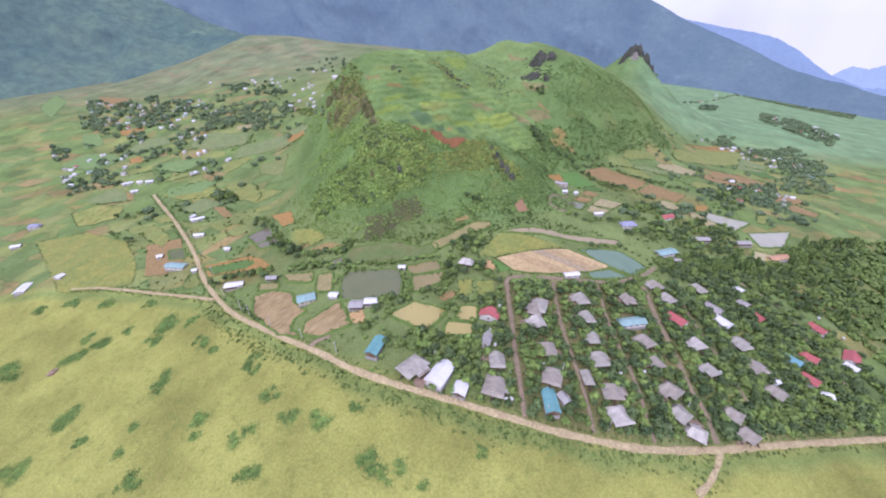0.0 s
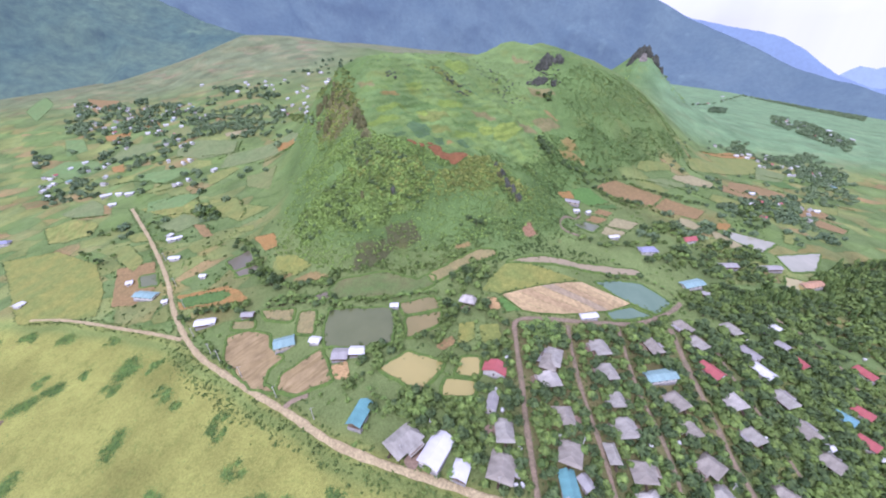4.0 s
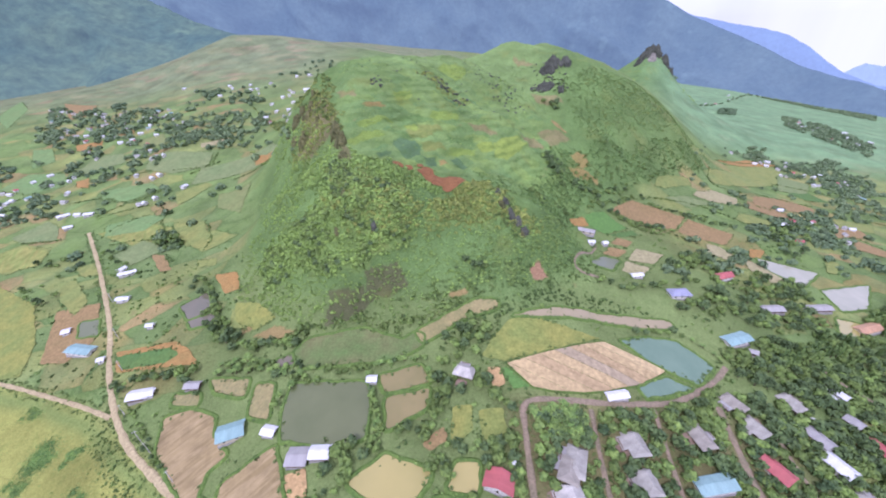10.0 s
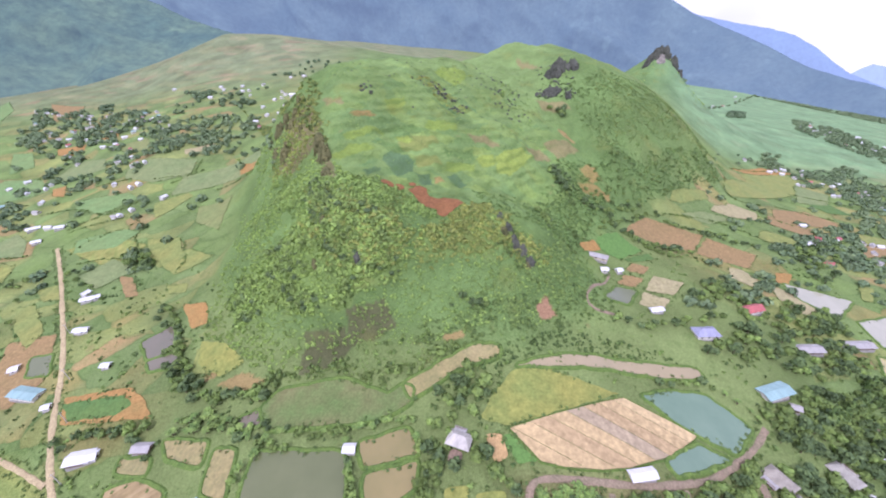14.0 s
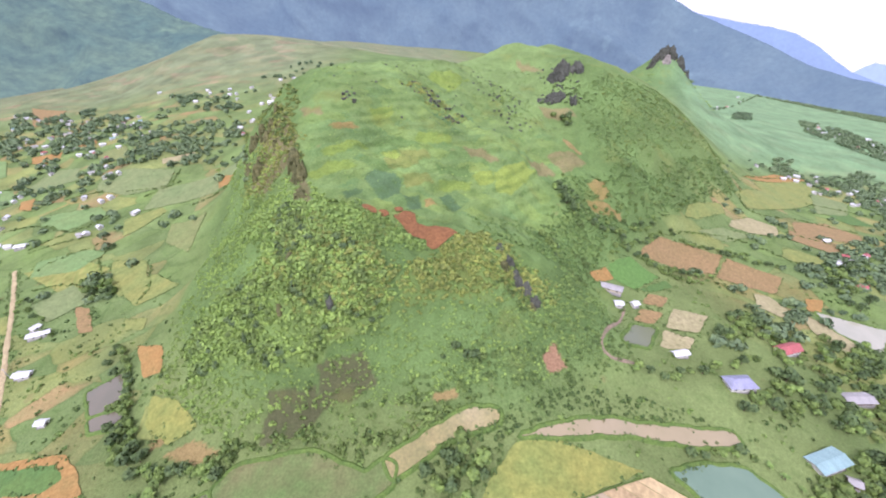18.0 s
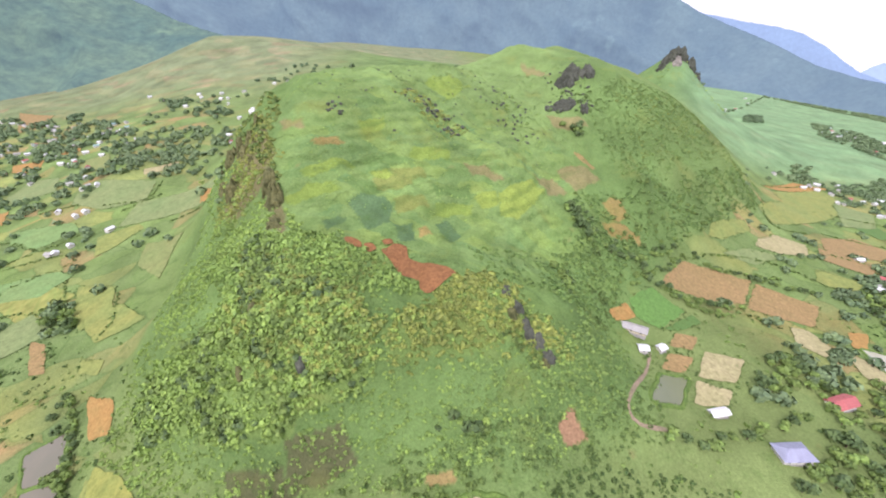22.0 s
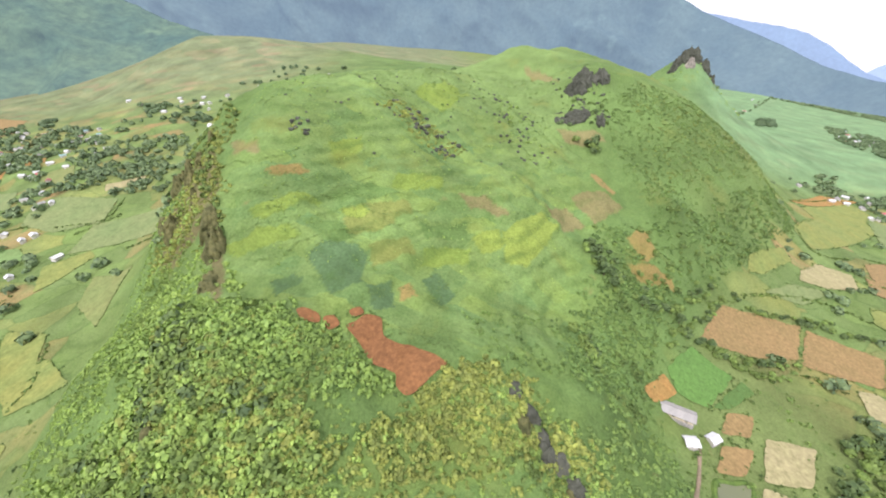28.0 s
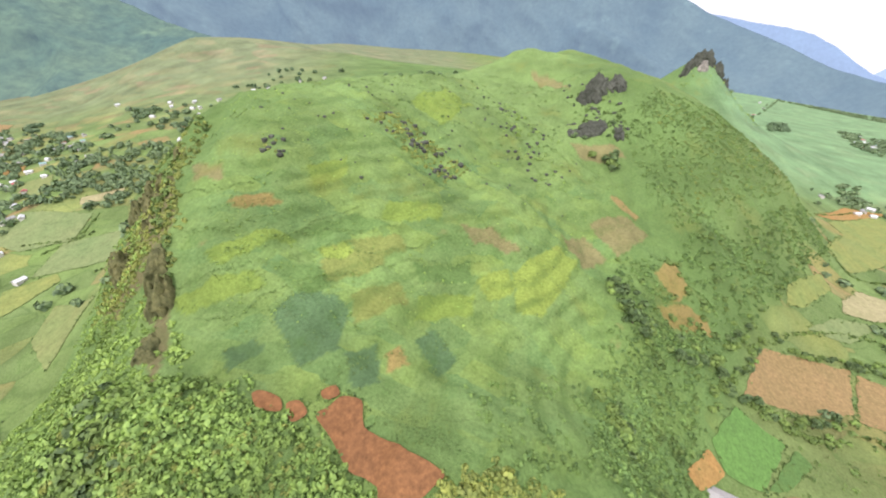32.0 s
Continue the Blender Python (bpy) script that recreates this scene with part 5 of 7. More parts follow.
# ---- plants: shapes ----
def leaf_cloud(rng, blobs, count, size, flat=0.0, upright=0.0):
    """Corners and faces of many small leaf clumps on the skins of a few blobs (x, y, z, rx, rz)."""
    v, f = [], []
    weight = [b[3] * b[4] for b in blobs]
    for _ in range(count):
        bx, by, bz, rx, rz = rng.choices(blobs, weight)[0]
        a, c = rng.uniform(0, 2 * math.pi), rng.uniform(-0.45, 1)
        s = math.sqrt(1 - c * c)
        k = rng.uniform(0.78, 1.08)
        n = Vector((s * math.cos(a), s * math.sin(a), c))
        p = Vector((bx + n.x * rx * k, by + n.y * rx * k, bz + n.z * rz * k))
        n = (n + Vector((rng.uniform(-1, 1), rng.uniform(-1, 1), rng.uniform(-0.4, 1))) * 0.55 + Vector((0, 0, flat))).normalized()
        t = n.orthogonal().normalized()
        t = (t * math.cos(a * 3) + n.cross(t) * math.sin(a * 3)).normalized()
        if upright:
            t = (t + Vector((0, 0, upright))).normalized()
        b = n.cross(t)
        q = size * rng.uniform(0.6, 1.35)
        i = len(v)
        for ang in (0.2, 1.7, 3.2, 4.9):
            r = q * rng.uniform(0.8, 1.3)
            v.append(p + t * (r * math.cos(ang)) + b * (r * 0.8 * math.sin(ang)) + n * rng.uniform(-0.15, 0.15) * q)
        f.append((i, i + 1, i + 2, i + 3))
    return np.array([tuple(q) for q in v]), np.array(f)


def trunk_bm(bm, h, r, rng, limbs=3):
    p, prev = Vector((0, 0, -0.5)), None
    lean = Vector((rng.uniform(-0.1, 0.1), rng.uniform(-0.1, 0.1), 0))
    rings = []
    for k in range(5):
        t = k / 4
        c = Vector((lean.x * h * t * t, lean.y * h * t * t, -0.5 + (h + 0.5) * t))
        rr = r * (1.25 - t * 0.85)
        rings.append([bm.verts.new(c + Vector((rr * math.cos(a), rr * math.sin(a), 0))) for a in (0, 1.05, 2.09, 3.14, 4.19, 5.24)])
    for a, b in zip(rings, rings[1:]):
        for i in range(6):
            bm.faces.new((a[i], a[(i + 1) % 6], b[(i + 1) % 6], b[i]))
    for k in range(limbs):
        a = k * 2.1 + rng.uniform(0, 1)
        z = h * rng.uniform(0.5, 0.75)
        d = Vector((math.cos(a), math.sin(a), 0.9)).normalized()
        m = Matrix.Translation(Vector((lean.x * h * 0.4, lean.y * h * 0.4, z)) + d * h * 0.17) @ d.to_track_quat("Z", "Y").to_matrix().to_4x4()
        bmesh.ops.create_cone(bm, cap_ends=True, segments=5, radius1=r * 0.5, radius2=r * 0.2, depth=h * 0.38, matrix=m)


def tree_thing(name, label, h, crown_r, shape, material, seed, leaves=150, size=0.75):
    rng = random.Random(seed)
    top = tagged(new(name), label, "tree", "trees of the valley")
    bm = bmesh.new()
    trunk_bm(bm, h * 0.72, 0.10 + 0.022 * h, rng, 0 if shape == "tall" else 3)
    part("trunk", bm, BARK, top)
    blobs = []
    if shape == "tall":
        for k in range(5):
            t = k / 4
            blobs.append((rng.uniform(-0.3, 0.3), rng.uniform(-0.3, 0.3), h * (0.28 + 0.62 * t), crown_r * (0.8 + 0.35 * math.sin(math.pi * t) - 0.35 * t), h * 0.15))
    elif shape == "low":
        for k in range(4):
            a = k * 1.6
            blobs.append((crown_r * 0.5 * math.cos(a), crown_r * 0.5 * math.sin(a), h * 0.5, crown_r * rng.uniform(0.5, 0.7), h * 0.42))
    else:
        blobs.append((0, 0, h * 0.72, crown_r * 0.7, h * 0.26))
        for k in range(5):
            a = k * 1.26 + rng.uniform(-0.3, 0.3)
            d = crown_r * rng.uniform(0.45, 0.62)
            blobs.append((d * math.cos(a), d * math.sin(a), h * rng.uniform(0.5, 0.72), crown_r * rng.uniform(0.38, 0.55), h * rng.uniform(0.14, 0.22)))
    v, f = leaf_cloud(rng, blobs, leaves, size)
    me = sheet("crown", v, f, False)
    me.materials.append(material)
    crown = new("crown", me)
    crown.parent = top
    return top


def banana_thing(seed):
    """A banana clump: long arching leaves from short stems."""
    rng = random.Random(seed)
    top = tagged(new("banana_plant"), "clump of banana plants with broad bright green leaves", "plant", "banana plants")
    bm = bmesh.new()
    heads = [(rng.uniform(-1.2, 1.2), rng.uniform(-1.2, 1.2), rng.uniform(1.6, 2.4)) for _ in range(4)]
    for x, y, h in heads:
        bmesh.ops.create_cone(bm, cap_ends=True, segments=6, radius1=0.2, radius2=0.12, depth=h + 0.6, matrix=pose(x, y, h / 2 - 0.3))
    part("stem", bm, BARK, top)
    bm = bmesh.new()
    for x, y, h in heads:
        for k in range(7):
            a = k * 0.9 + rng.uniform(-0.3, 0.3)
            d, s = Vector((math.cos(a), math.sin(a), 0)), Vector((-math.sin(a), math.cos(a), 0))
            ln, prev = rng.uniform(1.6, 2.4), None
            for j in range(4):
                t = j / 3
                c = Vector((x, y, h)) + d * ln * t + Vector((0, 0, 1.1 * math.sin(t * 2.3) - 0.2 * t))
                w = 0.38 * math.sin(0.35 + 2.6 * t)
                row = (bm.verts.new(c - s * w), bm.verts.new(c + s * w))
                if prev:
                    bm.faces.new((prev[0], prev[1], row[1], row[0]))
                prev = row
    part("leaf_crown", bm, LEAF_BRIGHT, top)
    return top


TREES = [tree_thing("tree", "dark green broad-leaved tree", 7.0, 3.2, "round", LEAF_DARK, 1), tree_thing("tree", "green fruit tree with a rounded crown", 5.5, 2.8, "round", LEAF_MID, 2),
         tree_thing("tree", "bushy green garden tree", 4.5, 2.6, "low", LEAF_MID, 3, 130, 0.65), tree_thing("tree", "dark bushy garden tree", 5.0, 2.5, "low", LEAF_DARK, 4, 130, 0.65),
         tree_thing("tree", "bright green young tree", 4.2, 2.2, "round", LEAF_BRIGHT, 5, 120, 0.6)]
TALL = [tree_thing("tree", "tall slender dark green tree", 11.0, 1.9, "tall", LEAF_MID, 7, 170, 0.7), tree_thing("tree", "tall slender green tree", 9.5, 1.8, "tall", LEAF_MID, 8, 160, 0.7)]
BANANAS = [banana_thing(9), banana_thing(10)]
used = set()


def inside(x, y, poly):
    hit, n = False, len(poly)
    for i in range(n):
        (x1, y1), (x2, y2) = poly[i], poly[i - 1]
        if (y1 > y) != (y2 > y) and x < (x2 - x1) * (y - y1) / (y2 - y1) + x1:
            hit = not hit
    return hit


ROAD_PTS = np.array([(p.x, p.y, w / 2) for line, w in ROAD_LINES for p in line])
HOUSE_PTS = np.array(HOUSE_SPOTS)


def free(x, y, r):
    """Whether a plant of radius r fits: off the roads, roofs, ponds and plots."""
    if (np.hypot(ROAD_PTS[:, 0] - x, ROAD_PTS[:, 1] - y) < ROAD_PTS[:, 2] + r * 0.75).any():
        return False
    if (np.hypot(HOUSE_PTS[:, 0] - x, HOUSE_PTS[:, 1] - y) < HOUSE_PTS[:, 2] * 0.8 + r * 0.55).any():
        return False
    return not any(inside(x, y, p) for p in KEEP_OFF)


NEAR = [(-110, 42), (175, 42), (175, 150), (40, 175), (-110, 170)]
JOINED = {}
near_count = [0]


def plant(kinds, x, y, scale, rng):
    """A tree of its own near the village, elsewhere one of the joined woods."""
    t = rng.choice(kinds)
    m = pose(x, y, ground_z(x, y) - 0.1, 0, 0, rng.uniform(0, 360)) @ Matrix.Diagonal((scale, scale, scale * rng.uniform(0.85, 1.15), 1))
    if t.name not in used:
        used.add(t.name)
        t.matrix_basis = m
        return t
    lone = inside(x, y, NEAR) and near_count[0] < 320 and rng.random() < 0.6
    if lone or t in BANANAS:
        near_count[0] += lone
        return copy_thing(t, m)
    JOINED.setdefault(t, []).append(m)


def join_woods():
    for t, ms in JOINED.items():
        for kid in t.children:
            me = kid.data
            co = np.empty(len(me.vertices) * 3)
            me.vertices.foreach_get("co", co)
            co = np.c_[co.reshape(-1, 3), np.ones(len(me.vertices))]
            bm = bmesh.new()
            out = np.concatenate([co @ np.array(m).T for m in ms])[:, :3]
            faces = [tuple(p.vertices) for p in me.polygons]
            n = len(co)
            big = bpy.data.meshes.new("woods")
            big.from_pydata(out.tolist(), [], [tuple(i + k * n for i in f) for k in range(len(ms)) for f in faces])
            big.materials.append(me.materials[0])
            name = "woods" if kid.name.startswith("crown") else "wood_trunks"
            tagged(new(name, big), "green trees crowding the gardens and hedges" if name == "woods" else "trunks of the crowding trees", "trees", kind="stuff")
            bm.free()


grow = random.Random(21)


def orchard(poly, gap, kinds, lo, hi, chance=1.0):
    """Trees at uneven spacing within an outline, where there is room."""
    xs, ys = [p[0] for p in poly], [p[1] for p in poly]
    y = min(ys)
    while y < max(ys):
        x = min(xs)
        while x < max(xs):
            px, py = x + grow.uniform(-0.45, 0.45) * gap, y + grow.uniform(-0.45, 0.45) * gap
            s = grow.uniform(lo, hi)
            if grow.random() < chance and inside(px, py, poly) and free(px, py, 2.4 * s):
                plant(kinds, px, py, s, grow)
            x += gap
        y += gap


def tree_row(line, gap, kinds, lo, hi, spread=1.5):
    for p in smooth_line(line, gap):
        px, py = p.x + grow.uniform(-spread, spread), p.y + grow.uniform(-spread, spread)
        s = grow.uniform(lo, hi)
        if free(px, py, 1.2 * s):
            plant(kinds, px, py, s, grow)


def within(x, y, poly):
    """inside() for arrays."""
    hit = np.zeros(len(x), bool)
    for i in range(len(poly)):
        (x1, y1), (x2, y2) = poly[i], poly[i - 1]
        if y1 != y2:
            hit ^= ((y1 > y) != (y2 > y)) & (x < (x2 - x1) * (y - y1) / (y2 - y1) + x1)
    return hit


stuff_rng = np.random.default_rng(4)
BUSH = [leaf_cloud(random.Random(130 + k), [(0, 0, 0.35, 0.75, 0.55), (0.35, 0.2, 0.3, 0.5, 0.4)], 14, 0.4) for k in range(4)]
BUSH_FINE = [leaf_cloud(random.Random(30 + k), [(0, 0, 0.35, 0.75, 0.55), (0.35, 0.2, 0.3, 0.5, 0.4), (-0.3, -0.25, 0.25, 0.5, 0.4)], 30, 0.29) for k in range(4)]
CROWN = [leaf_cloud(random.Random(40 + k), [(0, 0, 0.62, 0.62, 0.38), (0.3, 0.1, 0.5, 0.35, 0.3), (-0.25, 0.2, 0.45, 0.35, 0.3)], 26, 0.3) for k in range(4)]


CROWN_FINE = [leaf_cloud(random.Random(50 + k), [(0, 0, 0.5, 0.6, 0.5), (0.35, 0.1, 0.4, 0.4, 0.35), (-0.3, 0.25, 0.35, 0.4, 0.35)], 40, 0.24) for k in range(4)]


def scattered(shapes, x, y, z, size, tall=1.0):
    """Many copies of small shapes joined into one mesh."""
    vs, fs, base = [], [], 0
    pick = stuff_rng.integers(0, len(shapes), len(x))
    for k, (v, f) in enumerate(shapes):
        i = np.where(pick == k)[0]
        if not len(i):
            continue
        a, s = stuff_rng.uniform(0, 2 * math.pi, len(i)), size[i]
        px = (v[None, :, 0] * np.cos(a)[:, None] - v[None, :, 1] * np.sin(a)[:, None]) * s[:, None] + x[i][:, None]
        py = (v[None, :, 0] * np.sin(a)[:, None] + v[None, :, 1] * np.cos(a)[:, None]) * s[:, None] + y[i][:, None]
        pz = v[None, :, 2] * s[:, None] * tall + z[i][:, None]
        vs.append(np.stack([px, py, pz], -1).reshape(-1, 3))
        fs.append((f[None] + (np.arange(len(i)) * len(v))[:, None, None] + base).reshape(-1, f.shape[1]))
        base += len(i) * len(v)
    return np.concatenate(vs), np.concatenate(fs)


def keep_free(x, y, r):
    ok = np.ones(len(x), bool)
    for p in KEEP_OFF:
        ok &= ~within(x, y, p)
    for cx, cy, w in ROAD_PTS[::1]:
        ok &= (x - cx) ** 2 + (y - cy) ** 2 > (w + r) ** 2
    for cx, cy, w in HOUSE_PTS:
        ok &= (x - cx) ** 2 + (y - cy) ** 2 > (w + r) ** 2
    return ok


def points_in(poly, per_100):
    xs, ys = [p[0] for p in poly], [p[1] for p in poly]
    n = int((max(xs) - min(xs)) * (max(ys) - min(ys)) / 100 * per_100)
    x, y = stuff_rng.uniform(min(xs), max(xs), n), stuff_rng.uniform(min(ys), max(ys), n)
    k = within(x, y, poly)
    return x[k], y[k]


def bushes(material, poly, tall, per_100):
    x, y = points_in(poly, per_100)
    if per_100 > 20:
        x, y = x + stuff_rng.normal(0, 2.6, len(x)), y + stuff_rng.normal(0, 2.2, len(y))
    patch = np.sin(x * 0.31 + 2 * np.sin(y * 0.17)) * np.sin(y * 0.27 + 1.7 * np.sin(x * 0.21)) + stuff_rng.uniform(-0.6, 0.9, len(x))
    k = (patch > (-0.25 if per_100 < 10 else -0.8)) & keep_free(x, y, 0.8)
    for col, outline in PLOTS[4:]:
        if col[0] > col[1]:
            k &= ~within(x, y, outline)
    x, y = x[k], y[k]
    if not len(x):
        return
    size = tall * stuff_rng.uniform(0.5, 1.0, len(x)) * (1 + 0.9 * stuff_rng.random(len(x)) ** 4)
    v, f = scattered(BUSH_FINE, x, y, height(x, y) - 0.1, size)
    me = sheet("bushes", v, f, False)
    me.materials.append(material)
    tagged(new("bushes", me), "low green bushes covering the slope", "bushes", kind="stuff")


def small_trees(material, poly, tall, per_100):
    x, y = points_in(poly, per_100)
    k = keep_free(x, y, 1.0) & (np.sin(x * 0.2 + y * 0.13) + stuff_rng.uniform(-0.6, 1.2, len(x)) > 0)
    x, y = x[k], y[k]
    if not len(x):
        return
    v, f = scattered(CROWN_FINE, x, y, height(x, y) - 0.3, tall * stuff_rng.uniform(0.7, 1.5, len(x)))
    me = sheet("small_trees", v, f, False)
    me.materials.append(material)
    tagged(new("small_trees", me), "small trees and tall shrubs on the hillside", "trees", kind="stuff")


def thicket(x0, y0, r):
    """A loose patch of ferns made of several overlapping clumps."""
    xs, ys, ss = [], [], []
    for _ in range(6):
        a, d, w = stuff_rng.uniform(0, 6.283), r * stuff_rng.uniform(0.1, 0.75), r * stuff_rng.uniform(0.16, 0.34)
        n = int(w * w * 16) + 8
        px, py = stuff_rng.normal(0, 1, n), stuff_rng.normal(0, 1, n)
        xs.append(x0 + d * math.cos(a) + w * px)
        ys.append(y0 + 0.75 * d * math.sin(a) + 0.8 * w * py)
        ss.append(0.28 + 0.6 * np.exp(-(px ** 2 + py ** 2) * 0.7) * stuff_rng.uniform(0.4, 1.1, n))
    x, y = np.concatenate(xs), np.concatenate(ys)
    k = keep_free(x, y, 0.5)
    x, y, s = x[k], y[k], np.concatenate(ss)[k]
    v, f = scattered(BUSH_FINE, x, y, height(x, y) - 0.15, s, 0.75)
    me = sheet("fern_thicket", v, f, False)
    me.materials.append(LEAF_MEADOW)
    tagged(new("fern_thicket", me), "low patch of green ferns on the meadow", "thicket", kind="stuff")


def far_wood(poly, density):
    x, y = points_in(poly, 100 / 36 * density)
    patch = np.sin(x * 0.05 + 2 * np.sin(y * 0.03)) * np.sin(y * 0.045 + 1.7 * np.sin(x * 0.037)) + stuff_rng.uniform(-0.7, 0.7, len(x))
    k = patch > -0.05
    x, y = x[k][:2500], y[k][:2500]
    if not len(x):
        return
    near = y.max() < 720
    k = keep_free(x, y, 1.5) if near else np.ones(len(x), bool)
    x, y = x[k], y[k]
    if not len(x):
        return
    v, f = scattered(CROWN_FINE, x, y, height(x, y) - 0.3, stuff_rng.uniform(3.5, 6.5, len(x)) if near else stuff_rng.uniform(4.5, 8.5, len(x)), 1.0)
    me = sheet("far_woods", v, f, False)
    me.materials.append(LEAF_FAR_HAZE)
    tagged(new("far_woods", me), "hazy green trees of the far valley", "trees", kind="stuff")


village_rng = random.Random(8)


def far_village(poly, count):
    """Small gabled houses, white walls under white, grey or red roofs."""
    xs, ys = [p[0] for p in poly], [p[1] for p in poly]
    made = 0
    for _ in range(count * 40):
        x, y = village_rng.uniform(min(xs), max(xs)), village_rng.uniform(min(ys), max(ys))
        if made >= count:
            break
        if not inside(x, y, poly):
            continue
        made += 1
        far = math.hypot(x, y) > 1500
        ln, wd = village_rng.uniform(4.5, 8) * (1.4 if far else 1), village_rng.uniform(3.8, 5.2) * (1.4 if far else 1)
        roof = village_rng.choice(("white", "white", "white", "white", "grey", "grey", "grey", "red", "blue"))
        top = tagged(new("house"), {"white": "far white house with a pale roof", "grey": "far white house with a grey roof", "red": "far white house with a red roof", "blue": "far white house with a blue roof"}[roof], "house", "houses of the far villages")
        top.matrix_world = pose(x, y, ground_z(x, y) - 0.4, 0, 0, village_rng.uniform(0, 180))
        bm = bmesh.new()
        box(bm, 0, 0, 1.2, ln, wd, 3.4)
        part("wall", bm, WALL_WHITE, top)
        for s in (-1, 1):
            bm = bmesh.new()
            solid(bm, [(-ln / 2 - 0.4, 0, 4.3), (ln / 2 + 0.4, 0, 4.3), (ln / 2 + 0.4, s * (wd / 2 + 0.5), 2.8), (-ln / 2 - 0.4, s * (wd / 2 + 0.5), 2.8)], 0.15)
            part("roof_panel", bm, ROOFS[roof], top)


def strewn(name, x, y, size, material, label, tall=1.0):
    v, f = scattered(BUSH, x, y, height(x, y) - 0.1, size, tall)
    me = sheet(name, v, f, False)
    me.materials.append(material)
    return tagged(new(name, me), label, "bushes", kind="stuff")


HEDGES = []


def hedge(line):
    """A line of shrubs along a field edge or terrace."""
    HEDGES.append(line)


def grow_hedges():
    pts = []
    for line in HEDGES:
        c = np.array([(q.x, q.y) for q in smooth_line(line, 1.3)])
        pts.append(c + stuff_rng.normal(0, 0.6, c.shape))
    p = np.concatenate(pts)
    p = p[stuff_rng.random(len(p)) < 0.85]
    strewn("hedgerows", p[:, 0], p[:, 1], 0.7 + 1.3 * stuff_rng.random(len(p)) ** 2, LEAF_MID, "rows of shrubs along the field edges")


TANK = mat("white_tank", (0.78, 0.78, 0.76), (0.62, 0.62, 0.60), 0.6, rough=0.35, fine=3, bump=0.05)


def water_tank(x, y):
    """A rounded tank lying on a short stand of posts."""
    top = tagged(new("water_tank"), "white water tank on a low stand beside a house", "water tank", "water tanks")
    top.matrix_world = pose(x, y, ground_z(x, y), 0, 0, (x * 37 + y * 11) % 180)
    bm = bmesh.new()
    bmesh.ops.create_cone(bm, cap_ends=True, segments=14, radius1=0.75, radius2=0.75, depth=1.9, matrix=pose(0, 0, 2.5, 0, 90, 0))
    bmesh.ops.bevel(bm, geom=[e for e in bm.edges if abs(e.verts[0].co.x - e.verts[1].co.x) < 0.01], offset=0.22, segments=3, affect="EDGES")
    tank = part("tank", bm, TANK, top)
    bm = bmesh.new()
    bmesh.ops.create_cone(bm, cap_ends=True, segments=10, radius1=0.25, radius2=0.2, depth=0.16, matrix=pose(0, 0, 3.3))
    part("lid", bm, TANK, tank)
    for i in (-0.7, 0.7):
        for j in (-0.5, 0.5):
            bm = bmesh.new()
            box(bm, i, j, 0.85, 0.12, 0.12, 2.1)
            part("leg", bm, CONCRETE, top)
    bm = bmesh.new()
    box(bm, 0, 0, 1.8, 1.8, 1.3, 0.1)
    part("shelf", bm, CONCRETE, top)


def edge_weeds():
    """Weeds and shrubs along plot edges, lanes and the road."""
    pts = []
    for line in EDGES:
        for i, p in enumerate(line):
            q = line[(i + 1) % len(line)]
            n = max(1, int(math.hypot(q[0] - p[0], q[1] - p[1]) * 0.9))
            t = stuff_rng.random((n, 1))
            pts.append(np.array(p) * (1 - t) + np.array(q) * t + stuff_rng.normal(0, 0.9, (n, 2)))
    p = np.concatenate(pts)
    k = np.sin(p[:, 0] * 0.13) * np.sin(p[:, 1] * 0.11) + stuff_rng.uniform(-0.7, 0.9, len(p)) > 0
    p = p[k]
    strewn("edge_weeds", p[:, 0], p[:, 1], stuff_rng.uniform(0.35, 1.0, len(p)) * np.where((abs(p[:, 0]) < 200) & (p[:, 1] < 205), 1.35, 1.0), LEAF_MID, "weeds and shrubs along the plot edges")
    pts = []
    for line, w in ROAD_LINES:
        c = np.array([(q.x, q.y) for q in line])
        d = np.gradient(c, axis=0)
        side = np.stack([-d[:, 1], d[:, 0]], -1) / np.hypot(*d.T)[:, None]
        for s in (-1, 1):
            for _ in range(3):
                pts.append(c + side * s * (w * 0.5 + stuff_rng.uniform(0.5, 2.4, (len(c), 1))) + stuff_rng.normal(0, 0.8, c.shape))
    p = np.concatenate(pts)
    k = keep_free(p[:, 0], p[:, 1], 0.2) & (stuff_rng.random(len(p)) < 0.75)
    p = p[k]
    strewn("verge_shrubs", p[:, 0], p[:, 1], stuff_rng.uniform(0.4, 1.1, len(p)), LEAF_MID, "green shrubs along the lanes")


def valley_scrub():
    x, y = points_in([(-330, 200), (-200, 165), (-100, 108), (0, 62), (270, 75), (340, 330), (180, 340), (100, 250), (0, 205), (-110, 215), (-180, 300), (-330, 320)], 4.4)
    k = (np.sin(x * 0.09 + 2 * np.sin(y * 0.05)) * np.sin(y * 0.1 + np.sin(x * 0.07)) + stuff_rng.uniform(-0.8, 0.8, len(x)) > 0) & keep_free(x, y, 0.5)
    x, y = x[k], y[k]
    bright = np.sin(x * 0.05 + 1) * np.sin(y * 0.06) + stuff_rng.uniform(-0.5, 0.5, len(x)) > 0
    for pick, look in ((bright, LEAF_BRIGHT), (~bright, LEAF_MID)):
        strewn("valley_scrub", x[pick], y[pick], 0.5 + 1.4 * stuff_rng.random(pick.sum()) ** 2, look, "scattered shrubs on the valley floor")


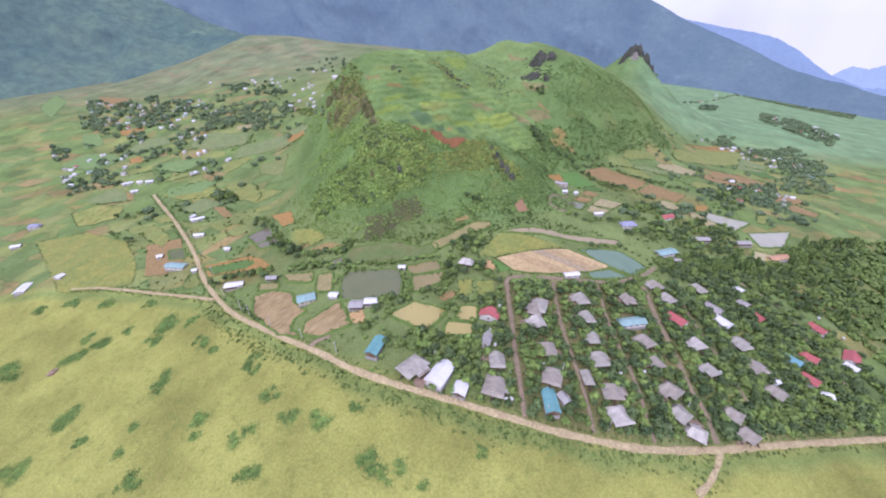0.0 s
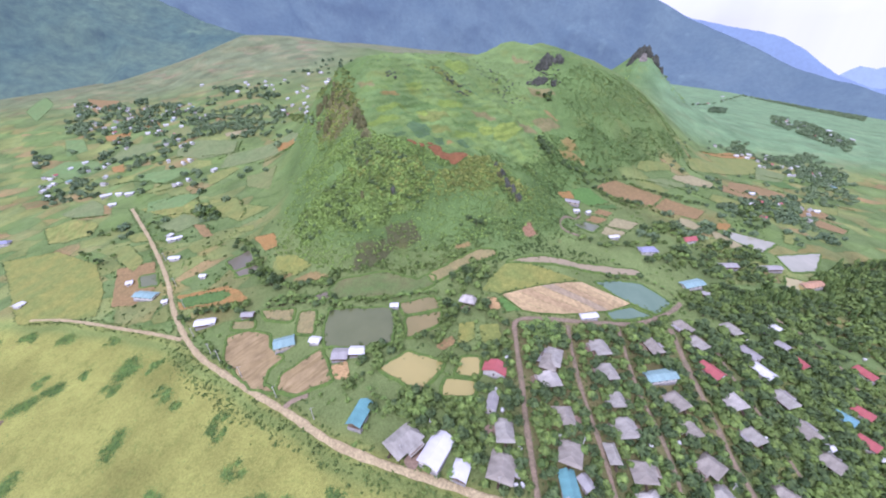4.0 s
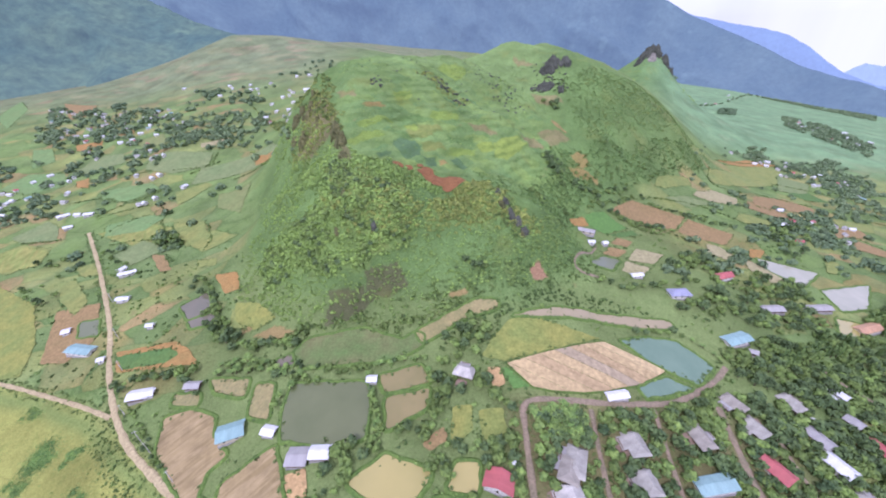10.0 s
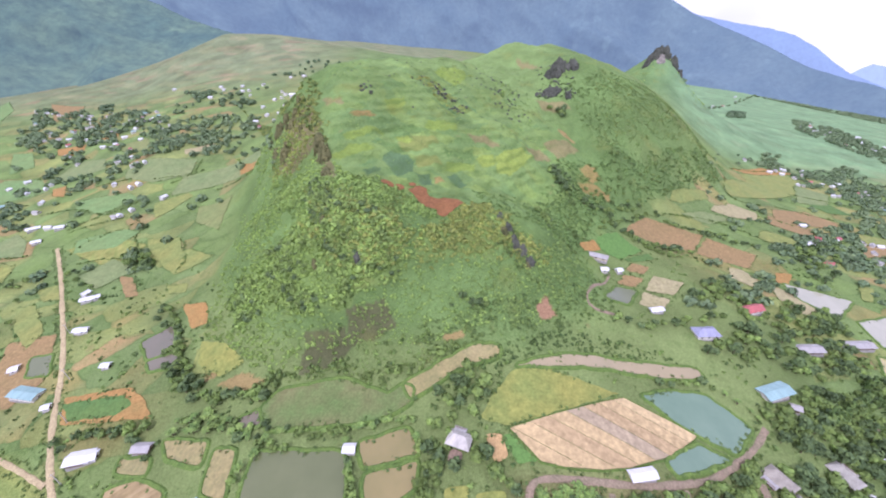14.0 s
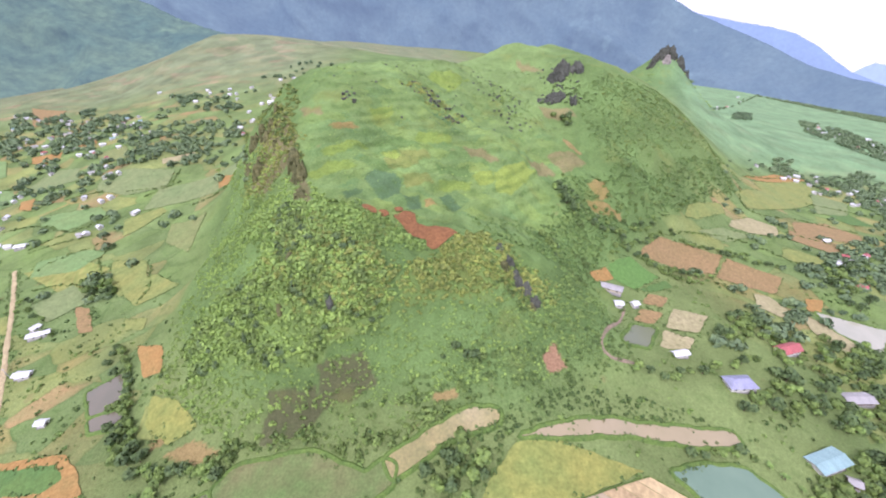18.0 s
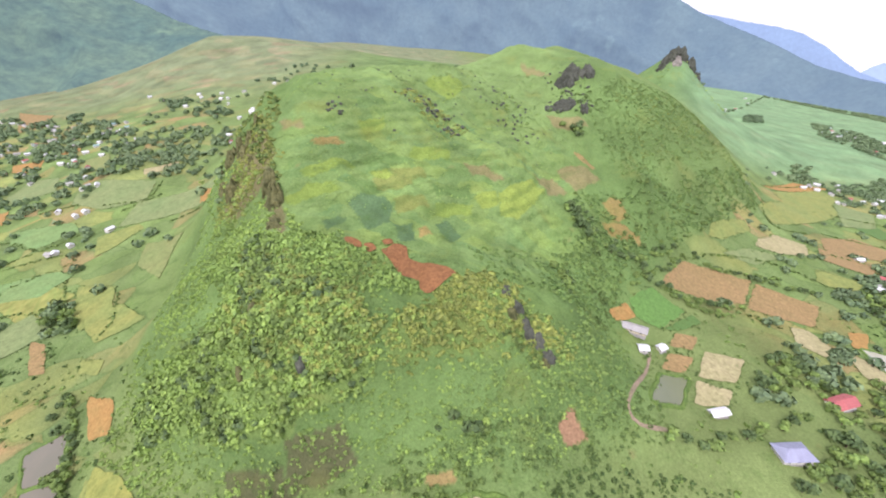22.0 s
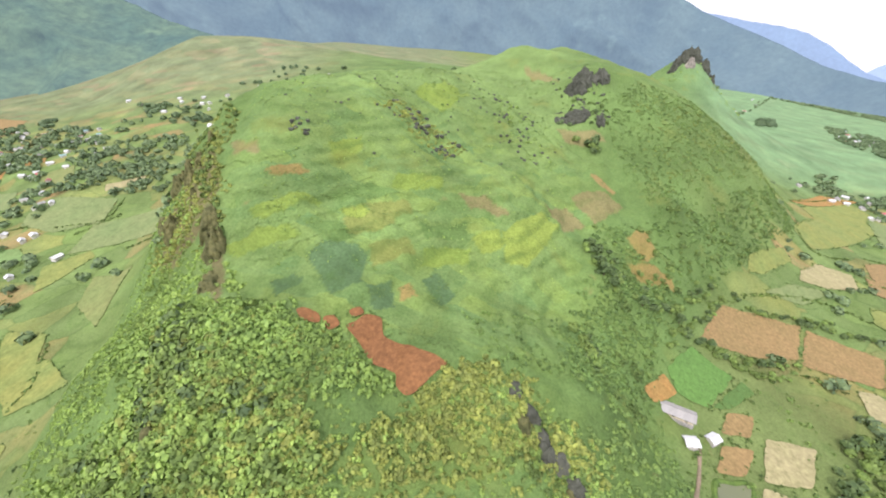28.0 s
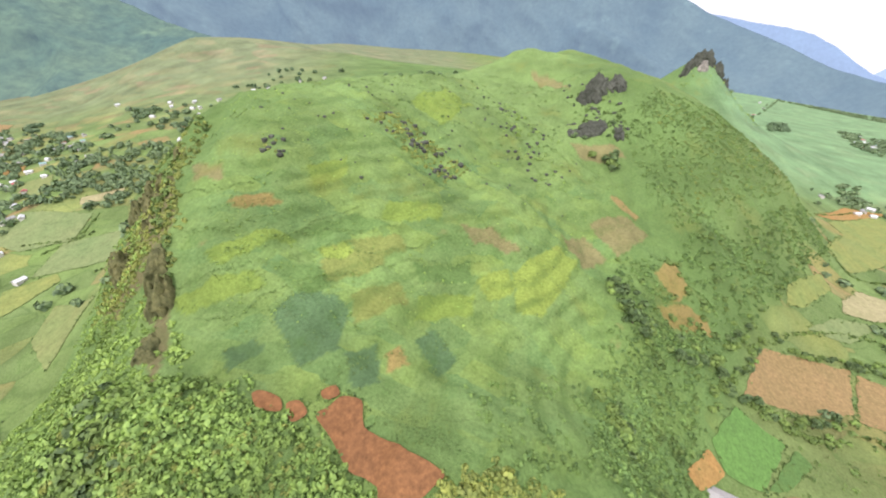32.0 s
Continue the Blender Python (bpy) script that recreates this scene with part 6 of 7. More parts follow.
def plot_edges():
    """Low rough growth along the borders of the plots on the hill."""
    pts = []
    for _, outline in PLOTS[4:]:
        for i, p in enumerate(outline):
            q = outline[i - 1]
            n = max(1, int(math.hypot(q[0] - p[0], q[1] - p[1]) * 0.8))
            t = stuff_rng.random((n, 1))
            pts.append(np.array(p) * (1 - t) + np.array(q) * t + stuff_rng.normal(0, 0.5, (n, 2)))
    p = np.concatenate(pts)
    p = p[(stuff_rng.random(len(p)) < 0.55) & keep_free(p[:, 0], p[:, 1], 0.3)]
    strewn("plot_edge_growth", p[:, 0], p[:, 1], stuff_rng.uniform(0.25, 0.6, len(p)), LEAF_MID, "rough growth along the borders of hill plots", 0.8)


def banks(lines):
    """Low rough growth along the banks between the plateau's plots."""
    pts = []
    for line in lines:
        c = np.array([(q.x, q.y) for q in smooth_line(line, 0.45)])
        pts.append(c + stuff_rng.normal(0, 0.35, c.shape))
    p = np.concatenate(pts)
    p = p[(np.sin(p[:, 0] * 0.21) + np.sin(p[:, 1] * 0.17) + stuff_rng.uniform(-0.6, 2.2, len(p)) > 0) & keep_free(p[:, 0], p[:, 1], 0.2)]
    strewn("bank_growth", p[:, 0], p[:, 1], stuff_rng.uniform(0.25, 0.62, len(p)), LEAF_SLOPE, "rough grass and weeds on the banks between plots", 0.8)


def terrace_hedges():
    """Rough growth on the risers of the plateau's terraces."""
    x, y = points_in([(-85, 310), (-20, 270), (60, 270), (120, 350), (140, 430), (60, 470), (-60, 450), (-105, 380)], 60)
    z = height(x, y)
    step = np.cos(terraces(base_height(x, y), x, y)[1])
    k = (step < -0.55) & keep_free(x, y, 0.2) & (np.sin(x * 0.06 + 1) * np.sin(y * 0.05) + stuff_rng.uniform(-0.9, 0.5, len(x)) > 0)
    x, y = x[k], y[k]
    strewn("terrace_growth", x, y, stuff_rng.uniform(0.2, 0.5, len(x)), LEAF_MID, "rough grass and weeds on the terrace edges", 0.8)


# ---- gardens, rows and woods ----
orchard([(38, 47), (130, 44), (262, 70), (262, 140), (180, 152), (140, 152), (105, 138), (72, 135), (40, 132)], 3.6, TREES, 0.7, 1.2, 0.92)
orchard([(-5, 62), (33, 50), (35, 132), (18, 130), (19, 100), (-2, 88)], 3.8, TREES, 0.7, 1.15, 0.9)
orchard([(-32, 84), (-6, 72), (-5, 95), (-20, 100)], 3.8, TREES, 0.7, 1.15, 0.9)
orchard([(44, 137), (63, 139), (68, 132), (66, 126), (52, 123), (42, 127)], 3.2, BANANAS, 0.8, 1.2)
orchard([(318, 236), (391, 269), (490, 305), (323, 146), (307, 161), (282, 162), (267, 174), (256, 192), (240, 200)], 5.0, TALL + TREES, 0.7, 1.15, 0.9)
orchard([(270, 282), (295, 275), (298, 239), (260, 210), (207, 200), (191, 210), (151, 204), (156, 219), (191, 235), (211, 234)], 5.5, TREES, 0.7, 1.2, 0.75)
orchard([(183, 274), (213, 284), (230, 266), (223, 245), (198, 237), (206, 260), (182, 252), (171, 256)], 5.5, TREES, 0.7, 1.2, 0.8)
orchard([(337, 355), (433, 397), (327, 304), (316, 313)], 6.5, TREES, 0.8, 1.3, 0.6)
tree_row([(-188, 169), (-171, 172), (-153, 171), (-141, 174)], 4, TREES, 0.6, 1.0, 3)
tree_row([(-125, 174), (-106, 172), (-80, 167), (-53, 161), (-38, 162), (-24, 165), (-9, 166)], 3, TREES[2:] + BANANAS, 0.5, 0.85, 1.5)
tree_row([(-37, 157), (-33, 146), (-29, 134), (-30, 124)], 3.5, TREES[2:] + BANANAS, 0.5, 0.8, 1)
tree_row([(-43, 119), (-38, 123), (-31, 121), (-36, 112), (-49, 108)], 4, TREES, 0.7, 1.1, 3)
tree_row([(-1, 162), (3, 149), (10, 145), (19, 164), (26, 180), (19, 192)], 3.5, TREES, 0.8, 1.2, 4)
tree_row([(4, 174), (13, 176), (17, 186), (6, 162), (20, 148), (28, 144)], 3.5, TREES, 0.8, 1.2, 4)
tree_row([(-162, 219), (-140, 195), (-123, 187), (-103, 182), (-85, 182), (-78, 185)], 3, TREES, 0.7, 1.1, 2.5)
tree_row([(-188, 249), (-188, 260), (-165, 237), (-148, 214), (-136, 199)], 3.5, TREES[1:], 0.6, 0.9, 1.5)
tree_row([(118, 188), (140, 190), (153, 183), (160, 174), (152, 163)], 4, TREES[2:] + BANANAS, 0.6, 0.9, 1.5)
tree_row([(105, 224), (131, 226), (161, 235), (185, 241)], 4.5, TREES, 0.7, 1.0, 2)
tree_row([(195, 176), (202, 176), (211, 180), (222, 183), (233, 187), (247, 193)], 3.2, TALL, 0.8, 1.0, 1)
tree_row([(199, 178), (206, 179), (214, 183), (227, 188), (242, 195), (252, 198)], 3.5, TALL, 0.85, 1.05, 1.5)
tree_row([(15, 197), (18, 197), (21, 196)], 3.5, TALL, 0.7, 0.9, 1)
tree_row([(18, 220), (23, 215), (28, 216)], 4, TREES, 0.6, 0.9, 2)
tree_row([(155, 324), (170, 316), (189, 319), (219, 327)], 4, TREES, 0.6, 0.9, 2)
tree_row([(196, 358), (221, 359), (258, 359), (279, 355), (301, 351)], 4.5, TREES, 0.6, 0.9, 2)
tree_row([(94, 353), (94, 340), (98, 336), (103, 329), (107, 327)], 3.5, TREES, 0.6, 1.0, 3)
tree_row([(75, 302), (79, 299), (79, 290), (78, 286)], 3.5, TREES, 0.7, 0.95, 2)
tree_row([(115, 445), (124, 444), (127, 438)], 5, TREES, 0.8, 1.1, 3)
tree_row([(127, 336), (143, 331), (144, 322), (129, 310)], 4, TREES, 0.6, 0.9, 4)
tree_row([(117, 324), (141, 332), (154, 342), (189, 369)], 4.5, TREES, 0.6, 0.9, 3)
tree_row([(204, 368), (209, 360), (246, 363), (278, 366)], 3.2, TREES[2:], 0.5, 0.8, 1.5)
tree_row([(151, 323), (167, 319), (179, 313), (202, 315)], 3.2, TREES[2:], 0.5, 0.8, 1.5)
tree_row([(132, 319), (156, 333), (191, 360)], 3.2, TREES[2:], 0.5, 0.8, 1.5)
tree_row([(-305, 338), (-283, 337), (-259, 328), (-236, 318)], 4, TREES, 0.9, 1.3, 6)
tree_row([(-289, 326), (-263, 318), (-241, 317)], 4, TREES, 0.9, 1.3, 6)
tree_row([(-435, 348), (-370, 313), (-364, 320)], 6, TREES, 0.7, 1.1, 5)
tree_row([(-174, 240), (-157, 218), (-132, 197), (-121, 190)], 4, TREES, 0.7, 1.0, 3)
tree_row([(-310, 268), (-334, 260), (-363, 278), (-345, 288)], 6, TREES, 0.7, 1.0, 5)
tree_row([(-307, 349), (-268, 329), (-239, 319)], 5, TREES, 0.9, 1.3, 5)
tree_row([(-314, 303), (-322, 322), (-304, 313), (-257, 281)], 6, TREES, 0.6, 0.9, 3)
tree_row([(-175, 170), (-160, 171), (-144, 170), (-132, 160)], 4, TREES, 0.6, 1.0, 2.5)
tree_row([(-172, 157), (-156, 144), (-142, 132), (-130, 123)], 3.5, TREES[2:], 0.4, 0.7, 1.5)
tree_row([(-35, 90), (-26, 87), (-16, 87)], 3, TREES[1:] + BANANAS, 0.6, 1.0, 1.2)
tree_row([(-35, 85), (-24, 83), (-14, 85)], 3, TREES[1:] + BANANAS, 0.6, 1.0, 1.2)
tree_row([(-13, 94), (-6, 89), (0, 85)], 3, TREES[1:] + BANANAS, 0.6, 1.0, 1.2)
tree_row([(3, 121), (14, 120), (26, 125)], 3.5, TREES[1:] + BANANAS, 0.6, 1.0, 1.2)
tree_row([(0, 116), (-5, 112), (-21, 114)], 3, TREES[1:] + BANANAS, 0.6, 1.0, 1.2)
tree_row([(-7, 126), (-1, 116), (6, 109)], 3, TREES[1:] + BANANAS, 0.6, 1.0, 1.2)
tree_row([(13, 105), (15, 95), (13, 87)], 3, TREES[1:] + BANANAS, 0.6, 1.0, 1.2)
tree_row([(2, 85), (11, 82), (8, 72)], 3, TREES[1:] + BANANAS, 0.6, 1.0, 1.2)
tree_row([(8, 77), (2, 72), (10, 65)], 3, TREES[1:] + BANANAS, 0.6, 1.0, 1.2)
tree_row([(-25, 106), (-36, 110), (-43, 120)], 4, TREES[1:] + BANANAS, 0.6, 1.0, 1.2)
tree_row([(-32, 144), (-27, 128), (-28, 119)], 3, TREES[1:] + BANANAS, 0.6, 1.0, 1.2)
tree_row([(-7, 158), (-1, 144), (-3, 129)], 3.5, TREES[1:] + BANANAS, 0.6, 1.0, 1.2)
tree_row([(17, 156), (28, 143), (35, 137)], 3.5, TREES[1:] + BANANAS, 0.6, 1.0, 1.2)
tree_row([(-76, 152), (-82, 143)], 4, TREES[1:] + BANANAS, 0.6, 1.0, 1.2)
tree_row([(46, 133), (59, 135)], 3.5, TREES[1:] + BANANAS, 0.6, 1.0, 1.2)
tree_row([(-39, 95), (-36, 85), (-39, 77)], 4, TREES[1:] + BANANAS, 0.6, 1.0, 1.2)
tree_row([(10, 57), (-1, 59), (-15, 63)], 4, TREES[1:] + BANANAS, 0.6, 1.0, 1.2)
tree_row([(-75, 159), (-56, 153), (-35, 152)], 3.5, TREES[1:] + BANANAS, 0.6, 1.0, 1.2)
tree_row([(-103, 169), (-87, 162), (-75, 159)], 3.5, TREES[1:] + BANANAS, 0.6, 1.0, 1.2)

orchard([(150, 166), (192, 154), (262, 142), (270, 160), (252, 195), (205, 198), (170, 182)], 4.4, TREES, 0.7, 1.2, 0.8)
orchard([(262, 72), (300, 92), (305, 150), (272, 158), (262, 130)], 4.6, TREES, 0.7, 1.1, 0.7)
orchard([(-128, 168), (-104, 166), (-80, 161), (-80, 168), (-106, 175), (-126, 177)], 3.0, BANANAS, 0.7, 1.1, 0.6)
orchard([(-32, 120), (-8, 126), (8, 128), (6, 146), (-2, 146), (-24, 124)], 4.2, TREES[1:], 0.5, 0.9, 0.6)
orchard([(-60, 92), (-44, 98), (-38, 106), (-48, 104)], 3.6, TREES[1:], 0.5, 0.9, 0.7)

# ---- bushes: outlines, height of bush, bushes per 100 square metres, look ----
bushes(LEAF_HILL, [(-75, 286), (-53, 266), (-30, 251), (-14, 238), (-18, 228), (-41, 220), (-45, 214), (-69, 213), (-80, 220), (-114, 219), (-126, 241), (-100, 246), (-80, 250)], 1.7, 68)
bushes(LEAF_OLIVE, [(-75, 271), (-46, 262), (-19, 248), (-11, 237), (-28, 227), (-54, 226), (-74, 241)], 1.4, 51)
bushes(LEAF_MID, [(34, 262), (46, 262), (62, 246), (66, 236), (54, 234), (40, 246)], 1.5, 22)
bushes(LEAF_OLIVE, [(-13, 241), (20, 263), (46, 266), (43, 244), (19, 238), (-7, 233)], 1.4, 51)
bushes(LEAF_OLIVE, [(12, 262), (38, 267), (51, 255), (69, 248), (65, 240), (50, 242), (35, 252), (11, 242)], 1.4, 51)
bushes(LEAF_HILL, [(-117, 220), (-69, 213), (-68, 192), (-85, 195), (-118, 208), (-141, 236)], 1.2, 24)
bushes(LEAF_HILL, [(-45, 213), (-18, 226), (19, 225), (29, 209), (3, 203), (-10, 195), (-32, 187), (-40, 197), (-19, 207)], 0.8, 20)
bushes(LEAF_MID, [(-83, 179), (-76, 187), (-46, 190), (-24, 184), (-6, 191), (21, 201), (27, 200), (18, 209), (-10, 198), (-25, 190), (-47, 195), (-84, 192), (-93, 189)], 1.3, 19)
bushes(LEAF_MID, [(-2, 171), (6, 182), (17, 194), (27, 195), (37, 194), (36, 180), (25, 170)], 1.6, 10)
bushes(LEAF_MID, [(10, 203), (35, 199), (70, 212), (106, 211), (145, 200), (131, 197), (98, 201), (61, 200), (42, 190), (10, 191)], 1.1, 20)
bushes(LEAF_SLOPE, [(11, 236), (49, 239), (92, 234), (94, 226), (55, 211), (10, 207)], 0.8, 40)
bushes(LEAF_OLIVE, [(-337, 707), (-114, 420), (-106, 415), (-93, 380), (-89, 355), (-78, 327), (-71, 316), (-76, 313), (-85, 327), (-128, 386)], 1.4, 10)
bushes(LEAF_HILL, [(-125, 329), (-275, 533), (-84, 324), (-75, 310), (-53, 292), (-55, 282), (-71, 273), (-103, 282)], 1.3, 14)
bushes(LEAF_HILL, [(-103, 282), (-55, 282), (-42, 283), (-17, 274), (3, 260), (-11, 255), (-74, 254)], 1.4, 72)
bushes(LEAF_OLIVE, [(-101, 285), (-54, 280), (-40, 279), (-10, 270), (-19, 255), (-60, 252)], 0.9, 30)
bushes(LEAF_OLIVE, [(-24, 405), (-9, 430), (11, 421), (33, 404), (20, 384), (0, 394)], 1.1, 18)
bushes(LEAF_OLIVE, [(-61, 374), (-50, 378), (-45, 366), (-55, 361)], 1, 8)
bushes(LEAF_MID, [(122, 534), (148, 533), (158, 495), (149, 459), (121, 469)], 1.6, 4)
bushes(LEAF_HILL, [(74, 536), (82, 457), (90, 409), (70, 409), (54, 448)], 1.1, 4)
bushes(LEAF_SLOPE, [(106, 371), (135, 380), (358, 518), (344, 479), (206, 380), (143, 332), (106, 319), (94, 340)], 1.3, 15)
bushes(LEAF_SLOPE, [(173, 524), (312, 593), (379, 551), (291, 487), (155, 396), (140, 453)], 1.1, 11)
bushes(LEAF_SLOPE, [(25, 293), (65, 307), (89, 297), (89, 281), (36, 264)], 1.1, 14)
bushes(LEAF_HILL, [(-97, 423), (55, 597), (108, 412), (84, 321), (22, 313), (-45, 298), (-67, 329)], 0.5, 7)
bushes(LEAF_MEADOW, [(-361, 149), (-194, 156), (-143, 116), (-75, 74), (27, 43), (80, 34), (131, 38), (119, 28), (24, 24), (-54, 27), (-247, 42)], 0.4, 2.2)
bushes(LEAF_MID, [(-198, 162), (-158, 131), (-112, 99), (-77, 80), (-30, 60), (27, 46), (76, 38), (129, 40), (123, 36), (69, 33), (21, 41), (-32, 55), (-83, 77), (-118, 94), (-171, 131)], 0.8, 46)
bushes(LEAF_MID, [(-177, 168), (-201, 194), (-151, 141), (-91, 104), (-81, 96), (-137, 129)], 1, 8)
small_trees(LEAF_MID, [(-75, 286), (-53, 266), (-30, 251), (-14, 238), (-18, 228), (-41, 220), (-45, 214), (-69, 213), (-80, 220), (-114, 219), (-126, 241), (-100, 246), (-80, 250)], 2.2, 10)
small_trees(LEAF_DARK, [(-75, 286), (-53, 266), (-30, 251), (-14, 238), (-18, 228), (-41, 220), (-45, 214), (-69, 213), (-80, 220), (-114, 219), (-126, 241), (-100, 246), (-80, 250)], 2.4, 3.5)
small_trees(LEAF_DARK, [(-57, 265), (-46, 262), (-42, 246), (-52, 247)], 2.4, 9)
small_trees(LEAF_HILL, [(-103, 282), (-55, 282), (-42, 283), (-17, 274), (3, 260), (-11, 255), (-74, 254)], 2.3, 4)
small_trees(LEAF_OLIVE, [(-13, 241), (20, 263), (46, 266), (43, 244), (19, 238), (-7, 233)], 1.8, 4)
small_trees(LEAF_MID, [(106, 371), (135, 380), (358, 518), (344, 479), (206, 380), (143, 332), (106, 319), (94, 340)], 2.2, 2.5)
small_trees(LEAF_MID, [(-83, 179), (-76, 187), (-46, 190), (-24, 184), (-6, 191), (21, 201), (27, 200), (18, 209), (-10, 198), (-25, 190), (-47, 195), (-84, 192), (-93, 189)], 2.2, 6)
small_trees(LEAF_MID, [(-337, 707), (-114, 420), (-106, 415), (-93, 380), (-89, 355), (-78, 327), (-71, 316), (-76, 313), (-85, 327), (-128, 386)], 2.0, 5)

# ---- fern thickets on the meadow ----
thicket(-109, 49, 8.5)
thicket(-44, 31, 10.1)
thicket(-30, 29, 7.9)
thicket(-142, 62, 8.4)
thicket(-181, 88, 11.4)
thicket(-86, 55, 8.0)
thicket(-70, 52, 8.5)
thicket(-51, 56, 6.5)
thicket(-101, 67, 8.9)
thicket(-181, 63, 5.6)
thicket(-258, 130, 12.5)
thicket(-207, 138, 17.4)
thicket(-213, 123, 9.5)
thicket(-237, 73, 13.3)
thicket(-318, 117, 14.7)
thicket(-101, 32, 8.8)
thicket(12, 36, 5.9)
thicket(-242, 47, 13.7)
thicket(-138, 52, 5.8)
thicket(-277, 121, 14.4)
thicket(-46, 69, 4.9)
thicket(-124, 92, 8.4)
thicket(-165, 34, 8.9)
thicket(-14, 24, 4.1)
thicket(-170, 113, 10.2)
thicket(-153, 105, 7.0)
thicket(-119, 87, 7.0)
thicket(-236, 72, 7.0)
thicket(-213, 61, 7.0)
thicket(-184, 50, 6.0)
thicket(-276, 139, 8.0)
thicket(-243, 139, 8.0)
thicket(-352, 175, 11.0)
thicket(-321, 176, 11.0)
thicket(-283, 173, 11.0)
thicket(-240, 163, 10.0)
thicket(-189, 136, 9.0)

# ---- far woods and far villages ----
far_wood([(-465, 662), (-398, 648), (-154, 417), (-125, 358), (-223, 506), (-344, 541)], 0.8)
far_wood([(-529, 866), (-354, 795), (-320, 711), (-466, 772)], 0.35)
far_wood([(-805, 768), (-741, 742), (-685, 671), (-745, 691)], 0.5)
far_wood([(-615, 597), (-522, 565), (-478, 506), (-582, 555)], 0.5)
far_wood([(-912, 907), (-552, 784), (-407, 648), (-452, 599), (-566, 593), (-694, 668)], 0.28)
far_wood([(-640, 553), (-569, 527), (-503, 454), (-575, 485)], 0.4)
far_wood([(1130, 1267), (1180, 1163), (1039, 885), (897, 758), (930, 1027)], 0.55)
far_wood([(504, 684), (656, 684), (720, 601), (620, 510), (567, 582), (498, 648)], 0.5)
far_wood([(414, 438), (464, 432), (503, 407), (414, 332), (331, 328), (310, 351)], 0.45)
far_wood([(832, 1156), (934, 1218), (837, 1093), (784, 1087)], 1.0)
far_wood([(532, 900), (1704, 2156), (1666, 2107), (532, 900)], 0.4)
far_wood([(1634, 2066), (1905, 1891), (2146, 1864), (1765, 1532), (1707, 1747)], 0.5)
far_wood([(307, 436), (402, 447), (345, 396), (285, 394)], 0.4)
far_wood([(-624, 697), (-443, 627), (-344, 500), (-500, 562)], 0.2)
far_wood([(-125, 374), (-143, 386), (-121, 332), (-209, 430)], 0.25)
far_village([(-894, 881), (-549, 778), (-438, 667), (-460, 610), (-566, 593), (-703, 679)], 46)
far_village([(-359, 781), (-269, 777), (-141, 423), (-350, 735)], 9)
far_village([(1130, 1249), (1180, 1163), (1099, 938), (911, 771), (941, 1021)], 34)
far_village([(511, 676), (644, 670), (692, 575), (625, 515), (566, 573)], 24)
far_village([(495, 875), (1613, 2121), (1679, 2209), (492, 868)], 16)
far_village([(410, 430), (503, 407), (429, 345), (334, 333)], 14)
far_village([(-657, 584), (-524, 526), (-455, 429), (-546, 465)], 8)
far_village([(-589, 907), (-338, 842), (-323, 801), (-558, 853)], 8)

edge_weeds()
valley_scrub()
terrace_hedges()
plot_edges()
banks([[(-74, 315), (-53, 320), (-34, 328)],
       [(-66, 320), (-45, 331), (-20, 353), (14, 372)],
       [(-74, 331), (-56, 333), (-38, 347)],
       [(-36, 338), (-3, 352), (31, 379)],
       [(-21, 325), (5, 338), (32, 343)],
       [(-56, 303), (-44, 307), (-17, 328)],
       [(2, 393), (25, 375), (43, 357), (55, 349)],
       [(21, 521), (56, 480), (69, 436), (81, 407)],
       [(50, 510), (85, 449), (116, 412)],
       [(-88, 354), (-65, 348), (-49, 359)],
       [(-14, 336), (14, 349), (35, 364)]])
join_woods()

# ---- hedges and clumps of the outer valley ----
hedge([(-388, 393), (-359, 404), (-333, 408)])
hedge([(-351, 353), (-346, 373), (-321, 389), (-314, 398)])
hedge([(-392, 399), (-375, 413), (-352, 426), (-338, 438)])
hedge([(-329, 336), (-306, 338), (-272, 332)])
hedge([(-349, 482), (-306, 488), (-306, 520)])
hedge([(-320, 470), (-293, 493)])
hedge([(-594, 566), (-588, 599), (-549, 614)])
hedge([(-463, 440), (-418, 438), (-369, 420)])
hedge([(-598, 466), (-577, 487), (-516, 476)])
hedge([(-458, 366), (-405, 361)])
hedge([(-246, 439), (-199, 446)])
hedge([(-228, 344), (-211, 318), (-209, 302)])
hedge([(-295, 368), (-261, 333)])
hedge([(-430, 485), (-384, 488)])
hedge([(367, 505), (336, 453), (389, 462)])
hedge([(154, 322), (193, 323), (227, 318)])
hedge([(173, 352), (232, 376), (288, 383), (322, 363)])
hedge([(419, 474), (502, 472)])
hedge([(363, 422), (416, 419)])
hedge([(473, 388), (493, 365)])
hedge([(563, 452), (584, 440)])
hedge([(440, 589), (567, 642), (591, 588)])
hedge([(501, 545), (555, 537), (584, 526)])
hedge([(342, 503), (318, 454)])
far_wood([(-438, 614), (-446, 697), (-384, 702), (-284, 657), (-251, 552), (-267, 526), (-364, 538)], 0.55)
far_wood([(-503, 600), (-452, 577), (-411, 509), (-433, 506)], 0.5)
far_wood([(-608, 585), (-575, 594), (-538, 549), (-580, 556)], 0.6)
far_wood([(-497, 514), (-454, 511), (-431, 480), (-469, 486)], 0.6)
far_wood([(-607, 475), (-552, 495), (-486, 447), (-476, 416), (-514, 408), (-531, 403)], 0.4)
far_wood([(-320, 353), (-255, 341), (-231, 305), (-295, 323)], 0.7)
far_wood([(-354, 441), (-330, 448), (-306, 414), (-329, 407)], 0.5)
far_wood([(-825, 777), (-777, 778), (-693, 671), (-742, 691)], 0.7)
far_wood([(-743, 835), (-712, 891), (-645, 793), (-654, 748)], 0.4)
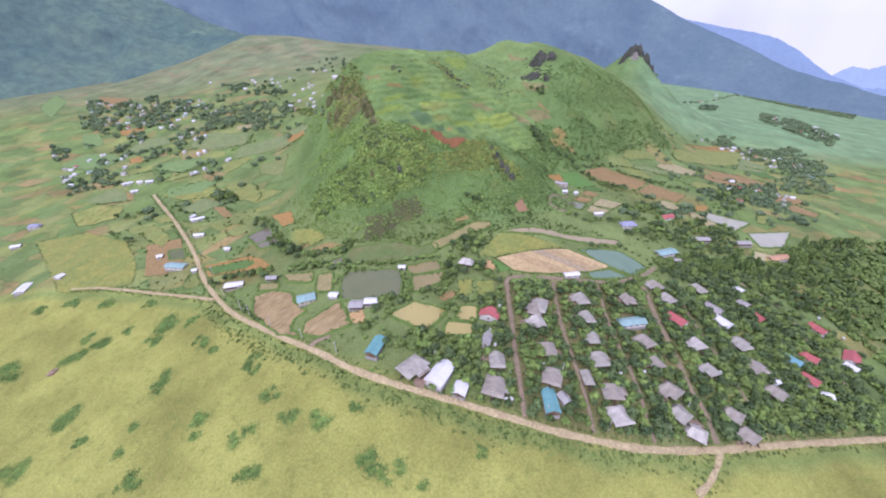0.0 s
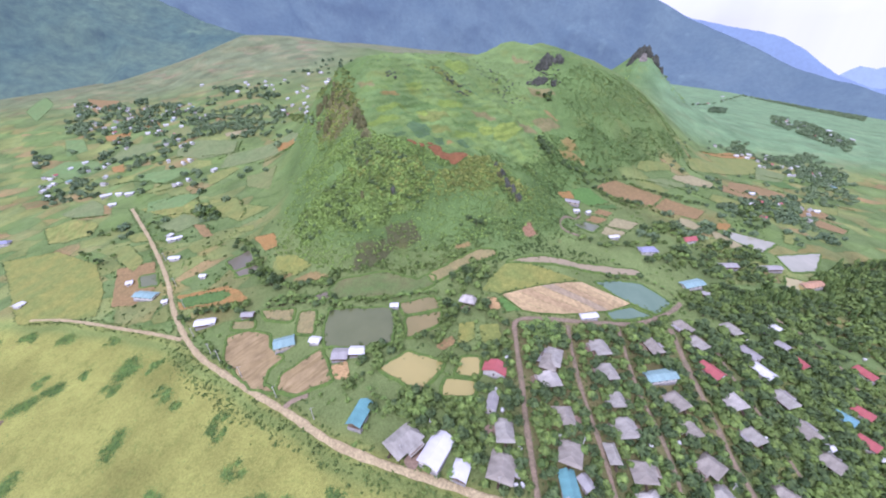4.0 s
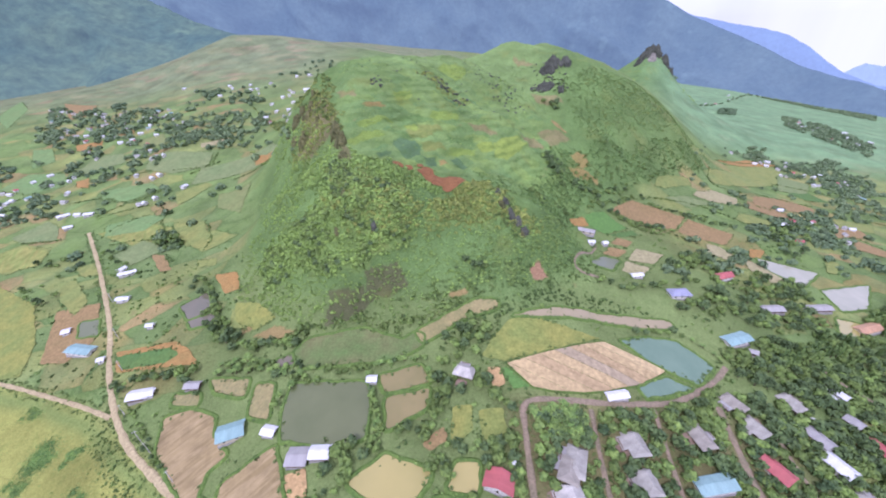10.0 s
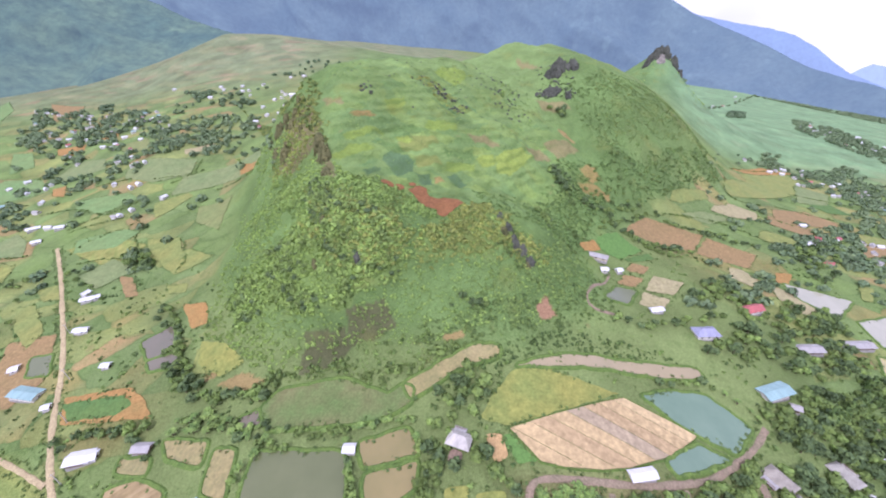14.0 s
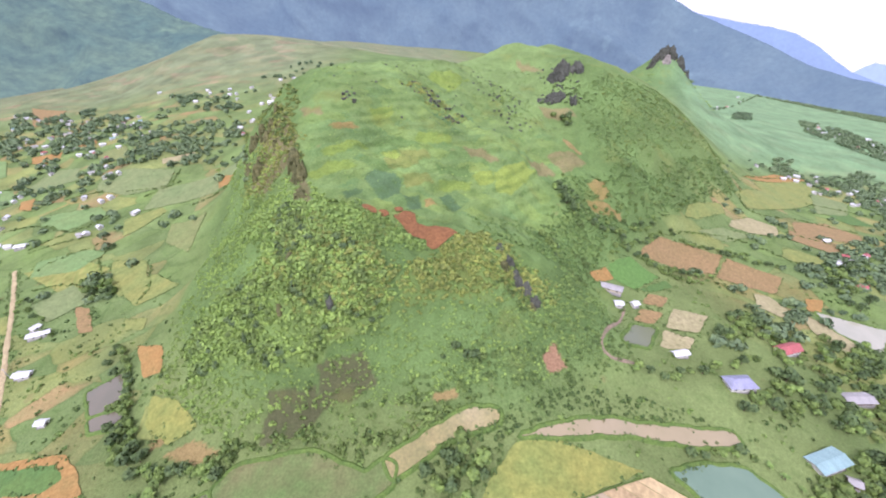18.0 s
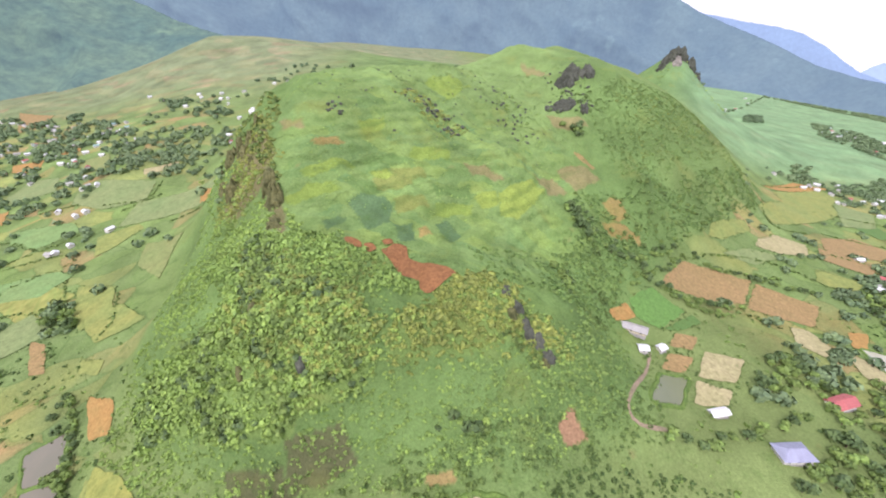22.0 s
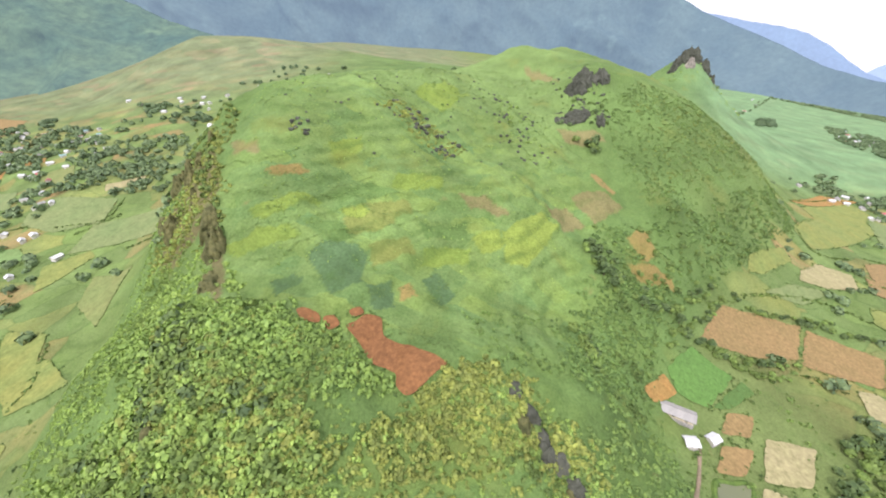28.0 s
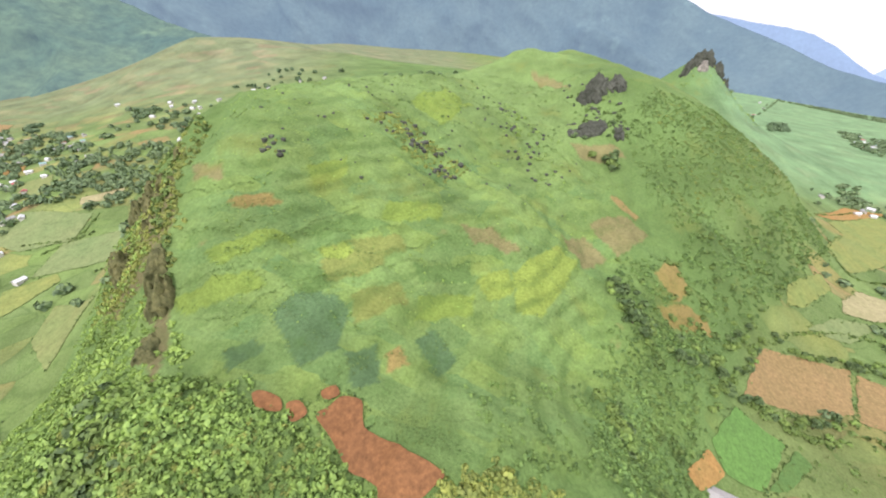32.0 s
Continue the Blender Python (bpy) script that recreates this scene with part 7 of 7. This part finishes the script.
far_wood([(-743, 614), (-682, 589), (-646, 545), (-667, 535)], 0.5)
far_wood([(-368, 336), (-347, 327), (-331, 305), (-348, 313)], 0.8)
far_wood([(427, 590), (596, 727), (667, 701), (617, 653), (506, 647)], 0.6)
far_wood([(617, 653), (758, 715), (773, 657), (701, 548), (643, 572), (591, 610)], 0.5)
far_wood([(326, 370), (411, 406), (475, 412), (386, 334), (304, 315), (297, 335)], 0.5)
far_wood([(212, 343), (235, 352), (225, 333), (200, 324)], 0.8)
far_wood([(292, 417), (344, 442), (373, 433), (320, 380), (286, 377)], 0.4)
far_wood([(192, 304), (258, 327), (275, 296), (255, 272), (165, 245)], 0.5)
far_wood([(250, 315), (318, 305), (429, 331), (458, 332), (436, 313), (255, 272)], 0.45)
far_wood([(569, 515), (707, 588), (707, 549), (606, 460), (509, 417), (517, 455)], 0.45)
far_wood([(449, 457), (528, 464), (499, 407), (394, 328), (382, 348)], 0.4)
far_village([(-560, 480), (-420, 560), (-300, 430), (-380, 340)], 14)
far_village([(-930, 911), (-737, 819), (-700, 771), (-816, 795)], 8)
far_village([(-700, 771), (-535, 776), (-466, 659), (-581, 660)], 14)
far_village([(-576, 676), (-443, 606), (-442, 574), (-546, 633)], 5)
far_village([(-414, 814), (-255, 792), (-125, 399), (-350, 719)], 9)
far_village([(-593, 626), (-565, 622), (-548, 596), (-572, 601)], 3)
far_village([(-700, 568), (-679, 575), (-566, 484), (-551, 453), (-547, 418)], 9)
bushes(LEAF_SLOPE, [(172, 510), (325, 588), (401, 544), (301, 439), (286, 479), (154, 391), (142, 436)], 1, 7.15)
bushes(LEAF_OLIVE, [(172, 500), (325, 588), (352, 512), (291, 486), (157, 402)], 1, 5.5)
bushes(LEAF_OLIVE, [(-120, 410), (-104, 385), (-81, 337), (-85, 318), (-107, 320), (-129, 333), (-124, 378)], 1.2, 27.5)
bushes(LEAF_HILL, [(-164, 382), (-122, 329), (-87, 319), (-75, 287), (-89, 253), (-115, 254)], 0.8, 16)
small_trees(LEAF_MID, [(340, 242), (522, 304), (553, 242), (352, 88), (308, 98), (316, 126), (325, 167)], 5.0, 2.6)
water_tank(-9.0, 80.0)
water_tank(25.0, 86.0)
water_tank(31.0, 114.0)
water_tank(27.0, 57.0)
water_tank(30.0, 57.0)
water_tank(31.0, 70.0)
water_tank(50.0, 76.0)
water_tank(23.0, 96.0)
water_tank(168.0, 131.0)
water_tank(194.0, 146.0)
water_tank(163.0, 87.0)
water_tank(110.0, 78.0)
water_tank(206.0, 93.0)
water_tank(298.0, 157.0)
water_tank(173.0, 60.0)
water_tank(131.0, 95.0)
water_tank(184.0, 100.0)
water_tank(94.0, 75.0)
water_tank(217.0, 121.0)
water_tank(306.0, 141.0)
bushes(LEAF_HILL, [(396, 833), (440, 880), (497, 875), (555, 845), (600, 930), (520, 915), (429, 902)], 2.1, 1.65)
far_wood([(-700, 600), (-330, 830), (-150, 420), (-190, 300), (-400, 300), (-556, 436)], 0.035)
far_wood([(197, 386), (472, 652), (720, 590), (500, 330), (293, 273)], 0.05)
far_village([(491, 865), (1637, 2103), (496, 860)], 26)
far_wood([(491, 865), (1637, 2103), (496, 860)], 0.12)
bushes(LEAF_HILL, [(-146, 232), (-128, 332), (-72, 297), (-31, 264), (-6, 248), (30, 261), (63, 256), (86, 235), (59, 213), (1, 204), (-60, 200), (-119, 204)], 1.0, 19)
bushes(LEAF_HILL, [(-150, 300), (-128, 250), (-112, 285), (-105, 320), (-150, 360), (-170, 340)], 0.8, 9)
bushes(LEAF_SLOPE, [(60, 215), (100, 240), (112, 290), (150, 340), (100, 330), (75, 290), (90, 262), (70, 235)], 0.9, 14)
bushes(LEAF_SLOPE, [(-40, 440), (60, 420), (130, 440), (180, 500), (150, 600), (60, 640), (-30, 560)], 0.8, 4)
bushes(LEAF_MID, [(-10, 203), (30, 203), (70, 212), (105, 222), (110, 240), (60, 226), (20, 216), (-8, 212)], 1.2, 19)
bushes(LEAF_MID, [(-60, 190), (-20, 196), (10, 204), (0, 214), (-16, 208), (-42, 198)], 1.2, 9)
bushes(LEAF_SLOPE, [(62, 275), (88, 268), (104, 286), (128, 326), (150, 345), (120, 345), (92, 330), (70, 300)], 1.4, 26)
bushes(LEAF_MID, [(66, 272), (92, 266), (106, 288), (132, 328), (120, 340), (94, 322), (74, 296)], 1.5, 9)
bushes(LEAF_SLOPE, [(50, 232), (78, 226), (100, 250), (104, 270), (84, 266), (62, 250)], 1.2, 22)
bushes(LEAF_HILL, [(-125, 262), (-100, 246), (-90, 285), (-98, 312), (-120, 300)], 1.1, 18)
small_trees(LEAF_DARK, [(104, 462), (140, 462), (150, 482), (120, 486)], 2.6, 3)
small_trees(LEAF_DARK, [(123, 451), (138, 453), (139, 441), (124, 439)], 3.0, 5)
small_trees(LEAF_DARK, [(93, 353), (104, 357), (116, 343), (109, 330), (96, 331)], 2.6, 7)
small_trees(LEAF_DARK, [(74, 303), (83, 306), (87, 288), (77, 282)], 2.4, 6)
small_trees(LEAF_DARK, [(10, 220), (22, 218), (23, 209), (12, 211)], 2.6, 8)
far_wood([(-520, 780), (-300, 960), (-60, 1000), (60, 820), (-220, 640), (-360, 700)], 0.018)
far_wood([(-420, 900), (-300, 1000), (-180, 960), (-260, 860)], 0.06)
far_wood([(-140, 860), (-60, 930), (20, 880), (-60, 800)], 0.05)
far_village([(-480, 800), (-300, 940), (-140, 900), (-260, 720)], 9)
grow_hedges()


# ---- crags ----
def crag(x, y, rx, ry, h, turn, material, seed, label, sink=4.0):
    """A weathered limestone crag: a fluted, broken block."""
    bm = bmesh.new()
    bmesh.ops.create_icosphere(bm, subdivisions=4, radius=1)
    off = Vector((seed * 3.7, seed * 1.3, 0))
    for v in bm.verts:
        p = v.co.copy()
        up = max(p.z, 0.0)
        q = Vector((p.x * rx, p.y * ry, p.z * h)) * 0.12 + off
        flute = noise.turbulence(Vector((q.x * 2.0, q.y * 2.0, q.z * 0.5)), 4, True, noise_basis="PERLIN_ORIGINAL")
        lean = 1.12 - 0.5 * up ** 1.4
        k = (0.70 + 0.55 * flute) * lean / max(0.45, math.hypot(p.x, p.y)) ** 0.55
        jag = 0.80 + 0.42 * abs(noise.noise(Vector((q.x * 3.0, q.y * 3.0, 0.3)))) + 0.16 * noise.noise(q * 5)
        v.co = Vector((p.x * rx * k, p.y * ry * k, p.z * h * jag))
    ob = part("crag", bm, material)
    ob.matrix_world = pose(x, y, ground_z(x, y) - sink, 0, 0, turn)
    return tagged(ob, label, "rock")


crag(144, 530, 15, 9, 21, 20, ROCK, 1, "dark limestone crag on the ridge top", 8)
crag(161, 536, 14, 8, 13, 60, ROCK, 2, "dark limestone crag on the ridge top", 6)
crag(133, 526, 9, 7, 12, 10, ROCK, 12, "dark limestone crag on the ridge top", 4)
crag(124, 473, 12, 8, 12, 10, ROCK, 3, "broken dark limestone outcrop below the ridge", 5)
crag(108, 468, 7, 6, 8, 40, ROCK, 4, "broken dark limestone outcrop below the ridge", 4)
crag(138, 467, 7, 5, 7, 70, ROCK, 14, "broken dark limestone outcrop below the ridge", 4)
crag(462, 905, 24, 12, 30, 5, ROCK, 26, "dark limestone cliff on the far peak", 16)
crag(458, 892, 10, 7, 22, 5, ROCK_PALE, 5, "pale limestone cliff on the far peak", 12)
crag(487, 899, 14, 9, 25, 10, ROCK, 6, "dark limestone cliff on the far peak", 12)
crag(437, 899, 12, 8, 20, 8, ROCK, 27, "dark limestone cliff on the far peak", 12)
crag(505, 897, 9, 7, 18, 12, ROCK, 28, "dark limestone cliff on the far peak", 10)
crag(42.3, 253.0, 2.6, 4, 6.6, 25, ROCK_BROWN, 7, "dark limestone rock face on the front shoulder", 3.6)
crag(48.8, 248.3, 2.8, 5, 7.6, 20, ROCK, 8, "dark limestone rock face on the front shoulder", 4.6)
crag(55.4, 240.9, 2.4, 3.2, 5.6, 30, ROCK_BROWN, 9, "dark limestone rock face on the front shoulder", 4)
for i, (cx, cy, turn) in enumerate(((-73, 297, 20), (-72, 300, 10), (-78, 313, 5), (-83, 324, 8), (-102, 349, 20), (-136, 388, 40), (-135, 384, 35), (-125, 376, 20),
                                    (-120, 374, 15), (-108, 366, 12), (-118, 384, 12), (-138, 418, 10), (-142, 430, 12), (-121, 406, 15))):
    tall = (7, 8, 9, 10, 12, 13, 14, 15, 15, 15, 15, 14, 13, 11)[i]
    crag(cx, cy, 4.5, 8, tall, turn, ROCK_BROWN, 40 + i, "brown and grey limestone cliff at the plateau edge", tall * 0.78)
crag(-59.2, 241.2, 1.8, 2.4, 5, 0, ROCK_BROWN, 17, "grey rock face in the bushes of the front knoll", 2)
crag(-63.0, 227.2, 1.8, 2.4, 4, 0, ROCK_BROWN, 18, "grey rock face in the bushes of the front knoll", 2)
crag(-40.1, 228.2, 2.2, 2.5, 4, 30, ROCK, 19, "grey rock face in the bushes of the front knoll", 1.5)


def boulders(poly, per_100, lo, hi, label):
    """Loose limestone blocks in the grass."""
    x, y = points_in(poly, per_100)
    patch = np.sin(x * 0.23 + 1.5 * np.sin(y * 0.2)) * np.sin(y * 0.25 + x * 0.1) + stuff_rng.uniform(-0.3, 0.9, len(x))
    k = (patch > 0) & keep_free(x, y, 0.5)
    x, y = x[k], y[k]
    shapes = []
    for s in range(4):
        bm = bmesh.new()
        bmesh.ops.create_icosphere(bm, subdivisions=1, radius=1)
        for v in bm.verts:
            v.co *= 0.75 + 0.55 * abs(noise.noise(v.co * 1.4 + Vector((s * 5, 0, 0))))
            v.co.z *= 0.9
        bm.faces.ensure_lookup_table()
        shapes.append((np.array([tuple(v.co) for v in bm.verts]), np.array([[v.index for v in f.verts] for f in bm.faces])))
        bm.free()
    v, f = scattered(shapes, x, y, height(x, y) + 0.1, stuff_rng.uniform(lo, hi, len(x)))
    me = sheet("boulders", v, f, False)
    me.materials.append(ROCK)
    tagged(new("boulders", me), label, "rocks", kind="stuff")


# ---- small things ----
def utility_pole(x, y, turn):
    top = tagged(new("utility_pole"), "pale concrete utility pole beside the road", "pole", "utility poles")
    top.matrix_world = pose(x, y, ground_z(x, y), 0, 0, turn)
    bm = bmesh.new()
    bmesh.ops.create_cone(bm, cap_ends=True, segments=8, radius1=0.22, radius2=0.13, depth=9.0, matrix=pose(0, 0, 4.0))
    part("post", bm, POLE, top)
    bm = bmesh.new()
    box(bm, 0, 0, 7.9, 1.8, 0.12, 0.12)
    arm = part("crossarm", bm, POLE, top)
    for k in (-0.8, 0, 0.8):
        bm = bmesh.new()
        bmesh.ops.create_cone(bm, cap_ends=True, segments=6, radius1=0.08, radius2=0.05, depth=0.25, matrix=pose(k, 0, 8.08))
        part("insulator", bm, POLE, arm)
    return top


POLE = mat("pole_concrete", (0.62, 0.60, 0.56), (0.50, 0.48, 0.45), 0.5, fine=2, bump=0.1)
for px, py, turn in ((-170, 152, 40), (-150, 137, 35), (-141, 131, 30), (-120, 117, 35), (-92, 100, 35), (-66, 84, 30), (-196, 183, 50), (-222, 212, 50), (-256, 250, 50), (-22, 67, 15), (20, 57, 10), (47, 51, 5), (78, 47, 0), (110, 48, 0), (60, 72, 90), (128, 62, 90)):
    utility_pole(px, py, turn)


def earth_mound(x, y, r, h):
    bm = bmesh.new()
    bmesh.ops.create_icosphere(bm, subdivisions=3, radius=1)
    for v in bm.verts:
        k = 0.8 + 0.4 * noise.noise(v.co * 2.0)
        v.co = Vector((v.co.x * r * k, v.co.y * r * k, v.co.z * h * k))
    ob = part("earth_mound", bm, FIELD_LOOK["yard"][0])
    ob.matrix_world = pose(x, y, ground_z(x, y) - 0.3)
    return tagged(ob, "low brown heap of earth on the meadow", "mound")


earth_mound(-281, 113, 4.0, 2.2)
boulders([(-23, 406), (-9, 429), (11, 421), (33, 404), (20, 384), (0, 394)], 6, 0.8, 2.1, "dark limestone boulders scattered in the grass")
boulders([(-61, 374), (-49, 378), (-44, 366), (-55, 361)], 8, 0.8, 1.9, "dark limestone boulders scattered in the grass")
boulders([(64, 537), (86, 455), (87, 408), (67, 412), (54, 447)], 3.5, 0.7, 1.7, "dark limestone boulders scattered in the grass")
boulders([(-94, 415), (54, 576), (109, 413), (87, 393), (-27, 359)], 0.5, 0.5, 1.2, "dark limestone boulders scattered in the grass")
boulders([(120, 566), (151, 542), (158, 494), (151, 473), (109, 469)], 2.0, 0.8, 2.2, "dark limestone boulders scattered in the grass")

# ---- cliff band and shoulder rocks ----
for i, (cx, cy) in enumerate([(-118, 385), (-128, 387), (-133, 380), (-144, 381), (-119, 374), (-116, 343), (-128, 352), (-82, 325), (-76, 314), (-70, 295)]):
    crag(cx, cy, 3.5 + i % 3, 7, 8 + 2 * (i % 3), 15 + 9 * (i % 4), ROCK_BROWN, 60 + i, "brown and grey limestone cliff at the plateau edge", 5.5)
for i, (cx, cy) in enumerate([(41, 260), (45, 255), (48, 251), (53, 246), (57, 242)]):
    crag(cx, cy, 2.4, 3.6, 5 + i % 2, 25 + 8 * i, ROCK, 80 + i, "dark limestone rock face on the front shoulder", 2.2)
